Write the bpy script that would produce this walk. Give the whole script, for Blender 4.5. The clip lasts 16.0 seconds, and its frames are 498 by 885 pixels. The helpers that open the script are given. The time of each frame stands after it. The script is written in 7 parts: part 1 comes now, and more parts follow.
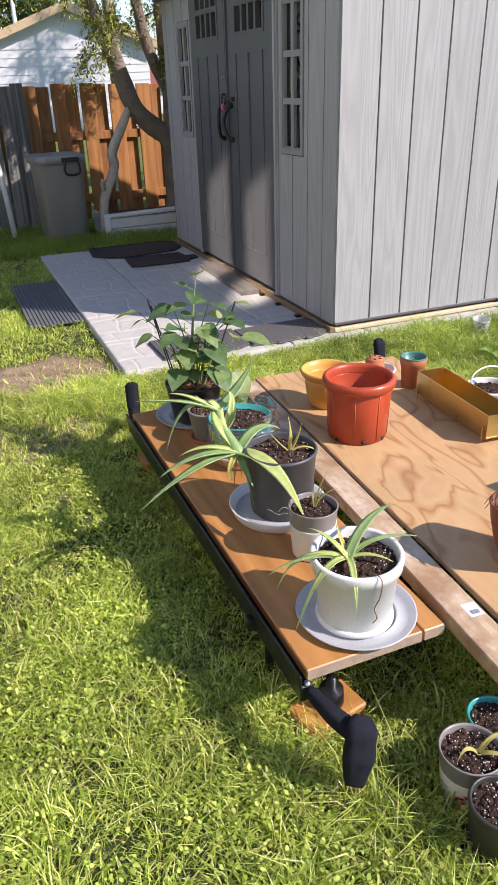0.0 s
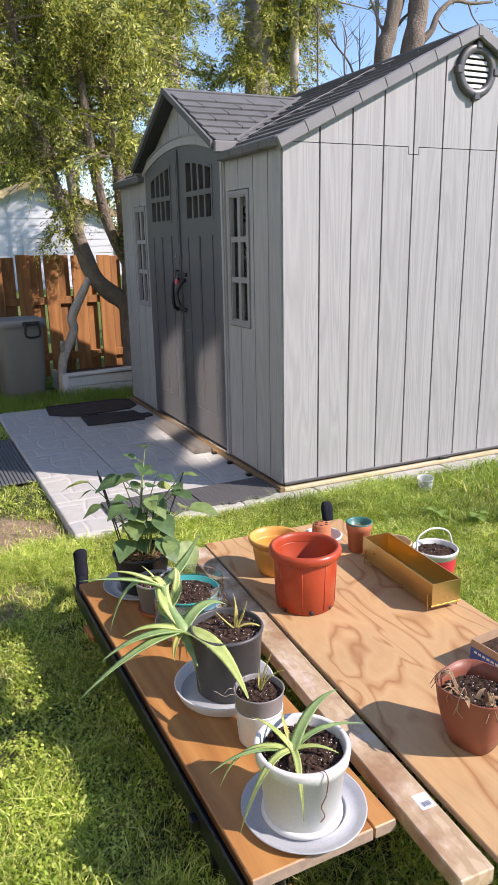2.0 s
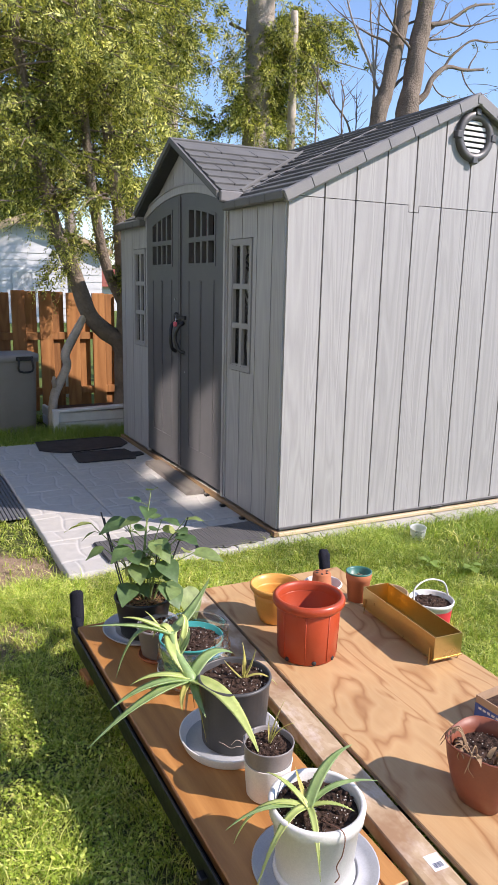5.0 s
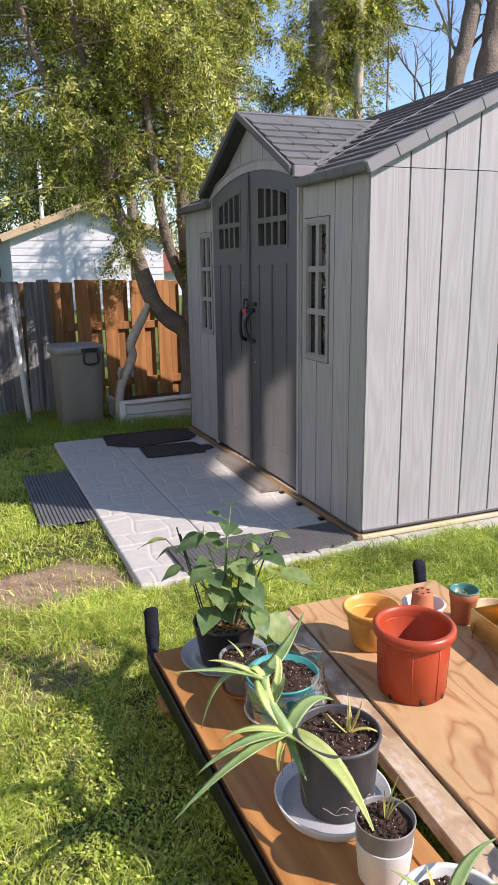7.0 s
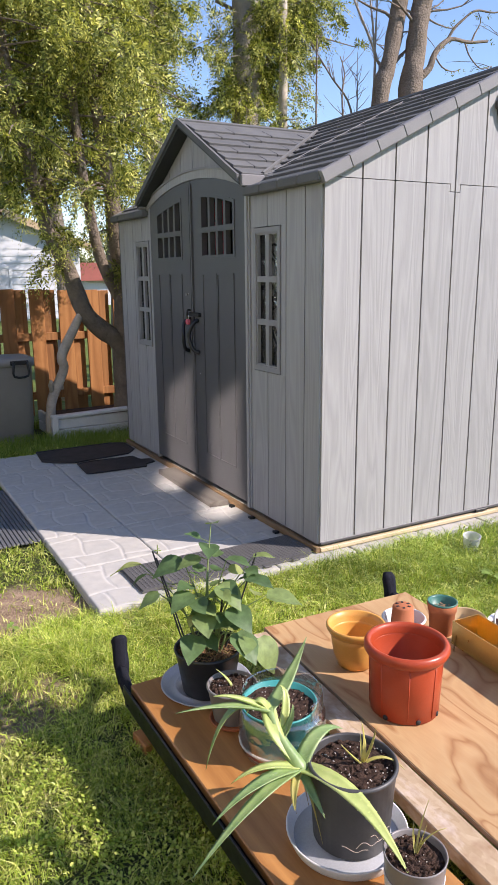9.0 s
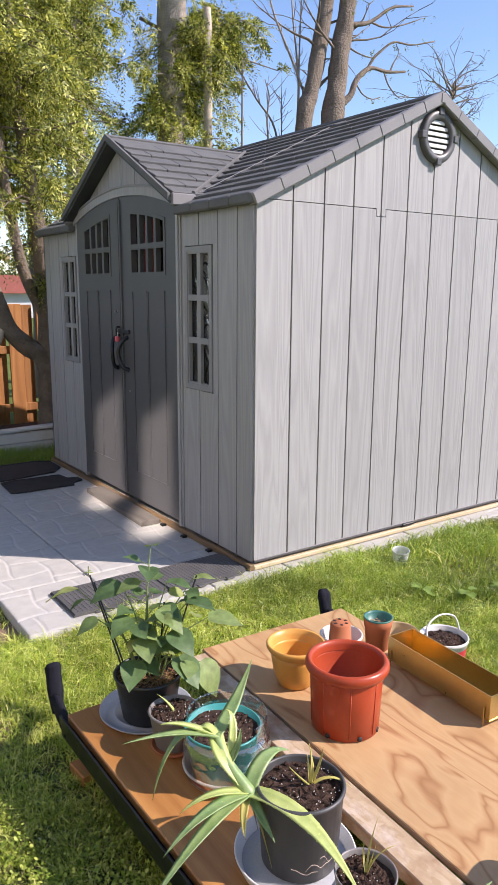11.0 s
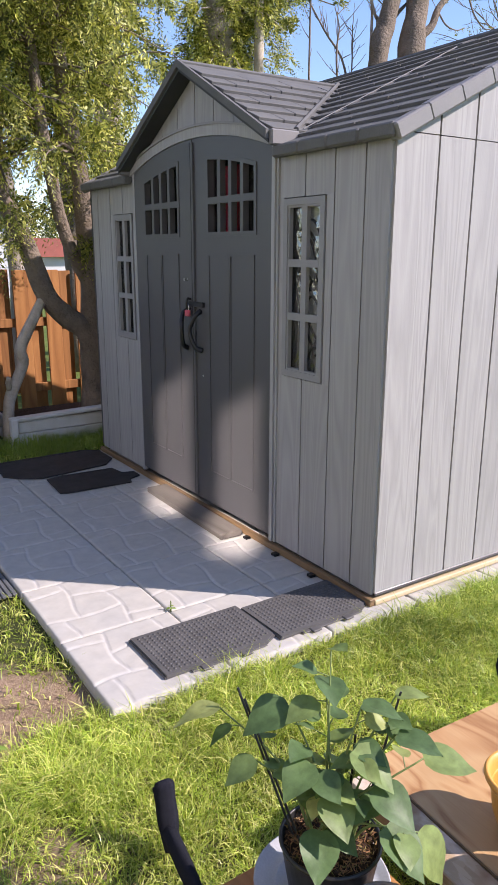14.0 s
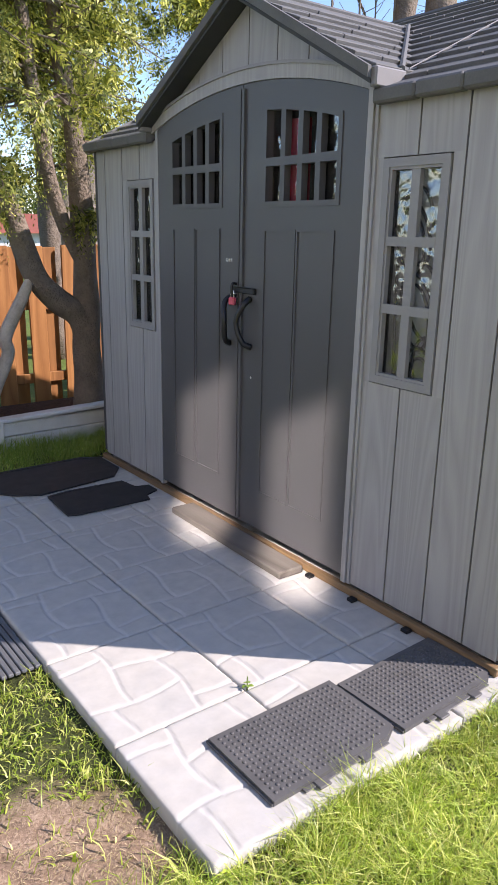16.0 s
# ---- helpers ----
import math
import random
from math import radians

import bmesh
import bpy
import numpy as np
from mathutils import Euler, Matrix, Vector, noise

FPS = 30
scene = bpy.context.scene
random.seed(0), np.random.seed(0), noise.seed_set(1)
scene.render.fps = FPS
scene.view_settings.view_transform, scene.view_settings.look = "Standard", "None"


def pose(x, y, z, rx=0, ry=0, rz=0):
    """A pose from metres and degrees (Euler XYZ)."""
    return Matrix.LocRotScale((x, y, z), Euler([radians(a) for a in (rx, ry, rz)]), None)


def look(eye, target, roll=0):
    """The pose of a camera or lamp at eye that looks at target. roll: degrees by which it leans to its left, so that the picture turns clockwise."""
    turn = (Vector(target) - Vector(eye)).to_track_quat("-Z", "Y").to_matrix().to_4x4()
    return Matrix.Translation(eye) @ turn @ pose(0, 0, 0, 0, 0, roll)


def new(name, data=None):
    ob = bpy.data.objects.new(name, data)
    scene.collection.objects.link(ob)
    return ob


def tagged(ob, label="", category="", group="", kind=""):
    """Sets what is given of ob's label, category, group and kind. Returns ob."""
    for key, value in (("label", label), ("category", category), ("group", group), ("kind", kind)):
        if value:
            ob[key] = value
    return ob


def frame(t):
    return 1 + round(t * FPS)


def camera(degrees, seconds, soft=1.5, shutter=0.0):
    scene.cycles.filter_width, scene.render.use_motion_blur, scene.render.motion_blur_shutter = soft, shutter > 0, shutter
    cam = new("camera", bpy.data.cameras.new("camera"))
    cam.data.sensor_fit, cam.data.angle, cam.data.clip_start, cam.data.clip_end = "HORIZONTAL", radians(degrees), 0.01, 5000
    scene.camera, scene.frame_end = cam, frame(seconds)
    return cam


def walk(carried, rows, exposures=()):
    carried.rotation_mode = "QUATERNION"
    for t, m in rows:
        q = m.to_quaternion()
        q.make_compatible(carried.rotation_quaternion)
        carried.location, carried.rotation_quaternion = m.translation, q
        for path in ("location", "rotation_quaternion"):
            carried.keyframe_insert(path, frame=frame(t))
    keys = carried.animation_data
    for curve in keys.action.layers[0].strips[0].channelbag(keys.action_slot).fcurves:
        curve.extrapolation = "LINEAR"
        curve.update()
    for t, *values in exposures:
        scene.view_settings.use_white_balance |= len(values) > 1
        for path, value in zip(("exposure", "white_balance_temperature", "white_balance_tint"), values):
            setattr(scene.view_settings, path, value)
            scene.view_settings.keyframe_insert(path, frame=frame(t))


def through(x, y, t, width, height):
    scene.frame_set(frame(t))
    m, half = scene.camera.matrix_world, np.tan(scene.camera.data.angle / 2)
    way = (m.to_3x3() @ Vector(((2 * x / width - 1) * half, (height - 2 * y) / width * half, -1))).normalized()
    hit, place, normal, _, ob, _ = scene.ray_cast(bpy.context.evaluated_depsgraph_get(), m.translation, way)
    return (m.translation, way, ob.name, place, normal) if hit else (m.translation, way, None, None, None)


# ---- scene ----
cam = camera(38.2, 16.0)
PATH = [
    (0, (0.008, 0.076, 1.354), (0.663, 1.737, 0.452), -1.9),
    (0.5, (-0.001, 0.074, 1.341), (0.663, 1.762, 0.498), -1.3),
    (1, (0.002, 0.075, 1.408), (0.709, 1.788, 0.656), -1.3),
    (1.5, (0.028, 0.065, 1.44), (0.798, 1.798, 0.804), -1.1),
    (2, (0.047, 0.061, 1.457), (0.873, 1.802, 0.921), -1.1),
    (2.5, (0.052, 0.062, 1.466), (0.908, 1.807, 0.995), -1.1),
    (3, (0.036, 0.073, 1.474), (0.903, 1.821, 1.033), -1.0),
    (3.2, (0.029, 0.062, 1.478), (0.899, 1.81, 1.045), -0.5),
    (5.3, (-0.1, 0.11, 1.497), (0.787, 1.848, 1.062), 1.4),
    (5.5, (-0.148, 0.128, 1.503), (0.729, 1.871, 1.061), 1.3),
    (6, (-0.22, 0.175, 1.51), (0.607, 1.939, 1.057), 0.6),
    (6.5, (-0.154, 0.283, 1.512), (0.617, 2.069, 1.047), -0.2),
    (7, (0.001, 0.412, 1.509), (0.728, 2.212, 1.028), -0.8),
    (7.5, (0.059, 0.462, 1.495), (0.771, 2.263, 0.996), -1.2),
    (8, (0.045, 0.503, 1.481), (0.795, 2.285, 0.972), -1.1),
    (8.5, (-0.054, 0.549, 1.512), (0.786, 2.296, 1.019), -1.0),
    (9, (-0.139, 0.589, 1.513), (0.795, 2.296, 1.054), -0.6),
    (9.5, (-0.133, 0.585, 1.519), (0.884, 2.255, 1.097), -0.4),
    (9.7, (-0.133, 0.582, 1.52), (0.914, 2.235, 1.11), -0.3),
    (11.8, (-0.204, 0.745, 1.536), (0.922, 2.338, 1.096), 0.6),
    (12, (-0.153, 0.802, 1.534), (0.951, 2.406, 1.076), 0.4),
    (12.5, (0.004, 0.99, 1.531), (1.052, 2.622, 1.041), 0.4),
    (13, (0.039, 1.082, 1.525), (1.068, 2.719, 1.014), 0.6),
    (13.5, (-0.025, 1.306, 1.524), (1.035, 2.92, 1.004), 0.7),
    (14, (-0.083, 1.556, 1.533), (0.983, 3.168, 1.017), 0.1),
    (14.5, (0.017, 1.772, 1.515), (1.034, 3.417, 1.005), -0.7),
    (15, (0.098, 1.959, 1.524), (1.077, 3.624, 1.005), -0.6),
    (15.5, (0.077, 2.135, 1.489), (1.109, 3.754, 0.928), 0.2),
    (16, (-0.082, 2.455, 1.503), (1.081, 3.981, 0.939), 1.1),
]
walk(cam, [(t, look(eye, target, roll)) for t, eye, target, roll in PATH], [(0.0, 0.71, 6700.0, 19.0), (12.5, 0.68, 6750.0, 22.0), (14.5, 0.78, 6650.0, 23.0), (15.4, 0.95, 6600.0, 22.0), (16.0, 0.95, 6600.0, 21.0)])

# ---- light ----
SUN_EL, SUN_X, SUN_Y = radians(38), 0.74, -0.673
world = bpy.data.worlds.new("sky")
scene.world = world
world.use_nodes = True
wt = world.node_tree
sky = wt.nodes.new("ShaderNodeTexSky")
sky.sky_type, sky.sun_disc = "NISHITA", False
sky.sun_elevation, sky.sun_rotation = SUN_EL, math.atan2(SUN_X, SUN_Y)
sky.air_density, sky.dust_density, sky.ozone_density = 1.0, 0.04, 4.5
wt.links.new(sky.outputs[0], wt.nodes["Background"].inputs[0])
wt.nodes["Background"].inputs[1].default_value = 0.148
sun = new("sun", bpy.data.lights.new("sun", "SUN"))
sun.data.energy, sun.data.angle, sun.data.color = 4.6, radians(0.55), (1.0, 0.94, 0.87)
sun.matrix_world = look((12 * SUN_X, 12 * SUN_Y, 12 * math.tan(SUN_EL)), (0, 0, 0))
# added lamps for sun thrown onto the shed by two unseen upstairs panes opposite
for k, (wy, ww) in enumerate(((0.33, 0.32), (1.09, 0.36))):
    glint = new("reflected_sun_lamp", bpy.data.lights.new("reflected_sun_lamp", "AREA"))
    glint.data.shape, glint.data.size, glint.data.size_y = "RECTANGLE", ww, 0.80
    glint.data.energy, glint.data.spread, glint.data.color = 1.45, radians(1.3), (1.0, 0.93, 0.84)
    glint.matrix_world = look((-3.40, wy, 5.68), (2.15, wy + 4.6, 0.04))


# ---- small helpers ----
SETTING = [Matrix.Identity(4)]  # where a group of things stands as a whole


def thing(name, label, category, loc=(0, 0, 0), rz=0.0, group="", kind=""):
    """An empty at a thing's base, which parents its parts."""
    ob = new(name)
    ob.empty_display_size = 0.1
    ob.matrix_world = SETTING[0] @ pose(loc[0], loc[1], loc[2], 0, 0, rz)
    return tagged(ob, label, category, group, kind)


def mesh_of(bm, material, smooth=False, name="mesh"):
    bmesh.ops.recalc_face_normals(bm, faces=bm.faces)
    me = bpy.data.meshes.new(name)
    bm.to_mesh(me)
    bm.free()
    for m in (material if isinstance(material, (list, tuple)) else [material]):
        me.materials.append(m)
    if smooth:
        me.polygons.foreach_set("use_smooth", [True] * len(me.polygons))
    return me


def part(name, bm, material, parent=None, label="", smooth=False, at=None, kind=""):
    """One mesh object from a bmesh, under a thing or a part."""
    ob = new(name, mesh_of(bm, material, smooth, name))
    if parent is not None:
        ob.parent = parent
    if at is not None:
        ob.matrix_local = at
    return tagged(ob, label, "", "", kind)


def piece(name, me, parent, at):
    ob = new(name, me)
    ob.parent = parent
    ob.matrix_local = at
    return ob


def box(bm, lo, hi, bevel=0.0, m=None):
    """A box between two corners, with chamfered edges."""
    lo, hi = Vector(lo), Vector(hi)
    made = bmesh.ops.create_cube(bm, size=1.0)["verts"]
    for v in made:
        v.co = Vector((lo[i] + (v.co[i] + 0.5) * (hi[i] - lo[i]) for i in range(3)))
    if bevel:
        edges = list({e for v in made for e in v.link_edges})
        out = bmesh.ops.bevel(bm, geom=edges, offset=bevel, segments=1, affect="EDGES")
        made = list({v for f in out["faces"] for v in f.verts} | {v for v in made if v.is_valid})
    if m is not None:
        bmesh.ops.transform(bm, matrix=m, verts=made)
    return bm


def boxed(lo, hi, bevel=0.0, m=None):
    return box(bmesh.new(), lo, hi, bevel, m)


def plate(outer, holes, d0, d1, m):
    """A flat plate with holes: outlines in (u, v), from depth d0 to d1, laid into the world by m."""
    bm = bmesh.new()
    edges = []
    for loop in [outer, *holes]:
        vs = [bm.verts.new((u, v, d0)) for u, v in loop]
        edges += [bm.edges.new((vs[i], vs[(i + 1) % len(vs)])) for i in range(len(vs))]
    bmesh.ops.triangle_fill(bm, use_beauty=True, use_dissolve=False, edges=edges)
    out = bmesh.ops.extrude_face_region(bm, geom=list(bm.faces))
    for v in out["geom"]:
        if isinstance(v, bmesh.types.BMVert):
            v.co.z = d1
    bmesh.ops.transform(bm, matrix=m, verts=list(bm.verts))
    return bm


def rect(u0, v0, u1, v1):
    return [(u0, v0), (u1, v0), (u1, v1), (u0, v1)]


def lathe(profile, n=32, bm=None, squash=(1, 1)):
    """A turned body from (radius, z) rings."""
    bm = bm or bmesh.new()
    rings = []
    for r, z in profile:
        if r < 1e-5:
            rings.append([bm.verts.new((0, 0, z))])
        else:
            rings.append([bm.verts.new((r * squash[0] * math.cos(2 * math.pi * i / n), r * squash[1] * math.sin(2 * math.pi * i / n), z)) for i in range(n)])
    for a, b in zip(rings, rings[1:]):
        for i in range(n):
            j = (i + 1) % n
            if len(a) == 1 and len(b) == 1:
                continue
            if len(a) == 1:
                bm.faces.new((a[0], b[i], b[j]))
            elif len(b) == 1:
                bm.faces.new((a[i], a[j], b[0]))
            else:
                bm.faces.new((a[i], a[j], b[j], b[i]))
    return bm


def tube(points, radii, n=8, bm=None, wobble=0.0):
    """A round bar along points, with a radius at each."""
    bm = bm or bmesh.new()
    pts = [Vector(p) for p in points]
    if not isinstance(radii, (list, tuple)):
        radii = [radii] * len(pts)
    rings, side = [], None
    for i, p in enumerate(pts):
        d = (pts[min(i + 1, len(pts) - 1)] - pts[max(i - 1, 0)]).normalized()
        if side is None:
            side = d.orthogonal().normalized()
        side = (side - d * side.dot(d)).normalized()
        up = d.cross(side)
        ring = []
        for k in range(n):
            a = 2 * math.pi * k / n
            r = radii[i]
            if wobble:
                r *= 1 + wobble * noise.noise(p * 3 + Vector((math.cos(a), math.sin(a), 0)) * 1.5)
            ring.append(bm.verts.new(p + (side * math.cos(a) + up * math.sin(a)) * r))
        rings.append(ring)
    for a, b in zip(rings, rings[1:]):
        for i in range(n):
            bm.faces.new((a[i], a[(i + 1) % n], b[(i + 1) % n], b[i]))
    bm.faces.new(rings[0][::-1])
    bm.faces.new(rings[-1])
    return bm


def bent(points, steps=6):
    """A smooth line through points."""
    p = [Vector(q) for q in points]
    p = [2 * p[0] - p[1], *p, 2 * p[-1] - p[-2]]
    out = []
    for i in range(1, len(p) - 2):
        for k in range(steps):
            t = k / steps
            a, b, c, d = p[i - 1 : i + 3]
            out.append(0.5 * (2 * b + (c - a) * t + (2 * a - 5 * b + 4 * c - d) * t * t + (3 * b - a - 3 * c + d) * t**3))
    return out + [p[-2]]


def spread(values, n):
    """Values sampled evenly n times along a list."""
    return [float(v) for v in np.interp(np.linspace(0, 1, n), np.linspace(0, 1, len(values)), values)]


# ---- materials ----
class Nodes:
    """A node material in a few words."""

    def __init__(self, name, rough=0.6, metal=0.0, spec=0.5):
        self.mat = bpy.data.materials.new(name)
        self.mat.use_nodes = True
        self.t = self.mat.node_tree
        self.b = self.t.nodes["Principled BSDF"]
        self.b.inputs["Roughness"].default_value = rough
        self.b.inputs["Metallic"].default_value = metal
        self.b.inputs["Specular IOR Level"].default_value = spec

    def add(self, kind, **values):
        n = self.t.nodes.new(kind)
        for k, v in values.items():
            n.inputs[k.replace("_", " ")].default_value = v
        return n

    def link(self, a, b):
        self.t.links.new(a, b)

    def place(self, scale=(1, 1, 1), local=False, rot=(0, 0, 0)):
        m = self.add("ShaderNodeMapping", Scale=scale, Rotation=rot)
        if local:
            self.link(self.add("ShaderNodeTexCoord").outputs["Object"], m.inputs[0])
        else:
            self.link(self.add("ShaderNodeNewGeometry").outputs["Position"], m.inputs[0])
        return m.outputs[0]

    def noise(self, vec, scale, detail=4.0, rough=0.6, distortion=0.0):
        n = self.add("ShaderNodeTexNoise", Scale=scale, Detail=detail, Roughness=rough, Distortion=distortion)
        self.link(vec, n.inputs["Vector"])
        return n.outputs[0]

    def ramp(self, fac, stops):
        n = self.add("ShaderNodeValToRGB")
        e = n.color_ramp.elements
        while len(e) < len(stops):
            e.new(0.5)
        for el, (p, c) in zip(e, stops):
            el.position = p
            el.color = (*c, 1) if not isinstance(c, float) else (c, c, c, 1)
        self.link(fac, n.inputs[0])
        return n.outputs[0]

    def mix(self, fac, a, b, mode="MIX"):
        n = self.t.nodes.new("ShaderNodeMix")
        n.data_type, n.blend_type = "RGBA", mode
        for slot, v in ((0, fac), (6, a), (7, b)):
            if isinstance(v, (int, float)):
                n.inputs[slot].default_value = v if slot == 0 else (v, v, v, 1)
            elif isinstance(v, tuple):
                n.inputs[slot].default_value = (*v, 1)
            else:
                self.link(v, n.inputs[slot])
        return n.outputs[2]

    def bump(self, height, strength=0.3, distance=0.002):
        n = self.add("ShaderNodeBump", Strength=strength, Distance=distance)
        self.link(height, n.inputs["Height"])
        self.link(n.outputs[0], self.b.inputs["Normal"])
        return n

    def colour(self, c):
        if isinstance(c, tuple):
            self.b.inputs["Base Color"].default_value = (*c, 1)
        else:
            self.link(c, self.b.inputs["Base Color"])
        return self


def scaled(c, k):
    return tuple(min(1.0, v * k) for v in c)


def plain(name, c, rough=0.5, metal=0.0, vary=0.18, scale=14.0, bump=0.15, spec=0.5, fine=220.0, depth=0.001):
    """A surface of one colour with soft blotches, fine grain and a little relief."""
    n = Nodes(name, rough, metal, spec)
    p = n.place()
    big, small = n.noise(p, scale, 5), n.noise(p, fine, 3)
    col = n.ramp(big, [(0.3, scaled(c, 1 - vary)), (0.7, scaled(c, 1 + vary))])
    col = n.mix(0.35, col, n.ramp(small, [(0.3, scaled(c, 0.8)), (0.7, scaled(c, 1.2))]))
    n.colour(col)
    if bump:
        n.bump(small, bump, depth)
    rr = n.ramp(big, [(0.3, max(0.02, rough - 0.08)), (0.7, min(1.0, rough + 0.08))])
    n.link(rr, n.b.inputs["Roughness"])
    return n.mat


def grained(name, dark, light, axis="z", rough=0.6, freq=60.0, stretch=0.05, bump=0.3, per_object=0.12, depth=0.0015, rings=4.0):
    """Wood grain along an axis, uneven from board to board."""
    n = Nodes(name, rough)
    s = {"x": (stretch, 1, 1), "y": (1, stretch, 1), "z": (1, 1, stretch)}[axis]
    p = n.place(s)
    info = n.add("ShaderNodeObjectInfo")
    shift = n.t.nodes.new("ShaderNodeVectorMath")
    shift.operation = "ADD"
    n.link(p, shift.inputs[0])
    far = n.t.nodes.new("ShaderNodeMath")
    far.operation = "MULTIPLY"
    n.link(info.outputs["Random"], far.inputs[0])
    far.inputs[1].default_value = 7.0
    n.link(far.outputs[0], shift.inputs[1])
    v = shift.outputs[0]
    cathedral = n.noise(v, rings, 2, 0.5, 0.6)
    wave = n.t.nodes.new("ShaderNodeMath")
    wave.operation = "MULTIPLY"
    n.link(cathedral, wave.inputs[0])
    wave.inputs[1].default_value = freq
    tri = n.t.nodes.new("ShaderNodeMath")
    tri.operation = "PINGPONG"
    n.link(wave.outputs[0], tri.inputs[0])
    tri.inputs[1].default_value = 1.0
    fine = n.noise(v, 180.0, 3)
    grain = n.mix(0.45, tri.outputs[0], fine)
    col = n.ramp(grain, [(0.15, dark), (0.85, light)])
    tone = n.ramp(info.outputs["Random"], [(0.0, 1 - per_object), (1.0, 1.0)])
    n.colour(n.mix(1.0, col, tone, "MULTIPLY"))
    n.bump(grain, bump, depth)
    return n.mat


def leafy(name, c1, c2, c3, rough=0.45, through=0.35):
    """Leaves: three greens mixed leaf by leaf, with light passing through."""
    n = Nodes(name, rough, 0.0, 0.4)
    g = n.add("ShaderNodeNewGeometry")
    col = n.ramp(g.outputs["Random Per Island"], [(0.0, c1), (0.5, c2), (1.0, c3)])
    tone = n.noise(n.place(), 1.6, 3)
    col = n.mix(1.0, col, n.ramp(tone, [(0.3, 0.7), (0.7, 1.25)]), "MULTIPLY")
    n.colour(col)
    t = n.add("ShaderNodeBsdfTranslucent")
    n.link(n.mix(1.0, col, (1.0, 1.0, 0.55), "MULTIPLY"), t.inputs[0])
    m = n.add("ShaderNodeMixShader")
    m.inputs[0].default_value = through
    n.link(n.b.outputs[0], m.inputs[1])
    n.link(t.outputs[0], m.inputs[2])
    n.link(m.outputs[0], n.t.nodes["Material Output"].inputs[0])
    return n.mat


def glass_pane(name, tint=(0.75, 0.8, 0.8), low=0.06):
    n = Nodes(name)
    clear = n.add("ShaderNodeBsdfTransparent", Color=(*tint, 1))
    shine = n.add("ShaderNodeBsdfGlossy", Roughness=0.04)
    wob = n.noise(n.place(), 12.0, 2)
    bp = n.add("ShaderNodeBump", Strength=0.6, Distance=0.02)
    n.link(wob, bp.inputs["Height"])
    n.link(bp.outputs[0], shine.inputs["Normal"])
    edge = n.add("ShaderNodeLayerWeight", Blend=0.5)
    rise = n.ramp(edge.outputs["Facing"], [(0.0, low), (0.55, low + 0.03), (0.85, 0.30), (1.0, 0.95)])
    m = n.add("ShaderNodeMixShader")
    n.link(rise, m.inputs[0])
    n.link(clear.outputs[0], m.inputs[1])
    n.link(shine.outputs[0], m.inputs[2])
    n.link(m.outputs[0], n.t.nodes["Material Output"].inputs[0])
    return n.mat


SIDING = grained("shed_siding", (0.295, 0.291, 0.290), (0.366, 0.361, 0.359), "z", 0.5, 22.0, 0.055, 0.5, 0.08, 0.0016, 7.0)
DOOR_GREY = plain("door_grey", (0.080, 0.079, 0.082), 0.42, 0, 0.08, 3.0, 0.12, 0.5, 300.0)
TRIM_GREY = plain("trim_grey", (0.255, 0.252, 0.253), 0.5, 0, 0.06, 4.0, 0.1)
ROOF_GREY = plain("roof_grey", (0.125, 0.127, 0.126), 0.68, 0, 0.22, 5.0, 0.3, 0.25, 160.0)
DARK_GAP = plain("dark_gap", (0.02, 0.02, 0.021), 0.8, 0, 0.1)
# interior colour darkened so that the panes read near-black
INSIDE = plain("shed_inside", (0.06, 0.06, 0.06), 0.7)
BLACK_PLASTIC = plain("black_plastic", (0.012, 0.012, 0.014), 0.38, 0, 0.2, 20.0)
BLACK_STEEL = plain("black_steel", (0.014, 0.014, 0.015), 0.35, 0.4, 0.3, 30.0)
STEEL = plain("steel", (0.55, 0.55, 0.56), 0.28, 1.0, 0.1)
PINK = plain("pink_plastic", (0.65, 0.10, 0.14), 0.4)
PINE = grained("new_pine", (0.53, 0.41, 0.25), (0.68, 0.56, 0.37), "x", 0.6, 20.0, 0.06, 0.2)
PINE_Y = grained("damp_pine", (0.13, 0.075, 0.036), (0.26, 0.163, 0.078), "y", 0.6, 20.0, 0.06, 0.2)
FENCE_WOOD = grained("fence_wood", (0.255, 0.098, 0.025), (0.425, 0.191, 0.06), "z", 0.65, 16.0, 0.08, 0.3, 0.35)
OLD_WOOD = grained("old_fence_wood", (0.085, 0.082, 0.08), (0.29, 0.285, 0.28), "z", 0.85, 18.0, 0.06, 0.6, 0.45, 0.003)
GREY_PLANK = grained("grey_plank", (0.111, 0.094, 0.078), (0.189, 0.169, 0.146), "y", 0.75, 16.0, 0.06, 0.4)
CONCRETE = plain("concrete", (0.42, 0.41, 0.40), 0.85, 0, 0.12, 6.0, 0.35, 0.3, 300.0)
RUBBER = plain("black_rubber", (0.018, 0.018, 0.02), 0.7, 0, 0.25, 12.0, 0.3)
RUBBER_GREY = plain("dusty_rubber", (0.085, 0.083, 0.083), 0.65, 0, 0.2, 10.0, 0.2)
SLAT_GREY = plain("slat_grey", (0.105, 0.11, 0.118), 0.6, 0, 0.15, 10.0)
SHED_GLASS = glass_pane("shed_glass", (0.80, 0.82, 0.82), 0.10)
GLASS = glass_pane("clear_plastic", (0.90, 0.92, 0.93), 0.20)
WHITE_PAINT = plain("white_paint", (0.612, 0.612, 0.595), 0.6, 0, 0.12, 7.0, 0.3)
HOUSE_WHITE = plain("white_siding", (0.51, 0.518, 0.535), 0.55, 0, 0.05, 2.0, 0.1)
HOUSE_ROOF = plain("brown_shingle", (0.09, 0.08, 0.075), 0.8, 0, 0.25, 3.0, 0.4, 0.4, 30.0)
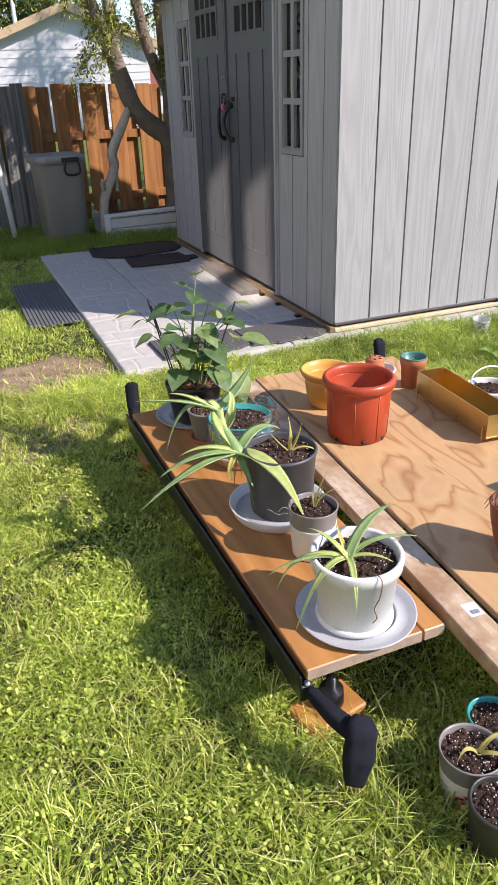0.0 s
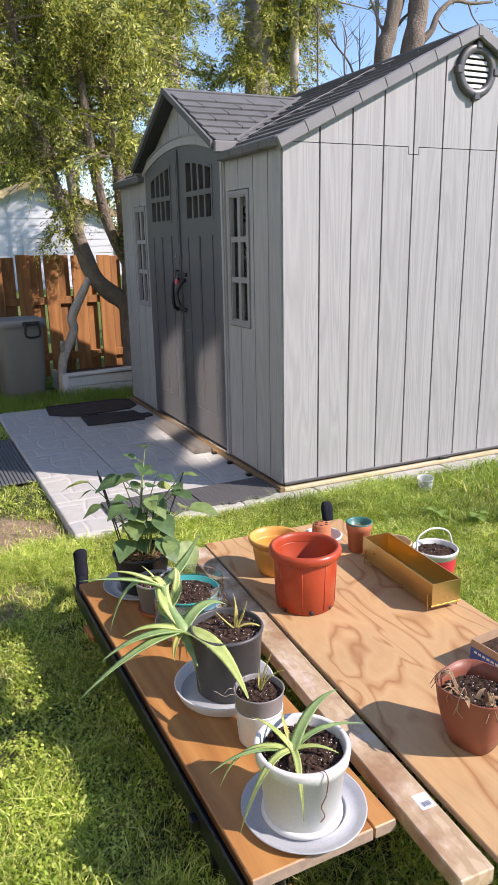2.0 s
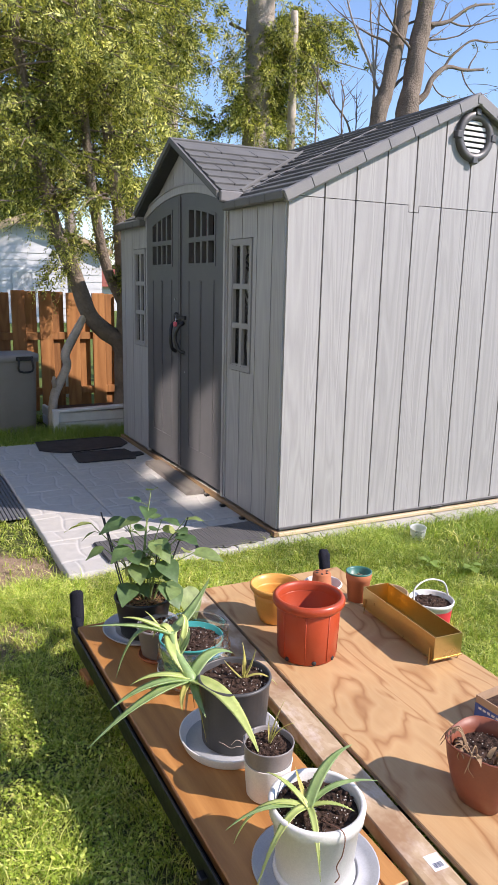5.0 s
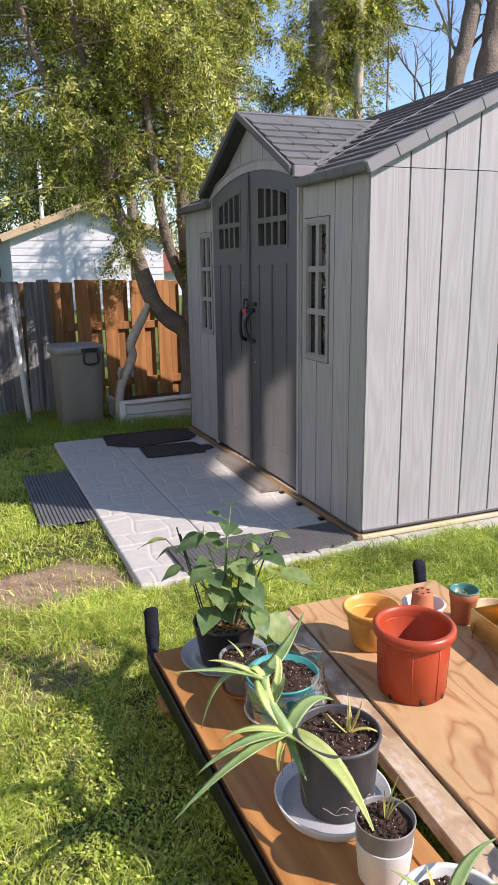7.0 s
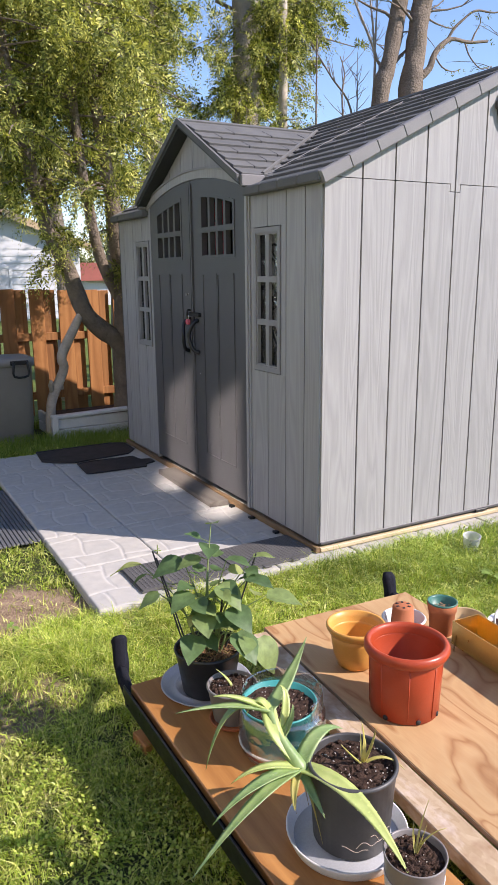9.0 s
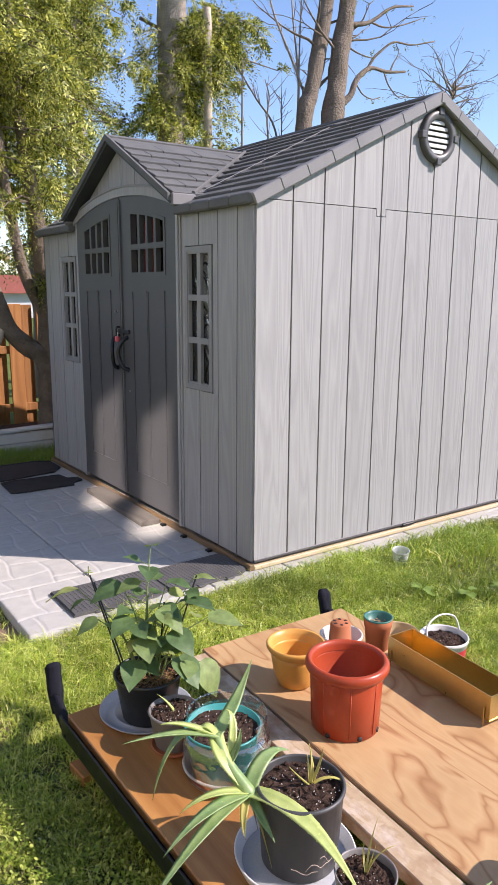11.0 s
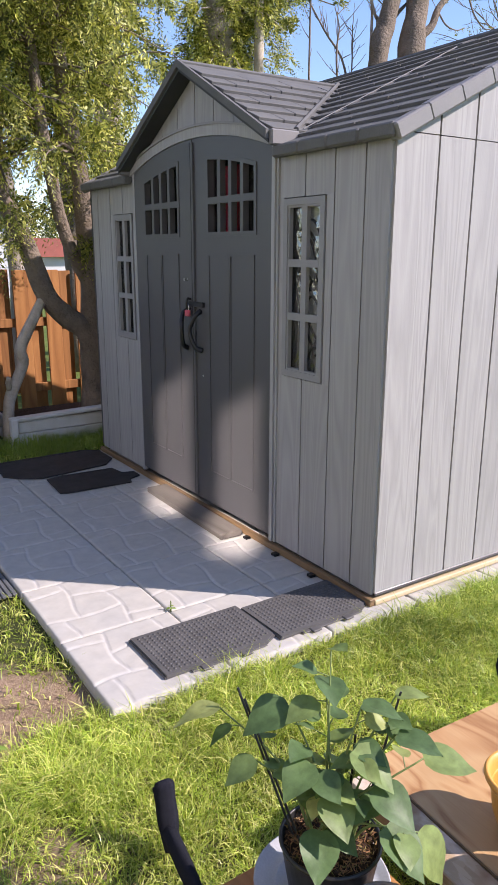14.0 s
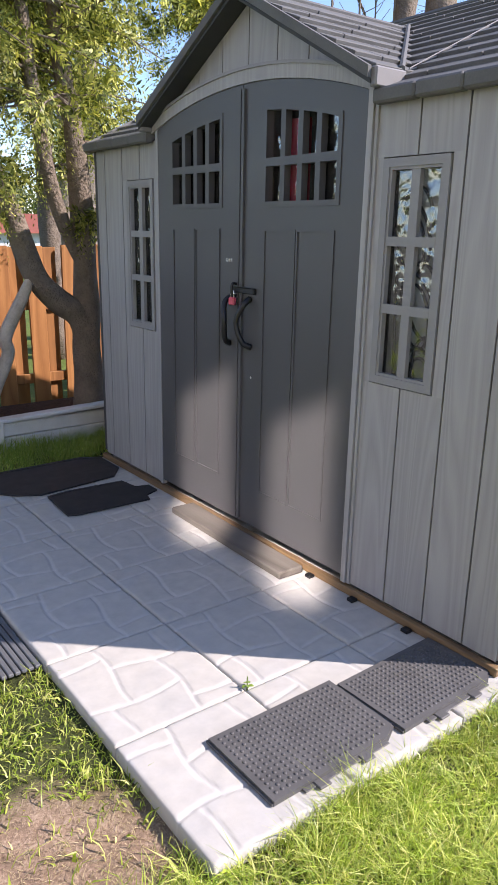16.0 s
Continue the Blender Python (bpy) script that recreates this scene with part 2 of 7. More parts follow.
RED_ROOF = plain("red_shingle", (0.30, 0.09, 0.07), 0.8, 0, 0.2, 3.0)
TAN_TRIM = plain("tan_trim", (0.45, 0.33, 0.2), 0.6)
RAKE_GREY = plain("rake_grey", (0.19, 0.187, 0.188), 0.5, 0, 0.12, 5.0, 0.15)
# the shade under the dormer eaves is put into this near-black colour
SHADED_SOFFIT = plain("shaded_soffit", (0.035, 0.036, 0.036), 0.6, 0, 0.1)
BIN_GREY = plain("bin_grey", (0.26, 0.24, 0.225), 0.5, 0, 0.1, 6.0, 0.2)


def patio_stone():
    n = Nodes("stamped_stone", 0.8, 0.0, 0.35)
    p = n.place()
    big, mid, fine = n.noise(p, 3.5, 4), n.noise(p, 16.0, 5), n.noise(p, 260.0, 3)
    col = n.ramp(big, [(0.3, (0.395, 0.385, 0.36)), (0.5, (0.455, 0.43, 0.38)), (0.72, (0.415, 0.408, 0.392))])
    col = n.mix(0.4, col, n.ramp(mid, [(0.3, (0.34, 0.337, 0.335)), (0.7, (0.50, 0.495, 0.48))]))
    at = n.t.nodes.new("ShaderNodeAttribute")
    at.attribute_name = "groove"
    col = n.mix(at.outputs["Fac"], col, (0.54, 0.53, 0.515))
    n.colour(col)
    n.bump(n.mix(0.5, mid, fine), 0.35, 0.0015)
    return n.mat


def soil_ground():
    n = Nodes("lawn_soil", 0.95, 0.0, 0.2)
    p = n.place()
    big, mid, fine = n.noise(p, 1.1, 4), n.noise(p, 14.0, 6, 0.7), n.noise(p, 120.0, 4, 0.7)
    green = n.ramp(mid, [(0.25, (0.018, 0.022, 0.009)), (0.5, (0.045, 0.055, 0.018)), (0.75, (0.11, 0.11, 0.045))])
    brown = n.ramp(n.mix(0.5, fine, mid), [(0.3, (0.09, 0.058, 0.04)), (0.5, (0.28, 0.195, 0.135)), (0.7, (0.54, 0.42, 0.31))])
    at = n.t.nodes.new("ShaderNodeAttribute")
    at.attribute_name = "bare"
    sward = n.ramp(n.mix(0.5, mid, big), [(0.3, (0.055, 0.082, 0.018)), (0.5, (0.105, 0.145, 0.03)), (0.7, (0.18, 0.205, 0.055))])
    close = n.t.nodes.new("ShaderNodeAttribute")
    close.attribute_name = "sward"
    green = n.mix(close.outputs["Fac"], green, sward)
    n.colour(n.mix(at.outputs["Fac"], green, brown))
    n.bump(n.mix(0.5, mid, fine), 0.8, 0.012)
    return n.mat


STONE, LAWN_SOIL = patio_stone(), soil_ground()
BARK = plain("bark", (0.21, 0.17, 0.135), 0.9, 0, 0.35, 9.0, 1.0, 0.2, 45.0, 0.02)
PALE_BARK = plain("pale_bark", (0.37, 0.32, 0.27), 0.9, 0, 0.3, 6.0, 1.0, 0.2, 40.0, 0.02)
DEAD_LOG = plain("bleached_branch", (0.47, 0.41, 0.34), 0.85, 0, 0.3, 12.0, 0.8, 0.2, 60.0, 0.008)

# ---- ground ----
G = -0.045  # lawn level; the patio's top is at 0


def bare(x, y):
    """How bare the lawn is: the worn patch beside the patio and a few thin spots."""
    w = 0.0
    for cx, cy, rx, ry, k in ((0.33, 3.86, 0.42, 0.27, 1.0), (-0.35, 3.98, 0.5, 0.24, 0.9), (0.16, 3.06, 0.34, 0.24, 0.68), (3.15, 3.1, 0.25, 0.16, 0.6), (0.62, 0.93, 0.10, 0.12, 0.5)):
        d = math.hypot((x - cx) / rx, (y - cy) / ry) + 0.35 * noise.noise(Vector((x * 5, y * 5, cx)))
        w = max(w, k * min(1.0, max(0.0, (1.15 - d) / 0.3)))
    return w


TALL_LAWN = ((-0.75, 2.7, 0.45, 3.75), (1.8, 4.7, 1.2, 3.7), (-1.2, 2.4, 3.75, 8.4))


def sward(x, y):
    """How far the closed, short-cropped sward takes over from the tall grass near the table and patio."""
    d = min(math.hypot(max(x0 - x, 0, x - x1), max(y0 - y, 0, y - y1)) for x0, x1, y0, y1 in TALL_LAWN)
    return min(1.0, d / 0.1)


def lawn_height(x, y):
    return G + 0.012 * noise.noise(Vector((x * 1.7, y * 1.7, 0))) + 0.006 * noise.noise(Vector((x * 6, y * 6, 3)))


def make_ground():
    xs = [-900, -200, -60, -20, -8, -4] + [float(v) for v in np.arange(-2.0, 5.01, 0.07)] + [8, 14, 25, 60, 200, 900]
    ys = [-900, -200, -60, -20, -6, -2] + [float(v) for v in np.arange(0.0, 8.6, 0.07)] + [10, 14, 25, 60, 200, 900]
    verts, faces, weights, swards = [], [], [], []
    for y in ys:
        for x in xs:
            near = -2.1 < x < 5.1 and -0.1 < y < 8.7
            under = 0.74 < x < 4.7 and 3.66 < y < 6.8
            z = lawn_height(x, y) if near else G
            verts.append((x, y, G - 0.06 if under else z))
            weights.append(bare(x, y) if near else 0.0)
            swards.append(sward(x, y))
    n = len(xs)
    for j in range(len(ys) - 1):
        for i in range(n - 1):
            faces.append((j * n + i, j * n + i + 1, (j + 1) * n + i + 1, (j + 1) * n + i))
    me = bpy.data.meshes.new("ground")
    me.from_pydata(verts, [], faces)
    me.polygons.foreach_set("use_smooth", [True] * len(faces))
    me.materials.append(LAWN_SOIL)
    at = me.attributes.new("bare", "FLOAT", "POINT")
    at.data.foreach_set("value", weights)
    at = me.attributes.new("sward", "FLOAT", "POINT")
    at.data.foreach_set("value", swards)
    tagged(new("ground", me), "uneven lawn soil with worn bare patches", "ground", "", "structure")


make_ground()

# ---- patio of stamped slabs ----
SLAB = 0.492


def slab_mesh():
    """A slab with wavy joints pressed into its face, and a rounded edge."""
    k, s = 64, SLAB - 0.006
    lines = [
        lambda u, v: abs(v - 0.33 - 0.035 * math.sin(7.2 * u)) if u < 0.66 else 9,
        lambda u, v: abs(v - 0.68 + 0.03 * math.sin(6.5 * u + 0.6)) if u > 0.30 else 9,
        lambda u, v: abs(u - 0.32 - 0.035 * math.sin(7.0 * v + 0.5)) if v > 0.33 else 9,
        lambda u, v: abs(u - 0.67 + 0.035 * math.sin(7.5 * v)) if v < 0.70 else 9,
        lambda u, v: abs(v - 0.17 - 0.02 * math.sin(8 * u)) if u > 0.67 else 9,
        lambda u, v: abs(u - 0.16 - 0.02 * math.sin(9 * v)) if v < 0.33 else 9,
        lambda u, v: abs(v - 0.86 - 0.02 * math.sin(8 * u + 1)) if u < 0.32 else 9,
        lambda u, v: abs(u - 0.83 - 0.02 * math.sin(9 * v + 2)) if v > 0.68 else 9,
    ]
    verts, faces, groove = [], [], []
    for j in range(k + 1):
        for i in range(k + 1):
            u, v = i / k, j / k
            d = min(f(u, v) for f in lines) * s
            edge = min(u, v, 1 - u, 1 - v) * s
            g = max(0.0, 1 - (d / 0.0075) ** 2)
            z = -0.0050 * g - 0.004 * max(0.0, 1 - edge / 0.010) ** 2 + 0.0012 * noise.noise(Vector((u * 9, v * 9, 0)))
            verts.append((u * s, v * s, z))
            groove.append(0.6 * g)
    n = k + 1
    for j in range(k):
        for i in range(k):
            faces.append((j * n + i, j * n + i + 1, (j + 1) * n + i + 1, (j + 1) * n + i))
    rim = [i for i in range(n)] + [j * n + k for j in range(1, n)] + [k * n + i for i in range(k - 1, -1, -1)] + [j * n for j in range(k - 1, 0, -1)]
    base = len(verts)
    for i in rim:
        verts.append((verts[i][0], verts[i][1], -0.052))
        groove.append(0.0)
    m = len(rim)
    for a in range(m):
        b = (a + 1) % m
        faces.append((rim[b], rim[a], base + a, base + b))
    me = bpy.data.meshes.new("slab")
    me.from_pydata(verts, [], faces)
    me.polygons.foreach_set("use_smooth", [True] * len(faces))
    me.materials.append(STONE)
    at = me.attributes.new("groove", "FLOAT", "POINT")
    at.data.foreach_set("value", groove)
    return me


patio = thing("pavement", "pale grey stamped concrete slabs with wavy joints", "patio", (0.715, 3.61, 0.0), 0.0, "", "structure")
part("bed", boxed((0.01, 0.01, -0.10), (1.30, 3.16, -0.03), 0.0), CONCRETE, patio)
slab = slab_mesh()
for iy in range(6):
    for ix in range(3):
        at = pose(ix * SLAB, iy * 0.532, random.uniform(-0.0015, 0.0015)) @ Matrix.Diagonal((1, 0.532 / SLAB, 1, 1))
        if random.random() < 0.5:
            at = at @ pose(SLAB - 0.006, SLAB - 0.006, 0, 0, 0, 180)
        piece("slab", slab, patio, at)
side_strip = thing("pavement", "narrow strip of pale slabs along the shed", "patio", (2.195, 3.585, -0.003), -0.6, "", "structure")
for ix in range(5):
    piece("slab", slab, side_strip, pose(ix * SLAB, 0, random.uniform(-0.002, 0.002)))

# ---- shed ----
FX, SY, NY, BX, CY = 2.0, 3.7, 6.76, 4.54, 5.23  # front, near side, far side, back, middle of the doors
Z0, EAVE, RIDGE = 0.045, 1.955, 2.578
RX = (FX + BX) / 2
SLOPE = (RIDGE - EAVE) / (RX - FX)
shed = thing("garden_shed", "grey plastic garden shed with dark double doors and shingled roof", "shed", (0, 0, 0))
# frames of reference: u along the wall, v up, depth outwards
FRONT = Matrix(((0, 0, -1, FX), (-1, 0, 0, 0), (0, 1, 0, 0), (0, 0, 0, 1)))  # u = -y
SIDE = Matrix(((1, 0, 0, 0), (0, 0, -1, SY), (0, 1, 0, 0), (0, 0, 0, 1)))  # u = x


def roof_z(x):
    return EAVE + SLOPE * (min(x, 2 * RX - x) - FX)


def siding(outer, holes, parent, m, name="siding_board"):
    """One moulded board, slightly proud of the dark seam behind it."""
    return part(name, plate(outer, holes, -0.009, 0.012, m), SIDING, parent)


# walls behind the boards, which show dark in the seams
walls = part("side_wall", plate([(FX + 0.004, Z0), (BX - 0.004, Z0), (BX - 0.004, EAVE), (RX, RIDGE), (FX + 0.004, EAVE)], [], -0.03, -0.010, SIDE), DARK_GAP, shed)
far = Matrix.Translation((0, NY - SY + 0.03, 0))
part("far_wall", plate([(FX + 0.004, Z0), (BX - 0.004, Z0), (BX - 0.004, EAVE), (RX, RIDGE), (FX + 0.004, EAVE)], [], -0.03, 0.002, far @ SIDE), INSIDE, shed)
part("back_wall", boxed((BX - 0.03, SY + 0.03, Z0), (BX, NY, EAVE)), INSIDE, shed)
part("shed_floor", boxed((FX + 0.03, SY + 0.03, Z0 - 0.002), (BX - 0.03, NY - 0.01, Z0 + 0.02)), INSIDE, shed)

seams = [FX] + [2.231 + 0.2112 * i for i in range(11)] + [BX]
for i, (a, b) in enumerate(zip(seams, seams[1:])):
    lo, hi = a + (0.0 if i == 0 else 0.0052), b - (0.0052 if b < BX else 0.0)
    cut, tab_z = 1.972, 1.932
    top = [(hi, min(cut, roof_z(hi))), (lo, min(cut, roof_z(lo)))]
    if i == 0:
        top.insert(1, (FX + (cut - EAVE) / SLOPE, cut))
    elif i == 3:
        top = [(hi, tab_z), (hi - 0.034, tab_z), (hi - 0.034, cut), (lo, cut)]
    elif i == 4:
        top = [(hi, cut), (lo + 0.034, cut), (lo + 0.034, tab_z), (lo, tab_z)]
    siding([(lo, Z0), (hi, Z0), *top], [], walls, SIDE)
    if roof_z((a + b) / 2) > cut:
        lo2, hi2 = max(lo, FX + (cut + 0.008 - EAVE) / SLOPE), min(hi, BX - (cut + 0.008 - EAVE) / SLOPE)
        ridge = [(RX, RIDGE)] if lo2 < RX < hi else []
        base = [(lo2, cut + 0.004), (hi2, cut + 0.004)]
        if i == 3:
            base = [(lo2, cut + 0.004), (hi - 0.030, cut + 0.004), (hi - 0.030, tab_z + 0.004), (hi, tab_z + 0.004)]
        elif i == 4:
            base = [(lo, tab_z + 0.004), (lo + 0.030, tab_z + 0.004), (lo + 0.030, cut + 0.004), (hi, cut + 0.004)]
        siding([*base, (hi2, max(cut + 0.006, roof_z(hi2))), *ridge, (lo2, max(cut + 0.006, roof_z(lo2)))], [], walls, SIDE, "gable_board")
# moulded lip along the side's foot, coloured dark for the shadow gap there
part("foot_strip", boxed((FX, SY - 0.016, Z0 - 0.006), (BX, SY - 0.001, Z0 + 0.012), 0.003), DOOR_GREY, walls)
part("foot_latch", boxed((3.17, SY - 0.026, Z0 - 0.012), (3.27, SY - 0.012, Z0 + 0.004), 0.003), BLACK_PLASTIC, walls)

# front wall, in two wings round the doors
W0, W1, WZ0, WZ1 = 4.084, 4.394, 0.940, 1.768  # near window
DOOR0, DOOR1 = 4.46, 6.00


def window(parent, ya, yb, out):
    """A sash window of two by three panes in a raised frame."""
    win = part("window", plate(rect(-yb + 0.005, WZ0 + 0.005, -ya - 0.005, WZ1 - 0.005), [rect(-yb + 0.035, WZ0 + 0.035, -ya - 0.035, WZ1 - 0.035)], -0.004, 0.020, FRONT), TRIM_GREY, parent)
    inner = plate(rect(-yb + 0.034, WZ0 + 0.034, -ya - 0.034, WZ1 - 0.034), [rect(-yb + 0.045, WZ0 + 0.045, -ya - 0.045, WZ1 - 0.045)], -0.008, 0.014, FRONT)
    part("sash", inner, TRIM_GREY, win)
    mid = (ya + yb) / 2
    u0, u1 = -yb + 0.045, -ya - 0.045
    h = (WZ1 - WZ0 - 0.094) / 3
    part("mullion", plate(rect(-mid - 0.019, WZ0 + 0.045, -mid + 0.019, WZ1 - 0.045), [], -0.008, 0.012, FRONT), TRIM_GREY, win)
    for k in (1, 2):
        z = WZ0 + 0.047 + k * h
        part("glazing_bar", plate(rect(u0, z - 0.017, u1, z + 0.017), [], -0.003, 0.015, FRONT), TRIM_GREY, win)
    for k in range(3):
        for a, b in ((u0, -mid - 0.017), (-mid + 0.017, u1)):
            z0, z1 = WZ0 + 0.047 + k * h + (0.017 if k else 0), WZ0 + 0.047 + (k + 1) * h - (0.017 if k < 2 else 0)
            p = part("pane", plate(rect(a, z0, b, z1), [], -0.012, -0.009, FRONT), SHED_GLASS, win)
            p.visible_shadow = False


def wing(ys, mirror):
    f = (lambda y: 2 * CY - y) if mirror else (lambda y: y)
    lohi = lambda a, b: (min(f(a), f(b)), max(f(a), f(b)))
    wy = lohi(W0, W1)
    ends = lohi(ys[0], ys[-1])
    core = part("front_wall", plate(rect(-ends[1], Z0, -ends[0], EAVE), [rect(-wy[1] + 0.03, WZ0 + 0.03, -wy[0] - 0.03, WZ1 - 0.03)], -0.03, -0.010, FRONT), DARK_GAP, shed)
    for a, b in zip(ys, ys[1:]):
        lo, hi = lohi(a, b)
        lo, hi = lo + (0.004 if lo > SY + 0.01 else 0), hi - 0.004
        if wy[0] - 0.001 < lo < wy[1] or wy[0] < hi < wy[1] + 0.001:
            for z0, z1 in ((Z0, WZ0), (WZ1, EAVE)):
                siding(rect(-hi, z0, -lo, z1), [], core, FRONT)
            # slivers beside the frame
            if lo < wy[0] - 0.002:
                siding(rect(-wy[0], WZ0, -lo, WZ1), [], core, FRONT)
            if hi > wy[1] + 0.002:
                siding(rect(-hi, WZ0, -wy[1], WZ1), [], core, FRONT)
        else:
            siding(rect(-hi, Z0, -lo, EAVE), [], core, FRONT)
    window(core, *wy, mirror)
    a, b = lohi(ys[-1] - 0.004, ys[-1] + 0.022)
    part("door_jamb", plate(rect(-b, Z0, -a, 2.03), [], 0.0, 0.03, FRONT), SIDING, core)
    a, b = lohi(ys[-1] - 0.022, ys[-1] - 0.008)
    part("jamb_bead", plate(rect(-b, Z0, -a, EAVE), [], 0.0, 0.022, FRONT), SIDING, core)


CUTS = [SY, 3.845, 4.034, 4.236, 4.45]
wing(CUTS, False)
wing([2 * CY - NY, 3.81, 4.03, 4.24, 4.45], True)


def arch(y, lift=0.0):
    """Top of the doors: a shallow arch."""
    k = (y - CY) / 0.8
    return 2.118 + lift - 0.130 * k * k


def door(y0, y1, hinge_low):
    """A door leaf with an eight-pane arched light and two moulded panels."""
    n = 12
    leaf_m = Matrix.Translation((-0.004, 0, 0)) @ FRONT
    ys = [y0 + (y1 - y0) * i / n for i in range(n + 1)]
    g0, g1 = (y0 + 0.150, y1 - 0.172) if hinge_low else (y0 + 0.172, y1 - 0.150)
    top = [(-y, arch(y) - 0.115) for y in np.linspace(g0, g1, 9)]
    hole = [(-g1, 1.628), (-g0, 1.628), *top]
    leaf = part("door_leaf", plate([(-y1, 0.075), (-y0, 0.075), *[(-y, arch(y)) for y in ys]], [hole], -0.02, 0.022, leaf_m), DOOR_GREY, shed, "dark grey moulded door leaf")
    rim_out = [(-g1 - 0.022, 1.606), (-g0 + 0.022, 1.606), *[(-y, arch(y) - 0.093) for y in np.linspace(g0 - 0.022, g1 + 0.022, 9)]]
    part("light_frame", plate(rim_out, [[(u, v) for u, v in hole]], 0.02, 0.027, leaf_m), DOOR_GREY, leaf)
    w = g1 - g0
    for k in range(1, 4):
        y = g0 + w * k / 4
        part("glazing_bar", plate(rect(-y - 0.015, 1.628, -y + 0.015, arch(y) - 0.108), [], -0.008, 0.026, leaf_m), DOOR_GREY, leaf)
    part("glazing_bar", plate(rect(-g1, 1.772, -g0, 1.806), [], -0.008, 0.027, leaf_m), DOOR_GREY, leaf)
    pane = part("pane", plate([(-g1 - 0.004, 1.624), (-g0 + 0.004, 1.624), *[(-y, arch(y) - 0.11) for y in np.linspace(g0, g1, 9)]], [], -0.014, -0.011, leaf_m), SHED_GLASS, leaf)
    pane.visible_shadow = False
    # recessed panel fields, drawn by raised mouldings
    for a, b in ((g0 - 0.005, (g0 + g1) / 2 + 0.004), ((g0 + g1) / 2 + 0.010, g1 + 0.005)):
        part("panel_moulding", plate(rect(-b, 0.27, -a, 1.512), [rect(-b + 0.009, 0.279, -a - 0.009, 1.503)], 0.02, 0.028, leaf_m), DOOR_GREY, leaf)
    # meeting stile bead
    ye = y1 if hinge_low else y0
    part("stile_bead", plate(rect(-ye - (0 if hinge_low else 0.018), 0.09, -ye + (0.018 if hinge_low else 0), arch(ye) - 0.02), [], 0.02, 0.034, leaf_m), DOOR_GREY, leaf)
    return leaf


MEET = 5.24
near_leaf = door(DOOR0 + 0.012, MEET - 0.004, True)
far_leaf = door(MEET + 0.004, DOOR1 - 0.012, False)
hx = FX - 0.032
for leaf, y, s in ((near_leaf, MEET - 0.075, 1), (far_leaf, MEET + 0.075, -1)):
    pts = bent([(hx + 0.005, y - 0.0 * s, 1.20), (hx - 0.035, y - 0.03 * s + 0.03 * s, 1.17), (hx - 0.055, y + 0.028 * s, 1.09), (hx - 0.035, y + 0.005 * s, 1.0), (hx + 0.005, y - 0.012 * s, 0.975)], 5)
    part("handle", tube(pts, spread([0.016, 0.014, 0.013, 0.014, 0.016], len(pts)), 10), BLACK_PLASTIC, leaf, "curved black pull handle", True)
hasp = part("hasp", boxed((hx - 0.012, MEET - 0.12, 1.222), (hx + 0.012, MEET + 0.045, 1.25), 0.004), BLACK_PLASTIC, near_leaf)
part("hasp_staple", tube(bent([(hx, MEET + 0.02, 1.262), (hx - 0.03, MEET + 0.02, 1.262), (hx - 0.03, MEET + 0.02, 1.21), (hx, MEET + 0.02, 1.21)], 4), 0.007, 8), BLACK_PLASTIC, hasp)
lock = thing("padlock", "small pink padlock hanging from the shed hasp", "padlock", (hx - 0.028, MEET + 0.02, 1.165))
part("lock_body", boxed((-0.011, -0.02, 0.0), (0.011, 0.02, 0.036), 0.005), PINK, lock)
part("shackle", tube(bent([(0, -0.012, 0.034), (0, -0.012, 0.06), (0, 0, 0.072), (0, 0.012, 0.06), (0, 0.012, 0.034)], 4), 0.0032, 8), STEEL, lock, "bright steel shackle", True)
part("maker_badge", boxed((hx + 0.006, MEET + 0.07, 1.36), (hx + 0.0095, MEET + 0.125, 1.378), 0.001), STEEL, far_leaf)
part("screw_cap", lathe([(0, 0.003), (0.006, 0.002), (0.007, 0)], 10), WHITE_PAINT, near_leaf, "", True, pose(hx + 0.008, MEET - 0.09, 0.83, 0, -90, 0))

# dormer over the doors
DX, DPK, DEA, DH = 1.915, 2.488, 2.048, 0.83  # front edge, peak, eave, half width
dormer = part("dormer_gable", plate([(-CY - 0.79, 1.975)] + [(-y, arch(y) - 0.01) for y in np.linspace(CY + 0.79, CY - 0.79, 15)] + [(-CY + 0.79, 2.02), (-CY, 2.44), (-CY - 0.79, 2.02)], [], -0.03, -0.004, FRONT), DARK_GAP, shed)
for i in range(8):
    a, b = CY - 0.79 + i * 0.1975, CY - 0.79 + (i + 1) * 0.1975
    lo, hi = a + 0.003, b - 0.003
    gable = lambda y: 2.44 - 0.53 * abs(y - CY)
    low = [(-y, arch(y, 0.02)) for y in np.linspace(hi, lo, 5)]
    high = [(-lo, gable(lo)), (-hi, gable(hi))]
    if gable(lo) - arch(lo, 0.02) < 0.02 or gable(hi) - arch(hi, 0.02) < 0.02:
        continue
    part("gable_board", plate([*low, *high], [], -0.004, 0.008, FRONT), SIDING, dormer)
ys = np.linspace(CY - 0.815, CY + 0.815, 25)
part("arch_trim", plate([(-y, arch(y, 0.002)) for y in ys] + [(-y, arch(y, 0.06)) for y in ys[::-1]], [], -0.01, 0.034, FRONT), SIDING, dormer, "", False)
part("arch_bead", plate([(-y, arch(y, 0.055)) for y in ys] + [(-y, arch(y, 0.068)) for y in ys[::-1]], [], -0.01, 0.042, FRONT), TRIM_GREY, dormer)

# roof: shingle courses on decks
TAB_W, TAB_H = 0.285, 0.118
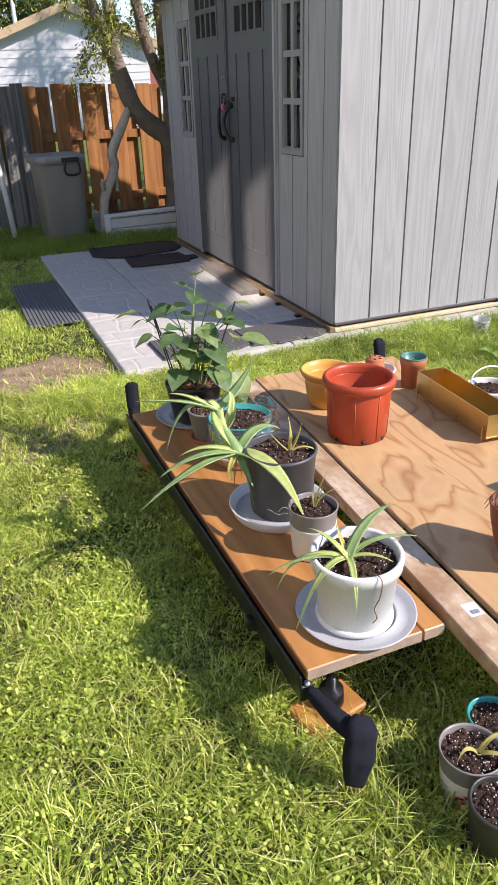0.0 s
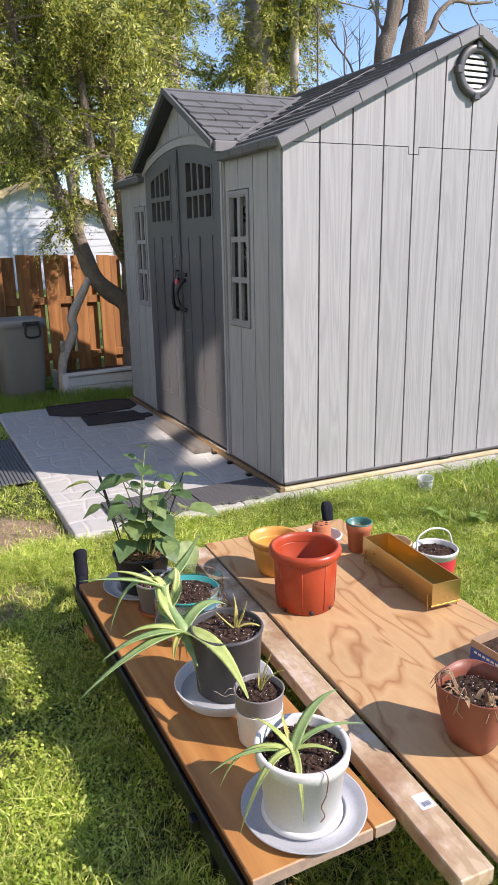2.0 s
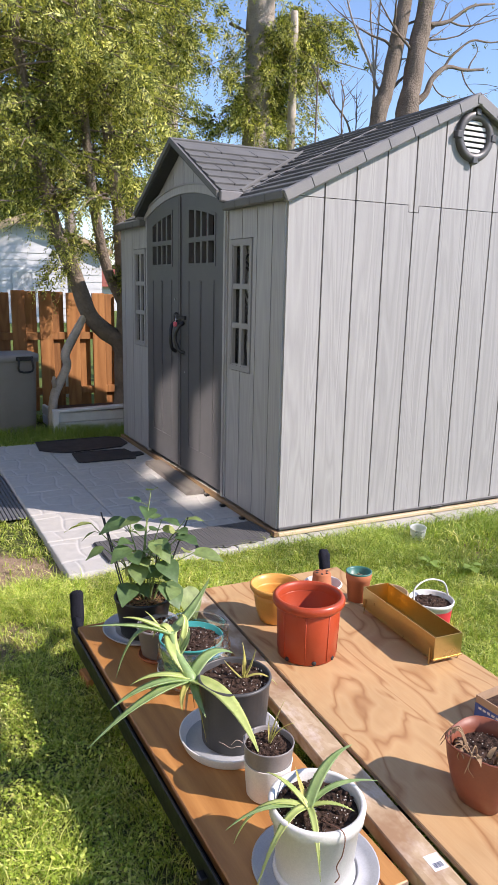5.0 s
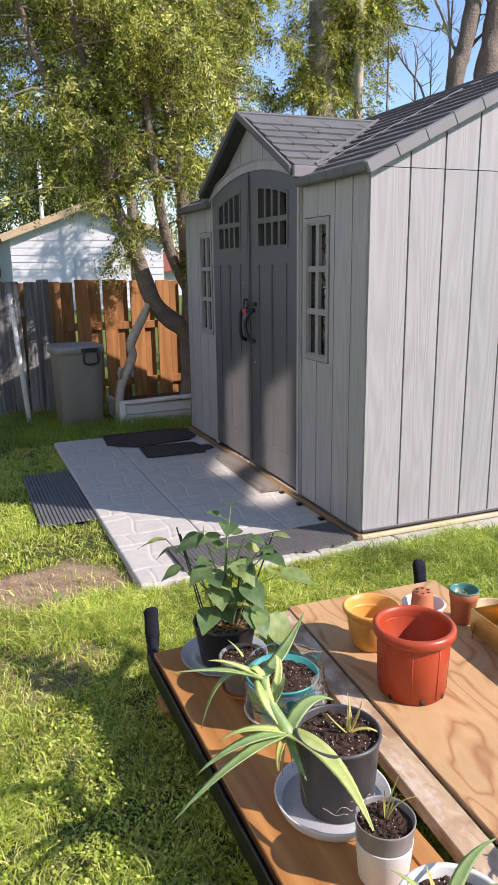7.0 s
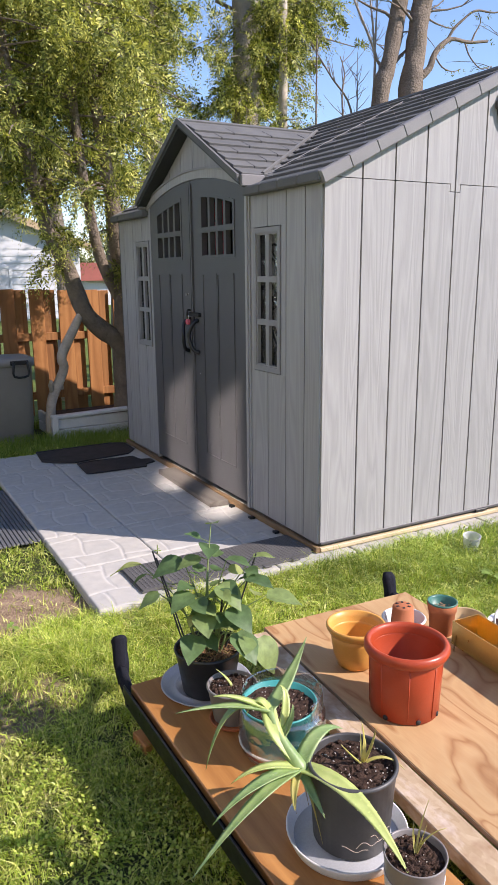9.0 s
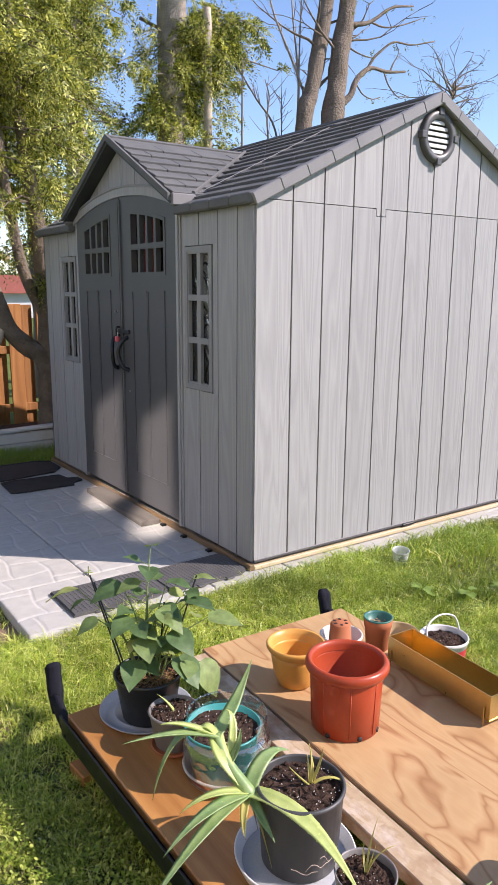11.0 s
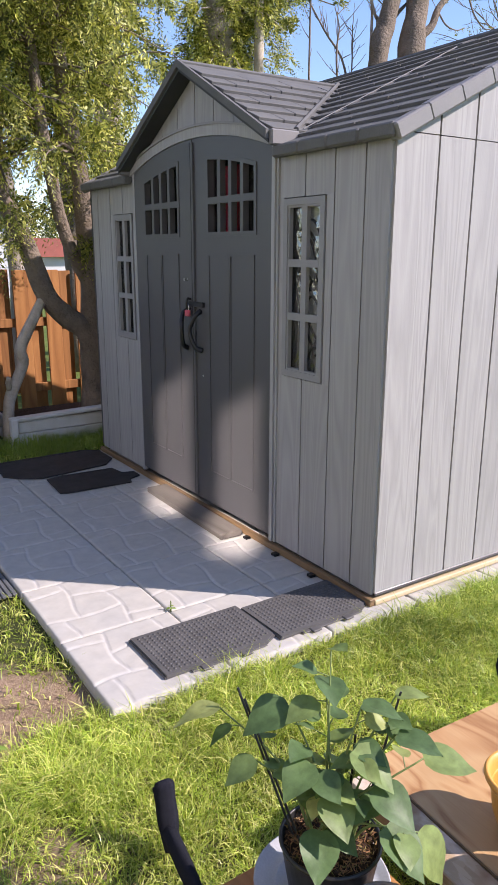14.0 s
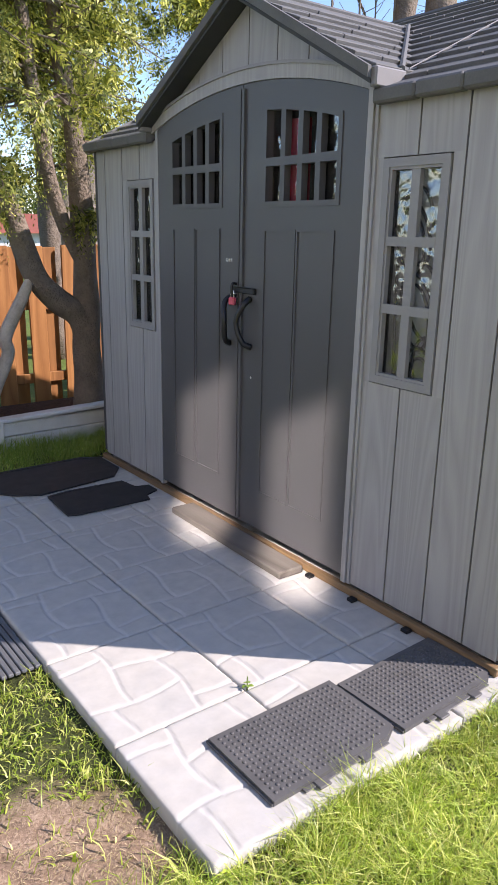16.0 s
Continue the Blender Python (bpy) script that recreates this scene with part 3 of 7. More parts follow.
tab = mesh_of(box(bmesh.new(), (0.003, 0, -0.006), (TAB_W - 0.003, TAB_H + 0.03, 0.012), 0.002, pose(0, 0, 0.006, -6.5)), ROOF_GREY, False, "shingle")


def roof_face(name, origin, along, up, length, rise, parent):
    """A deck with lapped shingle courses. along: the eave's direction; up: up the slope."""
    a, u = Vector(along).normalized(), Vector(up).normalized()
    nrm = a.cross(u)
    if nrm.z < 0:
        a, origin = -a, Vector(origin) + a * length
        nrm = a.cross(u)
    m = Matrix.Identity(4)
    for i in range(3):
        m[i][0], m[i][1], m[i][2], m[i][3] = a[i], u[i], nrm[i], origin[i]
    deck = part(name, boxed((0, 0, -0.028), (length, rise, 0.0), 0.0), ROOF_GREY, parent, "", False, m)
    n = int(rise / TAB_H)
    for j in range(n):
        off = (0.5 * TAB_W) * (j % 2)
        x = -off
        while x < length - 0.02:
            x0, x1 = max(0.0, x), min(length, x + TAB_W)
            if x1 - x0 > 0.02:
                piece("shingle", tab, deck, Matrix.Translation((x0, j * TAB_H + 0.004, 0.002 + random.uniform(0, 0.0015))) @ Matrix.Diagonal(((x1 - x0) / TAB_W, 1, 1, 1)))
            x += TAB_W
    return deck


EX = 1.945  # outer edge of the eaves
run = RX - EX
up_f = Vector((run, 0, run * SLOPE))
E0 = 1.982
lift = 0.16
for ya, yb, low in ((SY - 0.05, 4.42, 0.0), (4.42, 6.045, lift), (6.045, NY + 0.05, 0.0)):
    u = up_f.normalized() * low
    roof_face("front_roof", Vector((EX, ya, E0 - 0.01)) + u, (0, 1, 0), up_f, yb - ya, up_f.length - low, shed)
roof_face("back_roof", Vector((2 * RX - EX, SY - 0.05, E0 - 0.01)), (0, 1, 0), (-up_f.x, 0, up_f.z), NY - SY + 0.10, up_f.length, shed)
ds = (DPK - DEA) / DH
dl = math.hypot(DH, DPK - DEA)
roof_face("dormer_roof", Vector((DX, CY - DH, DEA)), (1, 0, 0), (0, DH, DPK - DEA), 1.06, dl, shed)
roof_face("dormer_roof", Vector((DX, CY + DH, DEA)), (1, 0, 0), (0, -DH, DPK - DEA), 1.06, dl, shed)
# ridge caps
part("ridge_cap", tube([(DX - 0.01, CY, DPK - 0.002), (2.97, CY, DPK - 0.002)], 0.016, 6), ROOF_GREY, shed)
part("ridge_cap", tube([(RX, SY - 0.06, E0 + up_f.z - 0.008), (RX, NY + 0.06, E0 + up_f.z - 0.008)], 0.02, 6), ROOF_GREY, shed)
# valley bead between dormer and main roof
for s in (-1, 1):
    x1 = 2.97
    part("valley_bead", tube([(DX + 0.14, CY + s * (DH - 0.0), DEA + 0.022), (x1, CY + s * 0.02, DPK + 0.012)], 0.012, 6), ROOF_GREY, shed)
    # bargeboards of the dormer
    bm = plate([(-CY - s * DH, DEA + 0.012), (-CY, DPK + 0.014), (-CY, DPK - 0.026), (-CY - s * DH, DEA - 0.028)], [], 0.100, 0.116, FRONT)
    part("bargeboard", bm, ROOF_GREY, shed)
    part("dormer_soffit", plate([(-CY - s * DH, DEA - 0.03), (-CY, DPK - 0.032), (-CY, DPK - 0.045), (-CY - s * DH, DEA - 0.045)], [], 0.0, 0.103, FRONT), SHADED_SOFFIT, shed)
    part("dormer_eave", boxed((DX - 0.012, CY + s * DH - 0.022, DEA - 0.055), (2.06, CY + s * DH + 0.012, DEA + 0.012), 0.006), RAKE_GREY, shed)

# joint where two roof panels meet, its sun glint put into a paler colour
joint = [(x, y, E0 + 0.019 + SLOPE * (x - EX)) for x, y in ((2.10, 4.405), (2.6, 4.385), (3.05, 4.37))]
part("panel_joint", tube(joint, 0.0026, 6), TRIM_GREY, shed, "joint between roof panels, paler for its sun glint")
# eave trims, each a row of moulded lengths
for y0, y1 in ((SY - 0.055, 4.42), (6.045, NY + 0.055)):
    n = 4
    for k in range(n):
        a, b = y0 + (y1 - y0) * k / n, y0 + (y1 - y0) * (k + 1) / n
        part("eave_trim", boxed((EX - 0.017, a + 0.001, 1.942), (EX + 0.033, b - 0.001, 1.995 - 0.001 * (k % 2)), 0.008), ROOF_GREY, shed)
# rake trims up the gable, lapped one over the next
for side, y in ((-1, SY - 0.05), (1, NY + 0.05)):
    for sgn in (1, -1):
        n = 8
        L = up_f.length + 0.015
        for k in range(n):
            m = Matrix.Translation((RX - sgn * (RX - EX + 0.008), y, E0 - 0.006)) @ Matrix.Rotation(-sgn * math.atan(SLOPE), 4, "Y")
            lo, hi = sorted((sgn * L * k / n, sgn * (L * (k + 1) / n + 0.006)))
            z = 0.012 + 0.0018 * (k % 2)
            part("rake_trim", boxed((lo, -0.02, -0.052), (hi, 0.034, z), 0.007, m), RAKE_GREY, shed)

part("ridge_end", boxed((RX - 0.03, SY - 0.074, RIDGE - 0.01), (RX + 0.03, SY - 0.012, RIDGE + 0.060), 0.012), RAKE_GREY, shed)
# round gable vent
vent = part("gable_vent", lathe([(0.082, 0.0), (0.082, 0.02), (0.088, 0.032), (0.116, 0.034), (0.124, 0.02), (0.124, 0.0)], 40), DOOR_GREY, shed, "round dark vent with pale louvres", True, pose(3.287, SY - 0.010, 2.402, 90) @ Matrix.Diagonal((1.18, 1.18, 1.0, 1)))
for k in range(4):
    a = math.radians(90 * k)
    part("vent_tab", boxed((-0.018, 0.10, 0.0), (0.018, 0.134, 0.04), 0.004, Matrix.Rotation(a, 4, "Z")), DOOR_GREY, vent)
part("vent_back", lathe([(0, 0.003), (0.085, 0.003)], 32), DARK_GAP, vent)
for k in range(6):
    v = -0.068 + k * 0.0272
    w = math.sqrt(max(0.0, 0.083**2 - v * v))
    part("louvre", boxed((-w, v - 0.009, 0.008), (w, v + 0.009, 0.014), 0.002), WHITE_PAINT, vent)

# timber rim under the shed
part("base_timber", boxed((1.962, SY - 0.026, 0.002), (1.992, NY + 0.02, 0.036), 0.003), PINE_Y, shed, "pine base timber")
part("base_timber", boxed((1.994, SY - 0.028, 0.002), (BX + 0.02, SY + 0.005, 0.026), 0.003), PINE, shed, "pine base timber")
for y in (4.05, 4.35, 4.62):
    part("base_bracket", boxed((1.925, y, 0.001), (1.958, y + 0.035, 0.016), 0.003), BLACK_STEEL, shed)

# ---- fences ----
fence = thing("timber_fence", "orange-brown board fence with narrow gaps", "fence", (0.65, 8.6, G))
front_board = mesh_of(boxed((0, -0.012, 0.02), (0.148, 0.012, 1.405), 0.004), FENCE_WOOD, False, "fence_board")
back_board = mesh_of(boxed((0, -0.010, 0.02), (0.148, 0.010, 1.395), 0.004), FENCE_WOOD, False, "fence_board")
for i in range(30):
    x = i * 0.304
    dz = random.uniform(-0.012, 0.012)
    piece("fence_board", front_board, fence, pose(x + 0.012, -0.03, dz, 0, random.uniform(-0.3, 0.3), 0))
    piece("fence_board", back_board, fence, pose(x + 0.156, 0.035, dz, 0, random.uniform(-0.3, 0.3), 0) @ Matrix.Diagonal((0.93, 1, 1, 1)))
for z in (0.22, 0.86):
    part("fence_rail", boxed((0, -0.016, z), (9.1, 0.022, z + 0.085), 0.004), FENCE_WOOD, fence)
for i in range(5):
    part("fence_post", boxed((i * 2.1 - 0.05, 0.05, 0.0), (i * 2.1 + 0.04, 0.14, 1.37), 0.006), FENCE_WOOD, fence)

old = thing("weathered_fence", "old grey weathered plank fence", "fence", (0.83, 8.36, G), 187)
old_board = mesh_of(boxed((0, -0.011, 0.0), (0.142, 0.011, 1.40), 0.005), OLD_WOOD, False, "fence_plank")
for i in range(40):
    piece("fence_plank", old_board, old, pose(i * 0.153, 0.0, random.uniform(-0.03, 0.02), 0, random.uniform(-1.0, 1.0), 0))
for z in (0.3, 1.05):
    part("fence_rail", boxed((0, -0.06, z), (6.1, -0.012, z + 0.085), 0.005), OLD_WOOD, old)
part("fence_post", boxed((-0.12, -0.03, 0), (-0.015, 0.075, 1.43), 0.008), OLD_WOOD, old)
# a pole leaning on the old fence
pole = thing("leaning_pole", "thin whitish pole leaning on the old fence", "pole", (0.52, 7.95, G))
part("shaft", tube([(0.10, -0.05, 0.0), (0.06, 0.05, 0.7), (0.03, 0.16, 1.30)], [0.026, 0.024, 0.022], 8), WHITE_PAINT, pole, "", True)

# ---- houses behind ----
house = thing("white_garage", "white clapboard garage with dark roof and tan bargeboards", "house", (2.06, 27.0, G))
HW, HE, HR = 5.36, 2.62, 3.64
part("wall", plate([(0, 0), (HW, 0), (HW, HE), (HW / 2, HR), (0, HE)], [], -6.0, 0.0, Matrix(((1, 0, 0, 0), (0, 0, -1, 0), (0, 1, 0, 0), (0, 0, 0, 1)))), HOUSE_WHITE, house)
for k in range(12):
    z = 0.05 + k * 0.24
    half = HW / 2
    if z + 0.24 < HE + 0.1:
        part("clapboard", plate([(0.0, z), (0.032, z), (0.010, z + 0.245), (0.0, z + 0.245)], [], HW / 2 - half, HW / 2 + half, Matrix(((0, 0, 1, 0), (-1, 0, 0, 0), (0, 1, 0, 0), (0, 0, 0, 1)))), HOUSE_WHITE, house)
for s in (-1, 1):
    rise = math.atan((HR - HE) / (HW / 2))
    m = Matrix.Translation((HW / 2, 0, HR + 0.03)) @ Matrix.Rotation(s * rise, 4, "Y")
    ln = math.hypot(HW / 2, HR - HE) + 0.35
    lo, hi = sorted((0.0, s * ln))
    part("roof", boxed((lo, -0.35, 0.0), (hi, 6.2, 0.09), 0.0, m), HOUSE_ROOF, house)
    part("bargeboard", boxed((lo, -0.385, -0.14), (hi, -0.352, 0.10), 0.004, m), TAN_TRIM, house)
gw = part("window", plate(rect(2.15, 1.08, 2.93, 1.88), [rect(2.24, 1.17, 2.84, 1.79)], 0.03, 0.07, Matrix(((1, 0, 0, 0), (0, 0, -1, 0), (0, 1, 0, 0), (0, 0, 0, 1)))), HOUSE_WHITE, house)
part("pane", boxed((2.24, -0.045, 1.17), (2.84, -0.035, 1.79)), plain("grey_blind", (0.45, 0.45, 0.46), 0.4), gw)

post = thing("white_post", "tall pale post standing behind the garage", "post", (3.70, 31.5, G))
part("shaft", tube([(0, 0, 0), (0.02, 0, 2.5), (0.06, 0, 5.6)], [0.085, 0.08, 0.075], 10), WHITE_PAINT, post, "", True)
part("cap", lathe([(0.09, 5.6), (0.09, 5.66), (0, 5.72)], 10), WHITE_PAINT, post, "", True, pose(0.06, 0, 0))

red_house = thing("red_roofed_house", "low white outbuilding with a red shingle roof", "house", (9.5, 38.0, G))
part("wall", boxed((0, 0, 0), (9, 7, 1.3)), HOUSE_WHITE, red_house)
part("roof", plate([(-0.4, 1.25), (9.4, 1.25), (8.9, 2.15), (0.1, 2.15)], [], -3.5, 0.4, Matrix(((1, 0, 0, 0), (0, 0, -1, 0), (0, 1, 0, 0), (0, 0, 0, 1)))), RED_ROOF, red_house)

# cream tone chosen to bounce sunlight onto the shed's shaded front
BOUNCE_SIDING = plain("bounce_siding", (0.44, 0.40, 0.36), 0.7, 0, 0.08, 2.0, 0.2)
# added, unseen house behind the camera, which closes the yard and shows in panes
back_house = thing("unseen_house", "unseen house added to close the yard and bounce sunlight", "house", (-3.6, -3.0, G))
part("wall", boxed((-4, -6, 0), (0, 9, 7.3)), BOUNCE_SIDING, back_house)
for wy in (-1.0, 3.75, 7.4):
    for wz in (1.0, 5.2):
        win = part("window", plate(rect(wy - 0.68, wz, wy + 0.68, wz + 1.2), [rect(wy - 0.60, wz + 0.08, wy - 0.04, wz + 1.12), rect(wy + 0.04, wz + 0.08, wy + 0.60, wz + 1.12)], 0.002, 0.06, Matrix(((0, 0, 1, 0), (1, 0, 0, 0), (0, 1, 0, 0), (0, 0, 0, 1)))), WHITE_PAINT, back_house)
        part("pane", boxed((0.004, wy - 0.62, wz + 0.06), (0.012, wy + 0.62, wz + 1.14)), DARK_GAP, win)
part("roof", plate([(-6.3, 7.3), (9.3, 7.3), (9.3, 7.5), (1.5, 8.3), (-6.3, 7.5)], [], -4.3, 0.3, Matrix(((0, 0, 1, 0), (1, 0, 0, 0), (0, 1, 0, 0), (0, 0, 0, 1)))), HOUSE_ROOF, back_house)

# ---- plank table ----
def ply_face():
    n = Nodes("plywood", 0.6, 0.0, 0.4)
    p = n.place((1.0, 0.32, 1.0))
    v = n.noise(p, 5.5, 2.0, 0.45, 0.8)
    m = n.t.nodes.new("ShaderNodeMath")
    m.operation = "MULTIPLY"
    n.link(v, m.inputs[0])
    m.inputs[1].default_value = 11.0
    pp = n.t.nodes.new("ShaderNodeMath")
    pp.operation = "PINGPONG"
    n.link(m.outputs[0], pp.inputs[0])
    pp.inputs[1].default_value = 1.0
    flames = n.ramp(pp.outputs[0], [(0.0, (0.30, 0.135, 0.05)), (0.16, (0.44, 0.245, 0.11)), (0.45, (0.52, 0.335, 0.165)), (1.0, (0.49, 0.30, 0.142))])
    fine = n.noise(n.place((60.0, 3.0, 60.0)), 4.0, 4)
    col = n.mix(0.22, flames, n.ramp(fine, [(0.3, (0.34, 0.19, 0.085)), (0.7, (0.56, 0.375, 0.20))]))
    stain = n.noise(n.place(), 2.4, 4)
    n.colour(n.mix(1.0, col, n.ramp(stain, [(0.3, 0.86), (0.7, 1.06)]), "MULTIPLY"))
    n.bump(fine, 0.2, 0.0008)
    return n.mat


def osb_face():
    n = Nodes("strand_board", 0.65, 0.0, 0.35)
    v = n.t.nodes.new("ShaderNodeTexVoronoi")
    v.inputs["Scale"].default_value = 62.0
    n.link(n.place((1.0, 0.35, 1.0), False, (0, 0, 0.5)), v.inputs["Vector"])
    sep = n.ramp(v.outputs["Color"], [(0.1, (0.386, 0.277, 0.168)), (0.5, (0.445, 0.328, 0.21)), (0.9, (0.504, 0.386, 0.26))])
    stain = n.noise(n.place((1, 0.5, 1)), 11.0, 5, 0.7)
    col = n.mix(n.ramp(stain, [(0.50, 0.0), (0.66, 0.9)]), sep, (0.60, 0.50, 0.42))
    col = n.mix(n.ramp(n.noise(n.place(), 6.0, 4), [(0.48, 0.0), (0.62, 0.8)]), col, (0.27, 0.15, 0.08))
    n.colour(col)
    n.bump(n.noise(n.place(), 90.0, 4), 0.4, 0.001)
    return n.mat


PLY, OSB = ply_face(), osb_face()
STAINED = grained("stained_board", (0.302, 0.126, 0.035), (0.47, 0.227, 0.071), "y", 0.42, 9.0, 0.10, 0.12, 0.05, 0.0008, 5.0)
WORN_END = plain("worn_edge", (0.30, 0.22, 0.16), 0.8, 0, 0.35, 30.0, 0.4)
SOCK = plain("navy_knit", (0.016, 0.017, 0.024), 0.95, 0, 0.3, 40.0, 0.8, 0.1, 500.0, 0.002)
FOOT_WOOD = grained("foot_block_wood", (0.353, 0.143, 0.034), (0.487, 0.235, 0.067), "x", 0.6, 9.0, 0.1, 0.2)

# the table was set down slightly askew: its things stand together, turned as a whole
SETTING[0] = Matrix.Translation((-0.1575, 0.0541, 0)) @ pose(0, 0, 0, 0, 0, -2.6)
T0 = 0.190  # top of the stained boards
T1 = 0.200  # top of the plywood and of the strand beam

frame_thing = thing("folding_frame", "low black steel folding frame under planks, its ends in dark socks", "frame", (0, 0, G))
RZ = 0.158 - G  # rail top, from the lawn
LX0, LX1 = (0.643, 1.12), (0.563, 2.64)
rails = [((LX0[0], LX0[1] - 0.02), (LX1[0], LX1[1])), ((1.118, 0.95), (1.138, 2.70)), ((1.826, 0.88), (1.815, 2.72))]
for k, (a, b) in enumerate(rails):
    d = Vector((b[0] - a[0], b[1] - a[1], 0))
    rz = math.degrees(math.atan2(-d.x, d.y))
    m = pose(a[0], a[1], 0, 0, 0, rz)
    part("rail", boxed((-0.010, 0, RZ - 0.045), (0.020, d.length, RZ), 0.003, m), BLACK_STEEL, frame_thing)
    part("rail_lip", boxed((-0.014, 0, RZ - 0.002), (-0.008, d.length, RZ + 0.031), 0.0015, m), BLACK_STEEL, frame_thing)
for y in (1.35, 2.35):
    part("crossbar", boxed((0.60, y, RZ - 0.04), (1.83, y + 0.03, RZ - 0.006), 0.003), BLACK_STEEL, frame_thing)
    for x in (0.66, 1.14, 1.79):
        part("leg", tube([(x, y + 0.015, RZ - 0.03), (x, y + 0.015, 0.0)], 0.013, 8), BLACK_STEEL, frame_thing)


def sock_end(points, post, girth=1.0):
    """A bar end with a knitted sock pulled over it."""
    pts = bent(points, 6)
    part("bar_end", tube(pts, spread([0.013, 0.019, 0.021], len(pts)), 12, None, 0.5), SOCK, frame_thing, "bar end in a dark navy sock", True)
    pts = bent(post, 6)
    part("bar_end", tube(pts, spread([girth * r for r in (0.016, 0.026, 0.024, 0.026, 0.021, 0.017)], len(pts)), 12, None, 0.55), SOCK, frame_thing, "drooping navy sock", True)


sock_end([(0.652, 1.105, 0.142 - G), (0.672, 1.02, 0.140 - G), (0.700, 0.965, 0.130 - G)], [(0.722, 0.985, 0.150 - G), (0.708, 0.965, 0.135 - G), (0.700, 0.955, 0.105 - G), (0.690, 0.948, 0.060 - G), (0.684, 0.942, 0.024 - G)], 1.3)
sock_end([(0.566, 2.60, 0.135 - G), (0.60, 2.78, 0.10 - G), (0.632, 2.955, 0.05 - G)], [(0.640, 3.015, 0.165 - G), (0.640, 3.005, 0.15 - G), (0.636, 2.985, 0.10 - G), (0.632, 2.96, 0.04 - G), (0.630, 2.945, 0.002 - G)])
sock_end([(1.815, 2.62, 0.14 - G), (1.80, 2.74, 0.145 - G), (1.79, 2.82, 0.16 - G)], [(1.80, 2.88, 0.245 - G), (1.795, 2.86, 0.215 - G), (1.79, 2.83, 0.13 - G), (1.79, 2.82, 0.05 - G), (1.79, 2.81, 0.004 - G)])
part("bolt", lathe([(0, 0.006), (0.007, 0.005), (0.008, 0)], 10), STEEL, frame_thing, "", True, pose(0.650, 1.105, 0.160 - G))

for nm, x, y, rz, w in (("foot_block", 0.735, 1.175, 14, 0.17), ("foot_block", 0.655, 2.62, 8, 0.14)):
    b = thing(nm, "orange-stained wooden block under the frame's foot", "wood block", (x, y, G + 0.002), rz, "foot blocks")
    part("block", boxed((-w / 2, -0.05, -0.01), (w / 2, 0.05, 0.035), 0.004), FOOT_WOOD, b)
    part("knot_wheel", lathe([(0.0, 0.035), (0.03, 0.037), (0.032, 0.05), (0.03, 0.085), (0.012, 0.09), (0.012, 0.12), (0, 0.12)], 14), BLACK_STEEL, b, "black caster on the block", True, pose(0.012, 0.0, 0.0))

brz = 3.03
board = thing("stained_plank", "orange-stained wooden plank with worn ends", "plank", (0.652, 1.112, T0 - 0.030), brz)
part("plank", boxed((0, 0, 0), (0.304, 1.516, 0.030), 0.003), STAINED, board)
part("worn_end", boxed((0.002, -0.0015, 0.001), (0.302, 0.0, 0.0275), 0.0), WORN_END, board)
strip = thing("stained_plank", "narrow orange-stained plank beside the wider one", "plank", (0.652, 1.112, T0 - 0.030), brz)
part("plank", boxed((0.307, 0.0, 0), (0.366, 1.50, 0.0297), 0.003), STAINED, strip)
part("worn_end", boxed((0.309, -0.0015, 0.001), (0.364, 0.0, 0.0275), 0.0), WORN_END, strip)
beam = thing("strand_board_beam", "stained strand-board beam with a paper sticker", "beam", (1.035, 0.93, T1 - 0.042), -0.3)
part("beam", boxed((0, 0, 0), (0.088, 1.80, 0.042), 0.003), OSB, beam)
stick = part("sticker", boxed((0.044, 0.188, 0.0421), (0.082, 0.235, 0.0426), 0.0, None), plain("paper", (0.75, 0.75, 0.74), 0.7), beam, "white paper sticker")
for k in range(9):
    part("print_bar", boxed((0.050 + k * 0.0028, 0.195, 0.0427), (0.0512 + k * 0.0028 + 0.0006 * (k % 3), 0.210, 0.0429)), plain("ink", (0.08, 0.1, 0.16), 0.7), stick)
ply = thing("plywood_sheet", "sheet of pale plywood with flame grain", "plywood", (1.146, 0.86, T1 - 0.0185), 0.2)
part("sheet", boxed((0, 0, 0), (0.672, 1.90, 0.0185), 0.0015), PLY, ply)
for k in range(3):
    part("ply_edge", boxed((-0.0012, 0.002, 0.003 + k * 0.0055), (0.0, 1.898, 0.0055 + k * 0.0055)), WORN_END, ply)

# ---- pots ----
def terracotta(name, c, rough=0.55):
    return plain(name, c, rough, 0, 0.09, 16.0, 0.1, 0.4, 260.0)


RED_POT, ORANGE_POT, YELLOW_POT = terracotta("red_plastic", (0.36, 0.052, 0.018), 0.36), terracotta("terracotta", (0.395, 0.13, 0.055), 0.8), terracotta("yellow_plastic", (0.622, 0.311, 0.071), 0.4)
BROWN_POT = terracotta("brown_plastic", (0.218, 0.071, 0.042), 0.45)
WHITE_POT = plain("white_plastic", (0.638, 0.63, 0.613), 0.4, 0, 0.05, 20.0, 0.08)
GREY_POT = plain("dark_grey_plastic", (0.055, 0.054, 0.055), 0.45, 0, 0.25, 22.0, 0.12)
MID_GREY = plain("grey_rim_plastic", (0.20, 0.185, 0.18), 0.4, 0, 0.15, 22.0)
TEAL = plain("teal_plastic", (0.035, 0.26, 0.25), 0.35, 0, 0.1, 15.0, 0.08)
GREEN_LINER = plain("green_plastic", (0.04, 0.16, 0.13), 0.45)
SAUCER = plain("grey_saucer_plastic", (0.353, 0.365, 0.386), 0.35, 0, 0.12, 12.0, 0.1)
BRASS = plain("brass", (0.521, 0.386, 0.168), 0.32, 1.0, 0.12, 9.0, 0.08)
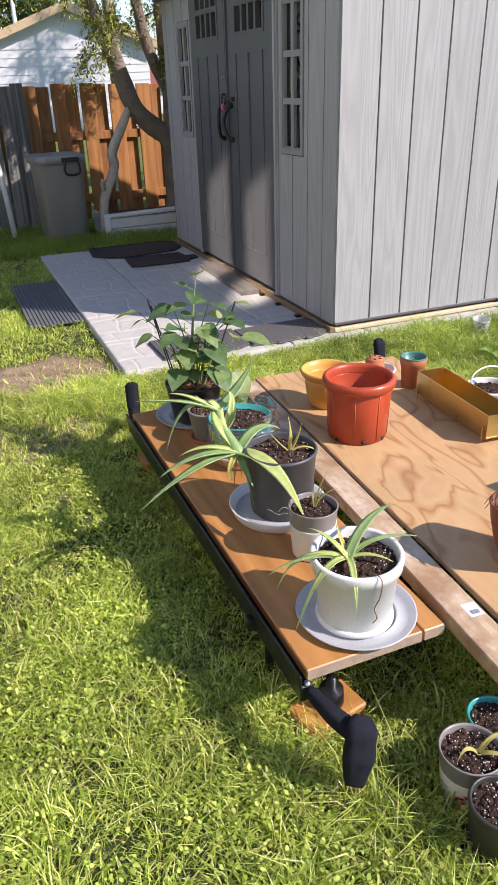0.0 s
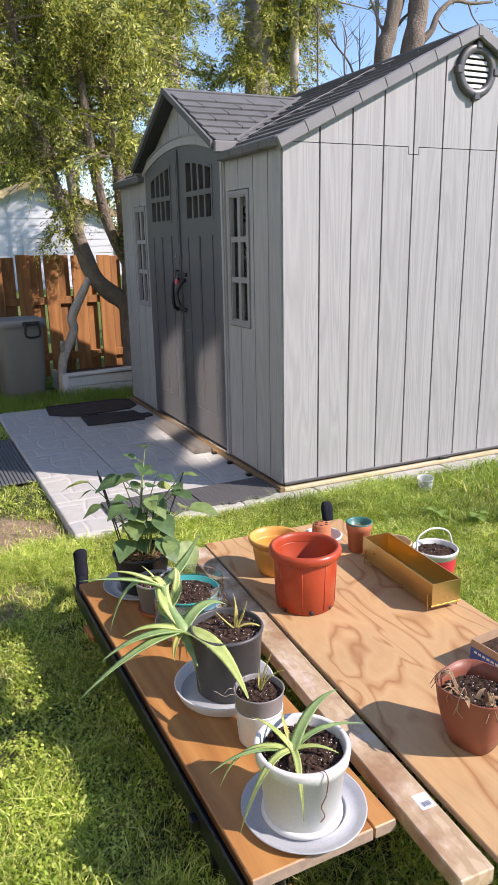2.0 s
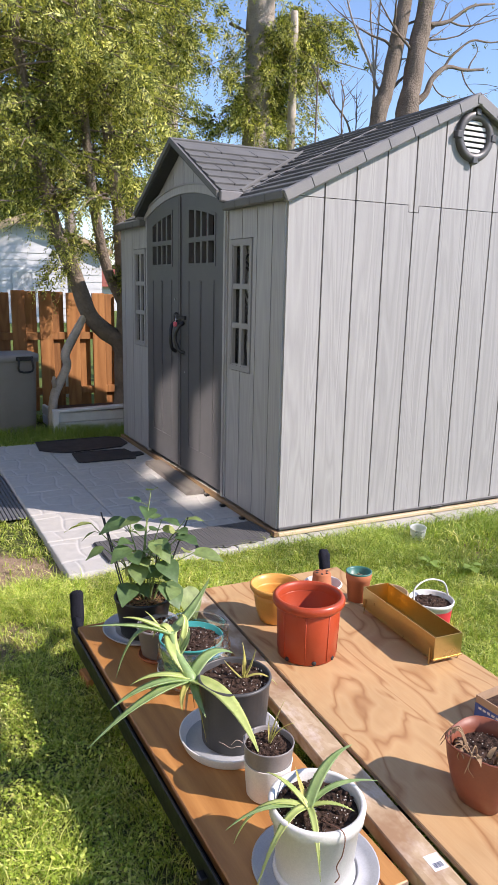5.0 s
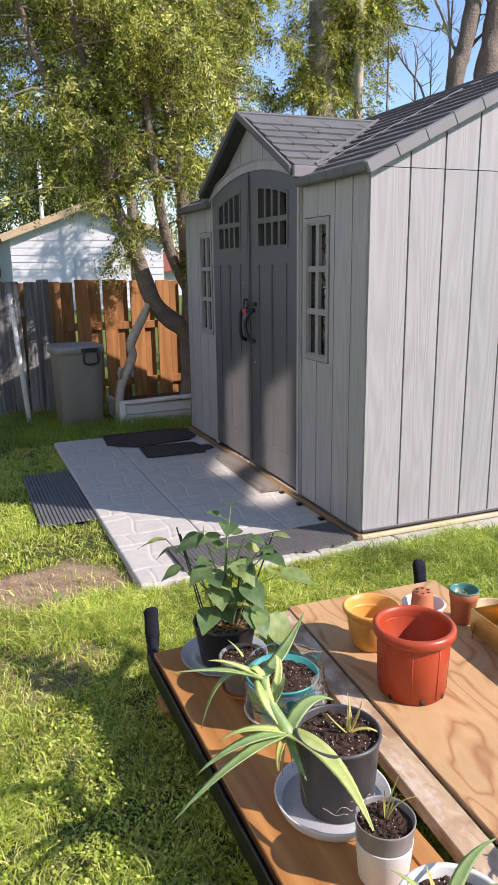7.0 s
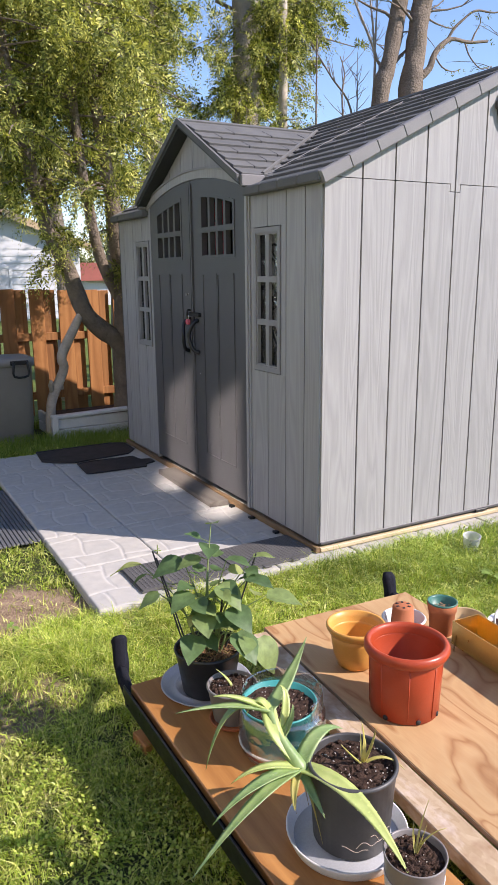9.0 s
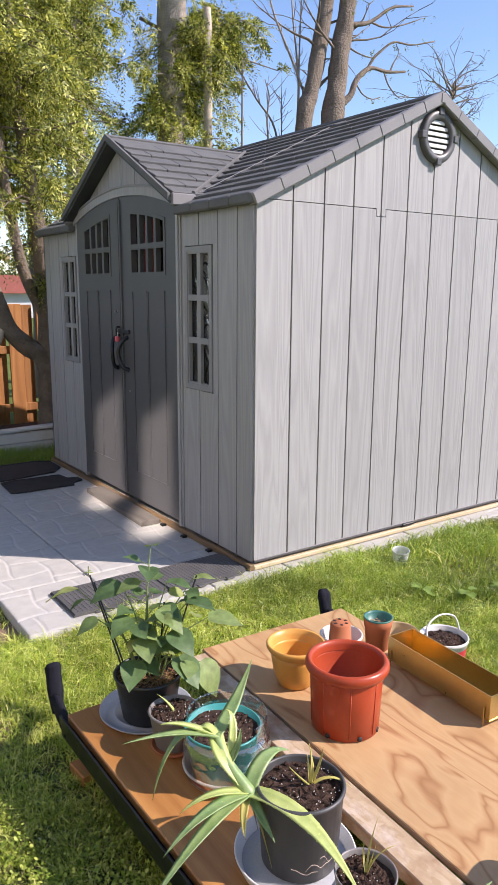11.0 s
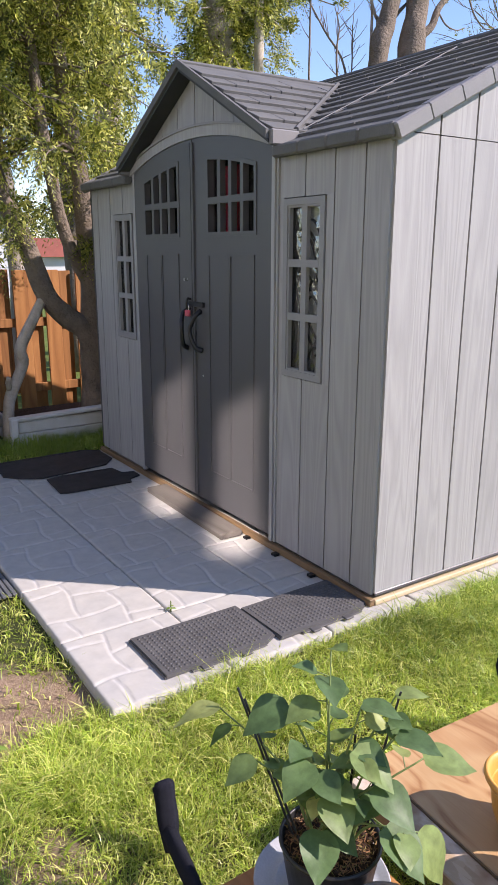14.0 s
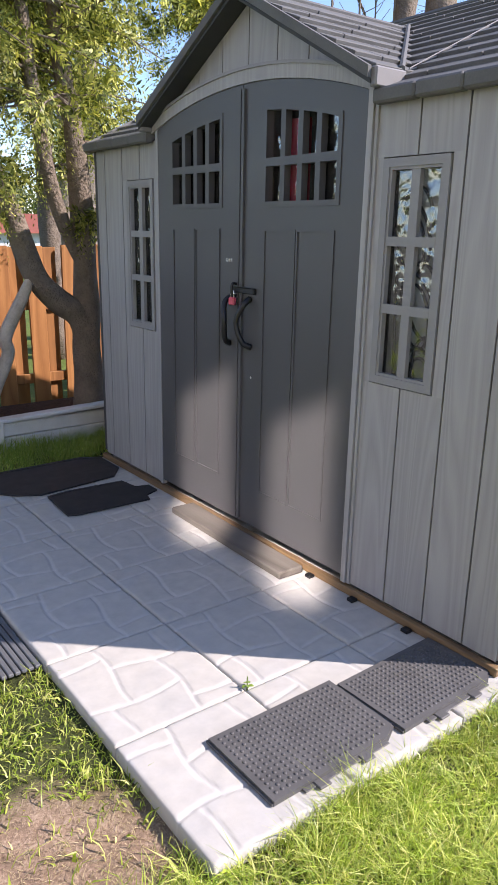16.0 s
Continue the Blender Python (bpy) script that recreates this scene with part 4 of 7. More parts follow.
RED_INK, BLUE_INK = plain("red_ink", (0.5, 0.03, 0.04), 0.5), plain("blue_ink", (0.05, 0.09, 0.28), 0.5)
CARD = plain("cardboard", (0.36, 0.24, 0.15), 0.8)


def soil_mat():
    n = Nodes("potting_soil", 0.95, 0.0, 0.2)
    p = n.place()
    a, b = n.noise(p, 70.0, 5, 0.7), n.noise(p, 240.0, 4, 0.7)
    n.colour(n.ramp(a, [(0.3, (0.016, 0.010, 0.008)), (0.6, (0.075, 0.045, 0.033)), (0.85, (0.20, 0.13, 0.095))]))
    n.bump(n.mix(0.5, a, b), 1.0, 0.008)
    return n.mat


SOIL = soil_mat()
PERLITE = plain("perlite", (0.50, 0.46, 0.43), 0.9, 0, 0.1, 60.0)
MOSS = leafy("moss_fibre", (0.16, 0.08, 0.04), (0.30, 0.16, 0.08), (0.14, 0.13, 0.04), 0.9, 0.1)


def soil_in(pot, r, z, perlite=40, seed=1):
    """Lumpy soil filling a pot, with crumbs and white perlite on it."""
    rnd = random.Random(seed)
    bm = bmesh.new()
    n, k = 28, 9
    rings = [[bm.verts.new((0, 0, z + 0.006))]]
    for j in range(1, k + 1):
        rr = r * j / k
        rings.append([bm.verts.new((rr * math.cos(2 * math.pi * i / n), rr * math.sin(2 * math.pi * i / n), z + 0.006 * (1 - (j / k) ** 2) + rnd.uniform(-0.004, 0.004))) for i in range(n)])
    for i in range(n):
        bm.faces.new((rings[0][0], rings[1][i], rings[1][(i + 1) % n]))
    for a, b in zip(rings[1:], rings[2:]):
        for i in range(n):
            bm.faces.new((a[i], b[i], b[(i + 1) % n], a[(i + 1) % n]))
    for _ in range(90):
        a, q = rnd.uniform(0, 6.28), r * 0.93 * math.sqrt(rnd.random())
        s = rnd.uniform(0.003, 0.007)
        bmesh.ops.create_icosphere(bm, subdivisions=1, radius=s, matrix=Matrix.Translation((q * math.cos(a), q * math.sin(a), z + 0.005)) @ Matrix.Diagonal((rnd.uniform(0.7, 1.4), 1, rnd.uniform(0.6, 1), 1)))
    soil = part("soil", bm, SOIL, pot, "dark crumbly potting soil")
    bm = bmesh.new()
    for _ in range(perlite):
        a, q = rnd.uniform(0, 6.28), r * 0.95 * math.sqrt(rnd.random())
        bmesh.ops.create_icosphere(bm, subdivisions=1, radius=rnd.uniform(0.001, 0.0022), matrix=Matrix.Translation((q * math.cos(a), q * math.sin(a), z + rnd.uniform(0.006, 0.010))))
    if perlite:
        part("perlite", bm, PERLITE, soil, "white perlite crumbs", False, None, "stuff")


def pot_body(r0, r1, h, lip=0.006, lip_h=0.018, wall=0.004, n=40, rounded=0.004):
    """Profile of a pot with a turned-out lip and an open inside."""
    zl = h - lip_h
    rl = r0 + (r1 - r0) * zl / h
    return [(0, 0), (r0 - rounded, 0), (r0, rounded), (rl, zl), (rl + lip, zl + 0.003), (r1 + lip, h - 0.004), (r1 + lip - 0.003, h), (r1 - wall + 0.001, h), (r1 - wall - 0.001, h - 0.004), (r0 - wall, 0.008), (0, 0.008)]


def pot(name, label, loc, r0, r1, h, material, lip=0.006, lip_h=0.018, group="plant pots", rz=0.0, n=40):
    p = thing(name, label, "plant pot", loc, rz, group)
    part("body", lathe(pot_body(r0, r1, h, lip, lip_h), n), material, p, "", True)
    return p


def saucer(label, loc, r, h, material):
    s = thing("saucer", label, "saucer", loc, 0, "plant saucers")
    part("dish", lathe([(0, 0), (r * 0.86, 0), (r * 0.9, 0.003), (r, h - 0.002), (r, h), (r - 0.004, h), (r * 0.87, 0.006), (r * 0.7, 0.005), (r * 0.69, 0.008), (r * 0.66, 0.008), (r * 0.65, 0.005), (0, 0.005)], 56), material, s, "", True)
    return s


def leaf_blade(base, mid, tip, width, thick, n=12, twist=0.0, teeth=False):
    """A fleshy tapering leaf along a curve, hollow above and rounded below."""
    b, m, t = Vector(base), Vector(mid), Vector(tip)
    bm = bmesh.new()
    rings = []
    for i in range(n + 1):
        s = i / n
        p = b * (1 - s) ** 2 + m * 2 * s * (1 - s) + t * s * s
        d = ((m - b) * (1 - s) + (t - m) * s).normalized()
        side = d.cross(Vector((0, 0, 1)))
        side = side.normalized() if side.length > 0.05 else Vector((1, 0, 0))
        side = Matrix.Rotation(twist * s, 3, d) @ side
        up = side.cross(d).normalized()
        w = width * (0.80 + 0.5 * s - 1.25 * s * s if s < 0.5 else 0.7375 * 2 * (1 - s) ** 0.9 * 0.933) * 0.5
        w = max(w, 0.0006)
        h = thick * (1 - s) ** 0.8 + 0.0006
        rings.append([bm.verts.new(p + side * (w * c) + up * (h * e)) for c, e in ((-1, 0.45), (-0.5, 0.05), (0, -0.08), (0.5, 0.05), (1, 0.45), (0.6, -0.55), (0, -0.9), (-0.6, -0.55))])
        if teeth and 0 < i < n:
            for sg in (-1, 1):
                q = p + side * (w * sg) + up * (h * 0.45)
                v = [bm.verts.new(q + d * e + side * (o * sg)) for e, o in ((-0.0015, -0.0004), (0.0015, -0.0004), (0.0013, 0.0018))]
                bm.faces.new(v)
    for a, c in zip(rings, rings[1:]):
        for i in range(8):
            bm.faces.new((a[i], a[(i + 1) % 8], c[(i + 1) % 8], c[i]))
    bm.faces.new(rings[-1])
    return bm


def aloe_mat(name, c1, c2):
    n = Nodes(name, 0.42, 0.0, 0.45)
    p = n.place()
    a, b = n.noise(p, 22.0, 3), n.noise(p, 130.0, 2)
    col = n.ramp(a, [(0.3, c1), (0.7, c2)])
    spots = n.ramp(b, [(0.62, 0.0), (0.70, 0.35)])
    n.colour(n.mix(spots, col, scaled(c2, 1.5)))
    n.b.inputs["Subsurface Weight"].default_value = 0.12
    n.b.inputs["Subsurface Radius"].default_value = (0.008, 0.012, 0.003)
    n.bump(b, 0.15, 0.001)
    return n.mat


ALOE_PALE, ALOE_GREEN = aloe_mat("pale_aloe", (0.302, 0.378, 0.109), (0.42, 0.479, 0.168)), aloe_mat("green_aloe", (0.143, 0.235, 0.084), (0.252, 0.344, 0.134))
ALOE_OLD = aloe_mat("yellowed_aloe", (0.36, 0.33, 0.09), (0.48, 0.42, 0.13))
DRY = plain("dry_leaf", (0.32, 0.21, 0.12), 0.85, 0, 0.3, 60.0)
ROOT = plain("pale_root", (0.5, 0.42, 0.35), 0.8, 0, 0.3, 90.0)
RED_ROOT = plain("brown_root", (0.20, 0.10, 0.07), 0.8, 0, 0.3, 90.0)

# white pot with a splayed aloe
saucer("pale grey plastic saucer under the white pot", (0.840, 1.245, T0), 0.146, 0.016, SAUCER)
wp = pot("white_pot", "white plastic pot with a splayed aloe plant", (0.831, 1.236, T0 + 0.009), 0.086, 0.101, 0.180, WHITE_POT, 0.008, 0.034)
soil_in(wp, 0.092, 0.158, 60, 2)
part("foot_ring", lathe([(0.089, 0.0), (0.094, 0.003), (0.093, 0.013), (0.087, 0.015)], 40), WHITE_POT, wp, "", True)
o = Vector((-0.025, -0.005, 0.172))
for mid, tip, w, mat in (
    ((-0.10, 0.03, 0.03), (-0.175, 0.00, 0.005), 0.020, ALOE_GREEN),
    ((-0.08, -0.03, 0.05), (-0.145, -0.07, -0.085), 0.026, ALOE_PALE),
    ((-0.11, 0.045, 0.05), (-0.145, 0.03, -0.06), 0.021, ALOE_PALE),
    ((-0.02, -0.07, 0.045), (-0.035, -0.115, -0.06), 0.020, ALOE_PALE),
    ((0.06, 0.05, 0.075), (0.125, 0.045, 0.075), 0.032, ALOE_GREEN),
    ((0.07, 0.02, 0.045), (0.155, -0.01, 0.02), 0.020, ALOE_GREEN),
    ((0.045, -0.02, 0.025), (0.075, -0.05, 0.004), 0.013, ALOE_PALE),
    ((-0.03, 0.05, 0.05), (-0.05, 0.09, 0.03), 0.018, ALOE_PALE),
    ((0.0, 0.045, 0.03), (0.01, 0.075, 0.035), 0.014, ALOE_OLD),
):
    part("aloe_leaf", leaf_blade(o, o + Vector(mid), o + Vector(tip) * 1.12, w * 0.95, 0.006, 12, 0.3, True), mat, wp, "", True)
part("root", tube(bent([o + Vector((0.01, -0.05, 0)), (0.0, -0.112, 0.183), (0.002, -0.110, 0.13), (-0.004, -0.099, 0.09), (0.006, -0.096, 0.06), (-0.003, -0.094, 0.045)], 5), 0.0014, 5), RED_ROOT, wp)

# small two-tone pot with thin shoots
sp = thing("small_pot", "small white pot with a smoky clear rim and thin shoots", "plant pot", (0.848, 1.515, T0), 0, "plant pots")
part("body", lathe([(0, 0), (0.052, 0), (0.055, 0.004), (0.063, 0.098), (0.0635, 0.10), (0.061, 0.10), (0.053, 0.01), (0, 0.01)], 36), WHITE_POT, sp, "", True)
part("inner_cup", lathe([(0.0595, 0.092), (0.0655, 0.146), (0.067, 0.15), (0.065, 0.152), (0.062, 0.148), (0.057, 0.095)], 36), MID_GREY, sp, "smoky grey liner", True)
soil_in(sp, 0.061, 0.134, 14, 3)
for mid, tip, w in (((0.01, 0.01, 0.05), (0.055, 0.03, 0.095), 0.006), ((0.02, 0.0, 0.05), (0.062, -0.02, 0.06), 0.005), ((0.0, 0.015, 0.04), (0.008, 0.02, 0.07), 0.006), ((0.012, 0.0, 0.03), (0.025, 0.0, 0.065), 0.004)):
    o = Vector((0.005, 0.004, 0.135))
    part("shoot", leaf_blade(o, o + Vector(mid), o + Vector(tip), w, 0.0025, 9), ALOE_OLD, sp, "", True)

# dark grey pot with the big aloe hanging over its rim
ds_ = thing("saucer", "white plastic saucer with a grey inside under the dark pot", "saucer", (0.840, 1.752, T0), 0, "plant saucers")
part("dish", lathe([(0, 0), (0.130, 0), (0.134, 0.004), (0.146, 0.033), (0.146, 0.035), (0.142, 0.035), (0.129, 0.007), (0, 0.007)], 56), WHITE_POT, ds_, "", True)
part("water_stain", lathe([(0, 0.0085), (0.126, 0.0085), (0.127, 0.0075)], 48), SAUCER, ds_, "", True)
dp = pot("dark_grey_pot", "dark grey plastic pot with a big pale aloe over its rim", (0.852, 1.752, T0 + 0.009), 0.091, 0.103, 0.200, GREY_POT, 0.004, 0.012)
soil_in(dp, 0.097, 0.181, 60, 4)
o = Vector((-0.118, 0.045, 0.180))
w2l = lambda x, y, z: Vector((x - 0.852, y - 1.752, z - T0 - 0.009))
low, mid_stem, high = w2l(0.738, 1.801, 0.385), w2l(0.716, 1.855, 0.433), w2l(0.713, 1.91, 0.480)
for base, mid, tip, w, mat in (
    (high, (0.603, 1.905, 0.527), (0.470, 1.895, 0.553), 0.030, ALOE_GREEN),
    (high, (0.635, 1.920, 0.530), (0.574, 1.924, 0.548), 0.022, ALOE_PALE),
    (high, (0.793, 1.954, 0.520), (0.866, 1.990, 0.598), 0.034, ALOE_GREEN),
    (high, (0.620, 1.930, 0.490), (0.550, 1.923, 0.360), 0.024, ALOE_GREEN),
    (high, (0.690, 1.930, 0.500), (0.668, 1.945, 0.455), 0.024, ALOE_PALE),
    (high, (0.705, 1.85, 0.445), (0.742, 1.79, 0.375), 0.036, ALOE_PALE),
    (mid_stem, (0.755, 1.90, 0.50), (0.752, 1.93, 0.525), 0.020, ALOE_PALE),
    (mid_stem, (0.745, 1.86, 0.47), (0.757, 1.87, 0.505), 0.018, ALOE_GREEN),
    (low, (0.579, 1.734, 0.392), (0.408, 1.664, 0.334), 0.034, ALOE_GREEN),
    (low, (0.600, 1.755, 0.420), (0.480, 1.718, 0.394), 0.034, ALOE_GREEN),
    (low, (0.640, 1.80, 0.420), (0.560, 1.80, 0.405), 0.026, ALOE_PALE),
    (low, (0.812, 1.838, 0.430), (0.890, 1.850, 0.408), 0.038, ALOE_GREEN),
    (low, (0.790, 1.650, 0.392), (0.812, 1.484, 0.320), 0.044, ALOE_PALE),
    (low, (0.735, 1.74, 0.36), (0.745, 1.70, 0.32), 0.022, ALOE_GREEN),
    (low, (0.700, 1.76, 0.37), (0.690, 1.74, 0.33), 0.020, ALOE_OLD),
):
    m, t = w2l(*mid), w2l(*tip)
    part("aloe_leaf", leaf_blade(base, 2 * m - (base + t) / 2, t, w * 1.25, 0.010, 14, 0.25, True), mat, dp, "", True)
pts = bent([high, mid_stem, low, o, (-0.07, 0.03, 0.155)], 4)
part("aloe_stem", tube(pts, spread([0.011, 0.014, 0.018, 0.016, 0.010], len(pts)), 10), ALOE_GREEN, dp, "", True)
for pts, w, mat in (
    ([o, (-0.10, 0.03, 0.15), (-0.092, -0.02, 0.02)], 0.012, ALOE_OLD),
    ([o, (-0.13, 0.05, 0.12), (-0.14, 0.02, 0.09)], 0.010, DRY),
    ([o, (-0.115, 0.04, 0.19), (-0.125, -0.01, 0.13)], 0.010, DRY),
):
    part("dry_leaf", leaf_blade(*pts, w, 0.002, 10), mat, dp, "", True)
for k in range(3):
    rnd = random.Random(k)
    a = -2.4 + 0.35 * k
    pts = [((0.0925 + 0.062 * z) * math.cos(a + 0.13 * i), (0.0925 + 0.062 * z) * math.sin(a + 0.13 * i), z) for i, z in enumerate([0.035 + 0.012 * k + rnd.uniform(-0.011, 0.011) for _ in range(6)])]
    part("root", tube(bent(pts, 4), 0.0006, 4), ROOT, dp)
for mid, tip, w in (((0.01, 0.0, 0.05), (0.0, 0.01, 0.11), 0.012), ((0.03, 0.0, 0.04), (0.04, 0.005, 0.085), 0.011), ((-0.03, 0.0, 0.03), (-0.055, 0.01, 0.065), 0.010), ((0.05, -0.02, 0.04), (0.085, -0.05, -0.01), 0.012), ((0.01, 0.02, 0.03), (0.012, 0.03, 0.06), 0.009)):
    b0 = Vector((0.025, -0.005, 0.183))
    part("pup_leaf", leaf_blade(b0, b0 + Vector(mid), b0 + Vector(tip), w, 0.004, 9), ALOE_OLD, dp, "", True)

# printed bowl and teal pot with its clear collar
bowl = pot("printed_bowl", "white bowl with a worn red print holding a teal pot", (0.858, 2.112, T0), 0.098, 0.118, 0.046, WHITE_POT, 0.003, 0.01)
part("print", lathe([(0.1075, 0.020), (0.1130, 0.032)], 40), RED_INK, bowl, "red printed band", True)
tp = thing("teal_pot", "teal pot of soil with a clear ribbed plastic collar", "plant pot", (0.850, 2.112, T0 + 0.010), 0, "plant pots")
part("body", lathe([(0, 0), (0.080, 0), (0.085, 0.005), (0.105, 0.140), (0.1075, 0.142), (0.1075, 0.147), (0.103, 0.147), (0.080, 0.010), (0, 0.010)], 44), TEAL, tp, "", True)
jar_prof = [(0.108, 0.002), (0.116, 0.008), (0.122, 0.030), (0.124, 0.095), (0.121, 0.120), (0.114, 0.138), (0.1105, 0.146), (0.1135, 0.152), (0.1100, 0.158), (0.1135, 0.164), (0.1100, 0.170), (0.1125, 0.177), (0.1115, 0.183)]


def cut_shell(profile, a0, a1, thick, n=44):
    """A thin turned shell, open between two angles."""
    bm = bmesh.new()
    rings = []
    for r, z in profile + [(r - thick, z) for r, z in profile[::-1]]:
        rings.append([bm.verts.new((r * math.cos(a0 + (a1 - a0) * i / n), r * math.sin(a0 + (a1 - a0) * i / n), z)) for i in range(n + 1)])
    for p, q in zip(rings, rings[1:] + rings[:1]):
        for i in range(n):
            bm.faces.new((p[i], p[i + 1], q[i + 1], q[i]))
    bm.faces.new([ring[0] for ring in rings])
    bm.faces.new([ring[-1] for ring in rings][::-1])
    return bm


jar = part("jar", cut_shell(jar_prof[5:], math.radians(-75), math.radians(150), 0.0022), GLASS, tp, "clear ribbed neck of a cut plastic jar", True, pose(0.010, -0.003, 0.0))
jar.visible_shadow = False
jar_foot = part("jar_foot", lathe(jar_prof[:6] + [(r - 0.0022, z) for r, z in jar_prof[:6][::-1]], 52), GLASS, tp, "clear belly of the jar", True, pose(0.010, -0.003, 0.0))
jar_foot.visible_shadow = False
soil_in(tp, 0.100, 0.130, 60, 5)

# small grey pot in a terracotta saucer
ts = saucer("small terracotta saucer under a grey pot", (0.795, 2.300, T0), 0.072, 0.014, ORANGE_POT)
gp = pot("small_grey_pot", "small grey pot of soil with a single aloe shoot", (0.796, 2.305, T0 + 0.008), 0.058, 0.076, 0.112, MID_GREY, 0.003, 0.01)
soil_in(gp, 0.071, 0.098, 60, 6)
o = Vector((0.0, 0.0, 0.1))
part("shoot", leaf_blade(o, o + Vector((-0.01, 0.01, 0.03)), o + Vector((-0.04, 0.03, 0.055)), 0.013, 0.005, 9), ALOE_PALE, gp, "", True)

# black pot with a broad-leaved plant
saucer("pale grey plastic saucer under the black pot", (0.797, 2.512, T0), 0.150, 0.018, SAUCER)
bp = pot("black_pot", "black nursery pot with a staked broad-leaved plant", (0.792, 2.482, T0 + 0.009), 0.083, 0.106, 0.150, plain("black_pot_plastic", (0.016, 0.016, 0.017), 0.42, 0, 0.2, 18.0), 0.003, 0.012)
soil_in(bp, 0.100, 0.130, 10, 7)
rnd = random.Random(11)
bm = bmesh.new()
for _ in range(700):
    a, q = rnd.uniform(0, 6.28), 0.094 * math.sqrt(rnd.random())
    p = Vector((q * math.cos(a), q * math.sin(a), 0.134 + rnd.uniform(0, 0.014)))
    d = Vector((rnd.uniform(-1, 1), rnd.uniform(-1, 1), rnd.uniform(-0.2, 0.5))).normalized() * rnd.uniform(0.008, 0.02)
    s = d.orthogonal().normalized() * 0.0014
    vs = [bm.verts.new(p + e) for e in (-s, s, d + s * 0.3, d - s * 0.3)]
    bm.faces.new(vs)
part("moss", bm, MOSS, bp, "brown fibres and moss over the soil", False, None, "stuff")


def broad_leaf_mat():
    n = Nodes("broad_leaf", 0.48, 0.0, 0.35)
    info = n.add("ShaderNodeObjectInfo")
    col = n.ramp(info.outputs["Random"], [(0.0, (0.075, 0.135, 0.055)), (0.5, (0.13, 0.21, 0.08)), (0.85, (0.22, 0.29, 0.10)), (1.0, (0.36, 0.38, 0.14))])
    v = n.noise(n.place(), 38.0, 4)
    col = n.mix(1.0, col, n.ramp(v, [(0.3, 0.75), (0.7, 1.25)]), "MULTIPLY")
    n.colour(col)
    n.bump(v, 0.35, 0.003)
    t = n.add("ShaderNodeBsdfTranslucent")
    n.link(n.mix(1.0, col, (1.1, 1.2, 0.4), "MULTIPLY"), t.inputs[0])
    m = n.add("ShaderNodeMixShader")
    m.inputs[0].default_value = 0.3
    n.link(n.b.outputs[0], m.inputs[1])
    n.link(t.outputs[0], m.inputs[2])
    n.link(m.outputs[0], n.t.nodes["Material Output"].inputs[0])
    return n.mat


BROAD = broad_leaf_mat()
STEM = plain("green_stem", (0.16, 0.22, 0.07), 0.6, 0, 0.25, 40.0)


def broad_leaf_mesh(seed):
    """A cupped, pointed oval leaf with a folded midrib and wavy edge, one unit long along y."""
    r = random.Random(seed)
    bm = bmesh.new()
    rows = []
    n, droop, fold, wave = 8, r.uniform(0.12, 0.32), r.uniform(0.10, 0.22), r.uniform(0.01, 0.03)
    for i in range(n + 1):
        s = i / n
        w = 0.43 * math.sin(math.pi * min(1.0, s * 0.97 + 0.06) ** 0.80) ** 0.8 * (1 - 0.25 * s * s)
        w = max(w, 0.012)
        row = []
        for c in (-1, -0.55, 0, 0.55, 1):
            z = fold * abs(c) * w - droop * s * s + wave * math.sin(9 * s + 4 * c) * abs(c)
            row.append(bm.verts.new((c * w, s, z)))
        rows.append(row)
    for a, b in zip(rows, rows[1:]):
        for i in range(4):
            bm.faces.new((a[i], a[i + 1], b[i + 1], b[i]))
    return mesh_of(bm, BROAD, True, "leaf")


LEAVES = [broad_leaf_mesh(k) for k in range(6)]
rnd = random.Random(5)
ACROSS, BACK = Vector((0.84, -0.53, 0)), Vector((0.53, 0.84, 0))


def put_leaf(root, heading, size, pitch, roll=0.0):
    at = Matrix.Translation(root) @ Matrix.Rotation(heading, 4, "Z") @ Matrix.Rotation(pitch, 4, "X") @ Matrix.Rotation(roll, 4, "Y") @ Matrix.Diagonal((size, size, size, 1))
    piece("leaf", LEAVES[rnd.randrange(6)], bp, at)


# main shoots: sideways, back, height, leaf length, droop
SHOOTS = (
    (-0.24, 0.12, 0.37, 0.105, -0.05), (0.00, 0.12, 0.52, 0.060, 0.5), (-0.01, 0.12, 0.45, 0.085, 0.1), (-0.09, 0.09, 0.40, 0.110, -0.15),
    (0.14, 0.10, 0.42, 0.070, 0.2), (0.19, 0.03, 0.32, 0.115, -0.10), (0.13, 0.02, 0.38, 0.095, 0.0), (0.06, 0.05, 0.43, 0.085, 0.1),
    (0.04, 0.00, 0.36, 0.105, -0.3), (0.10, -0.06, 0.23, 0.115, -0.4), (0.17, -0.05, 0.21, 0.120, -0.95), (-0.05, 0.00, 0.33, 0.090, -0.2),
    (-0.01, -0.03, 0.28, 0.095, -0.35), (-0.16, 0.03, 0.31, 0.080, -0.4), (-0.03, -0.05, 0.21, 0.100, -0.3), (0.08, -0.03, 0.30, 0.105, -0.25),
)
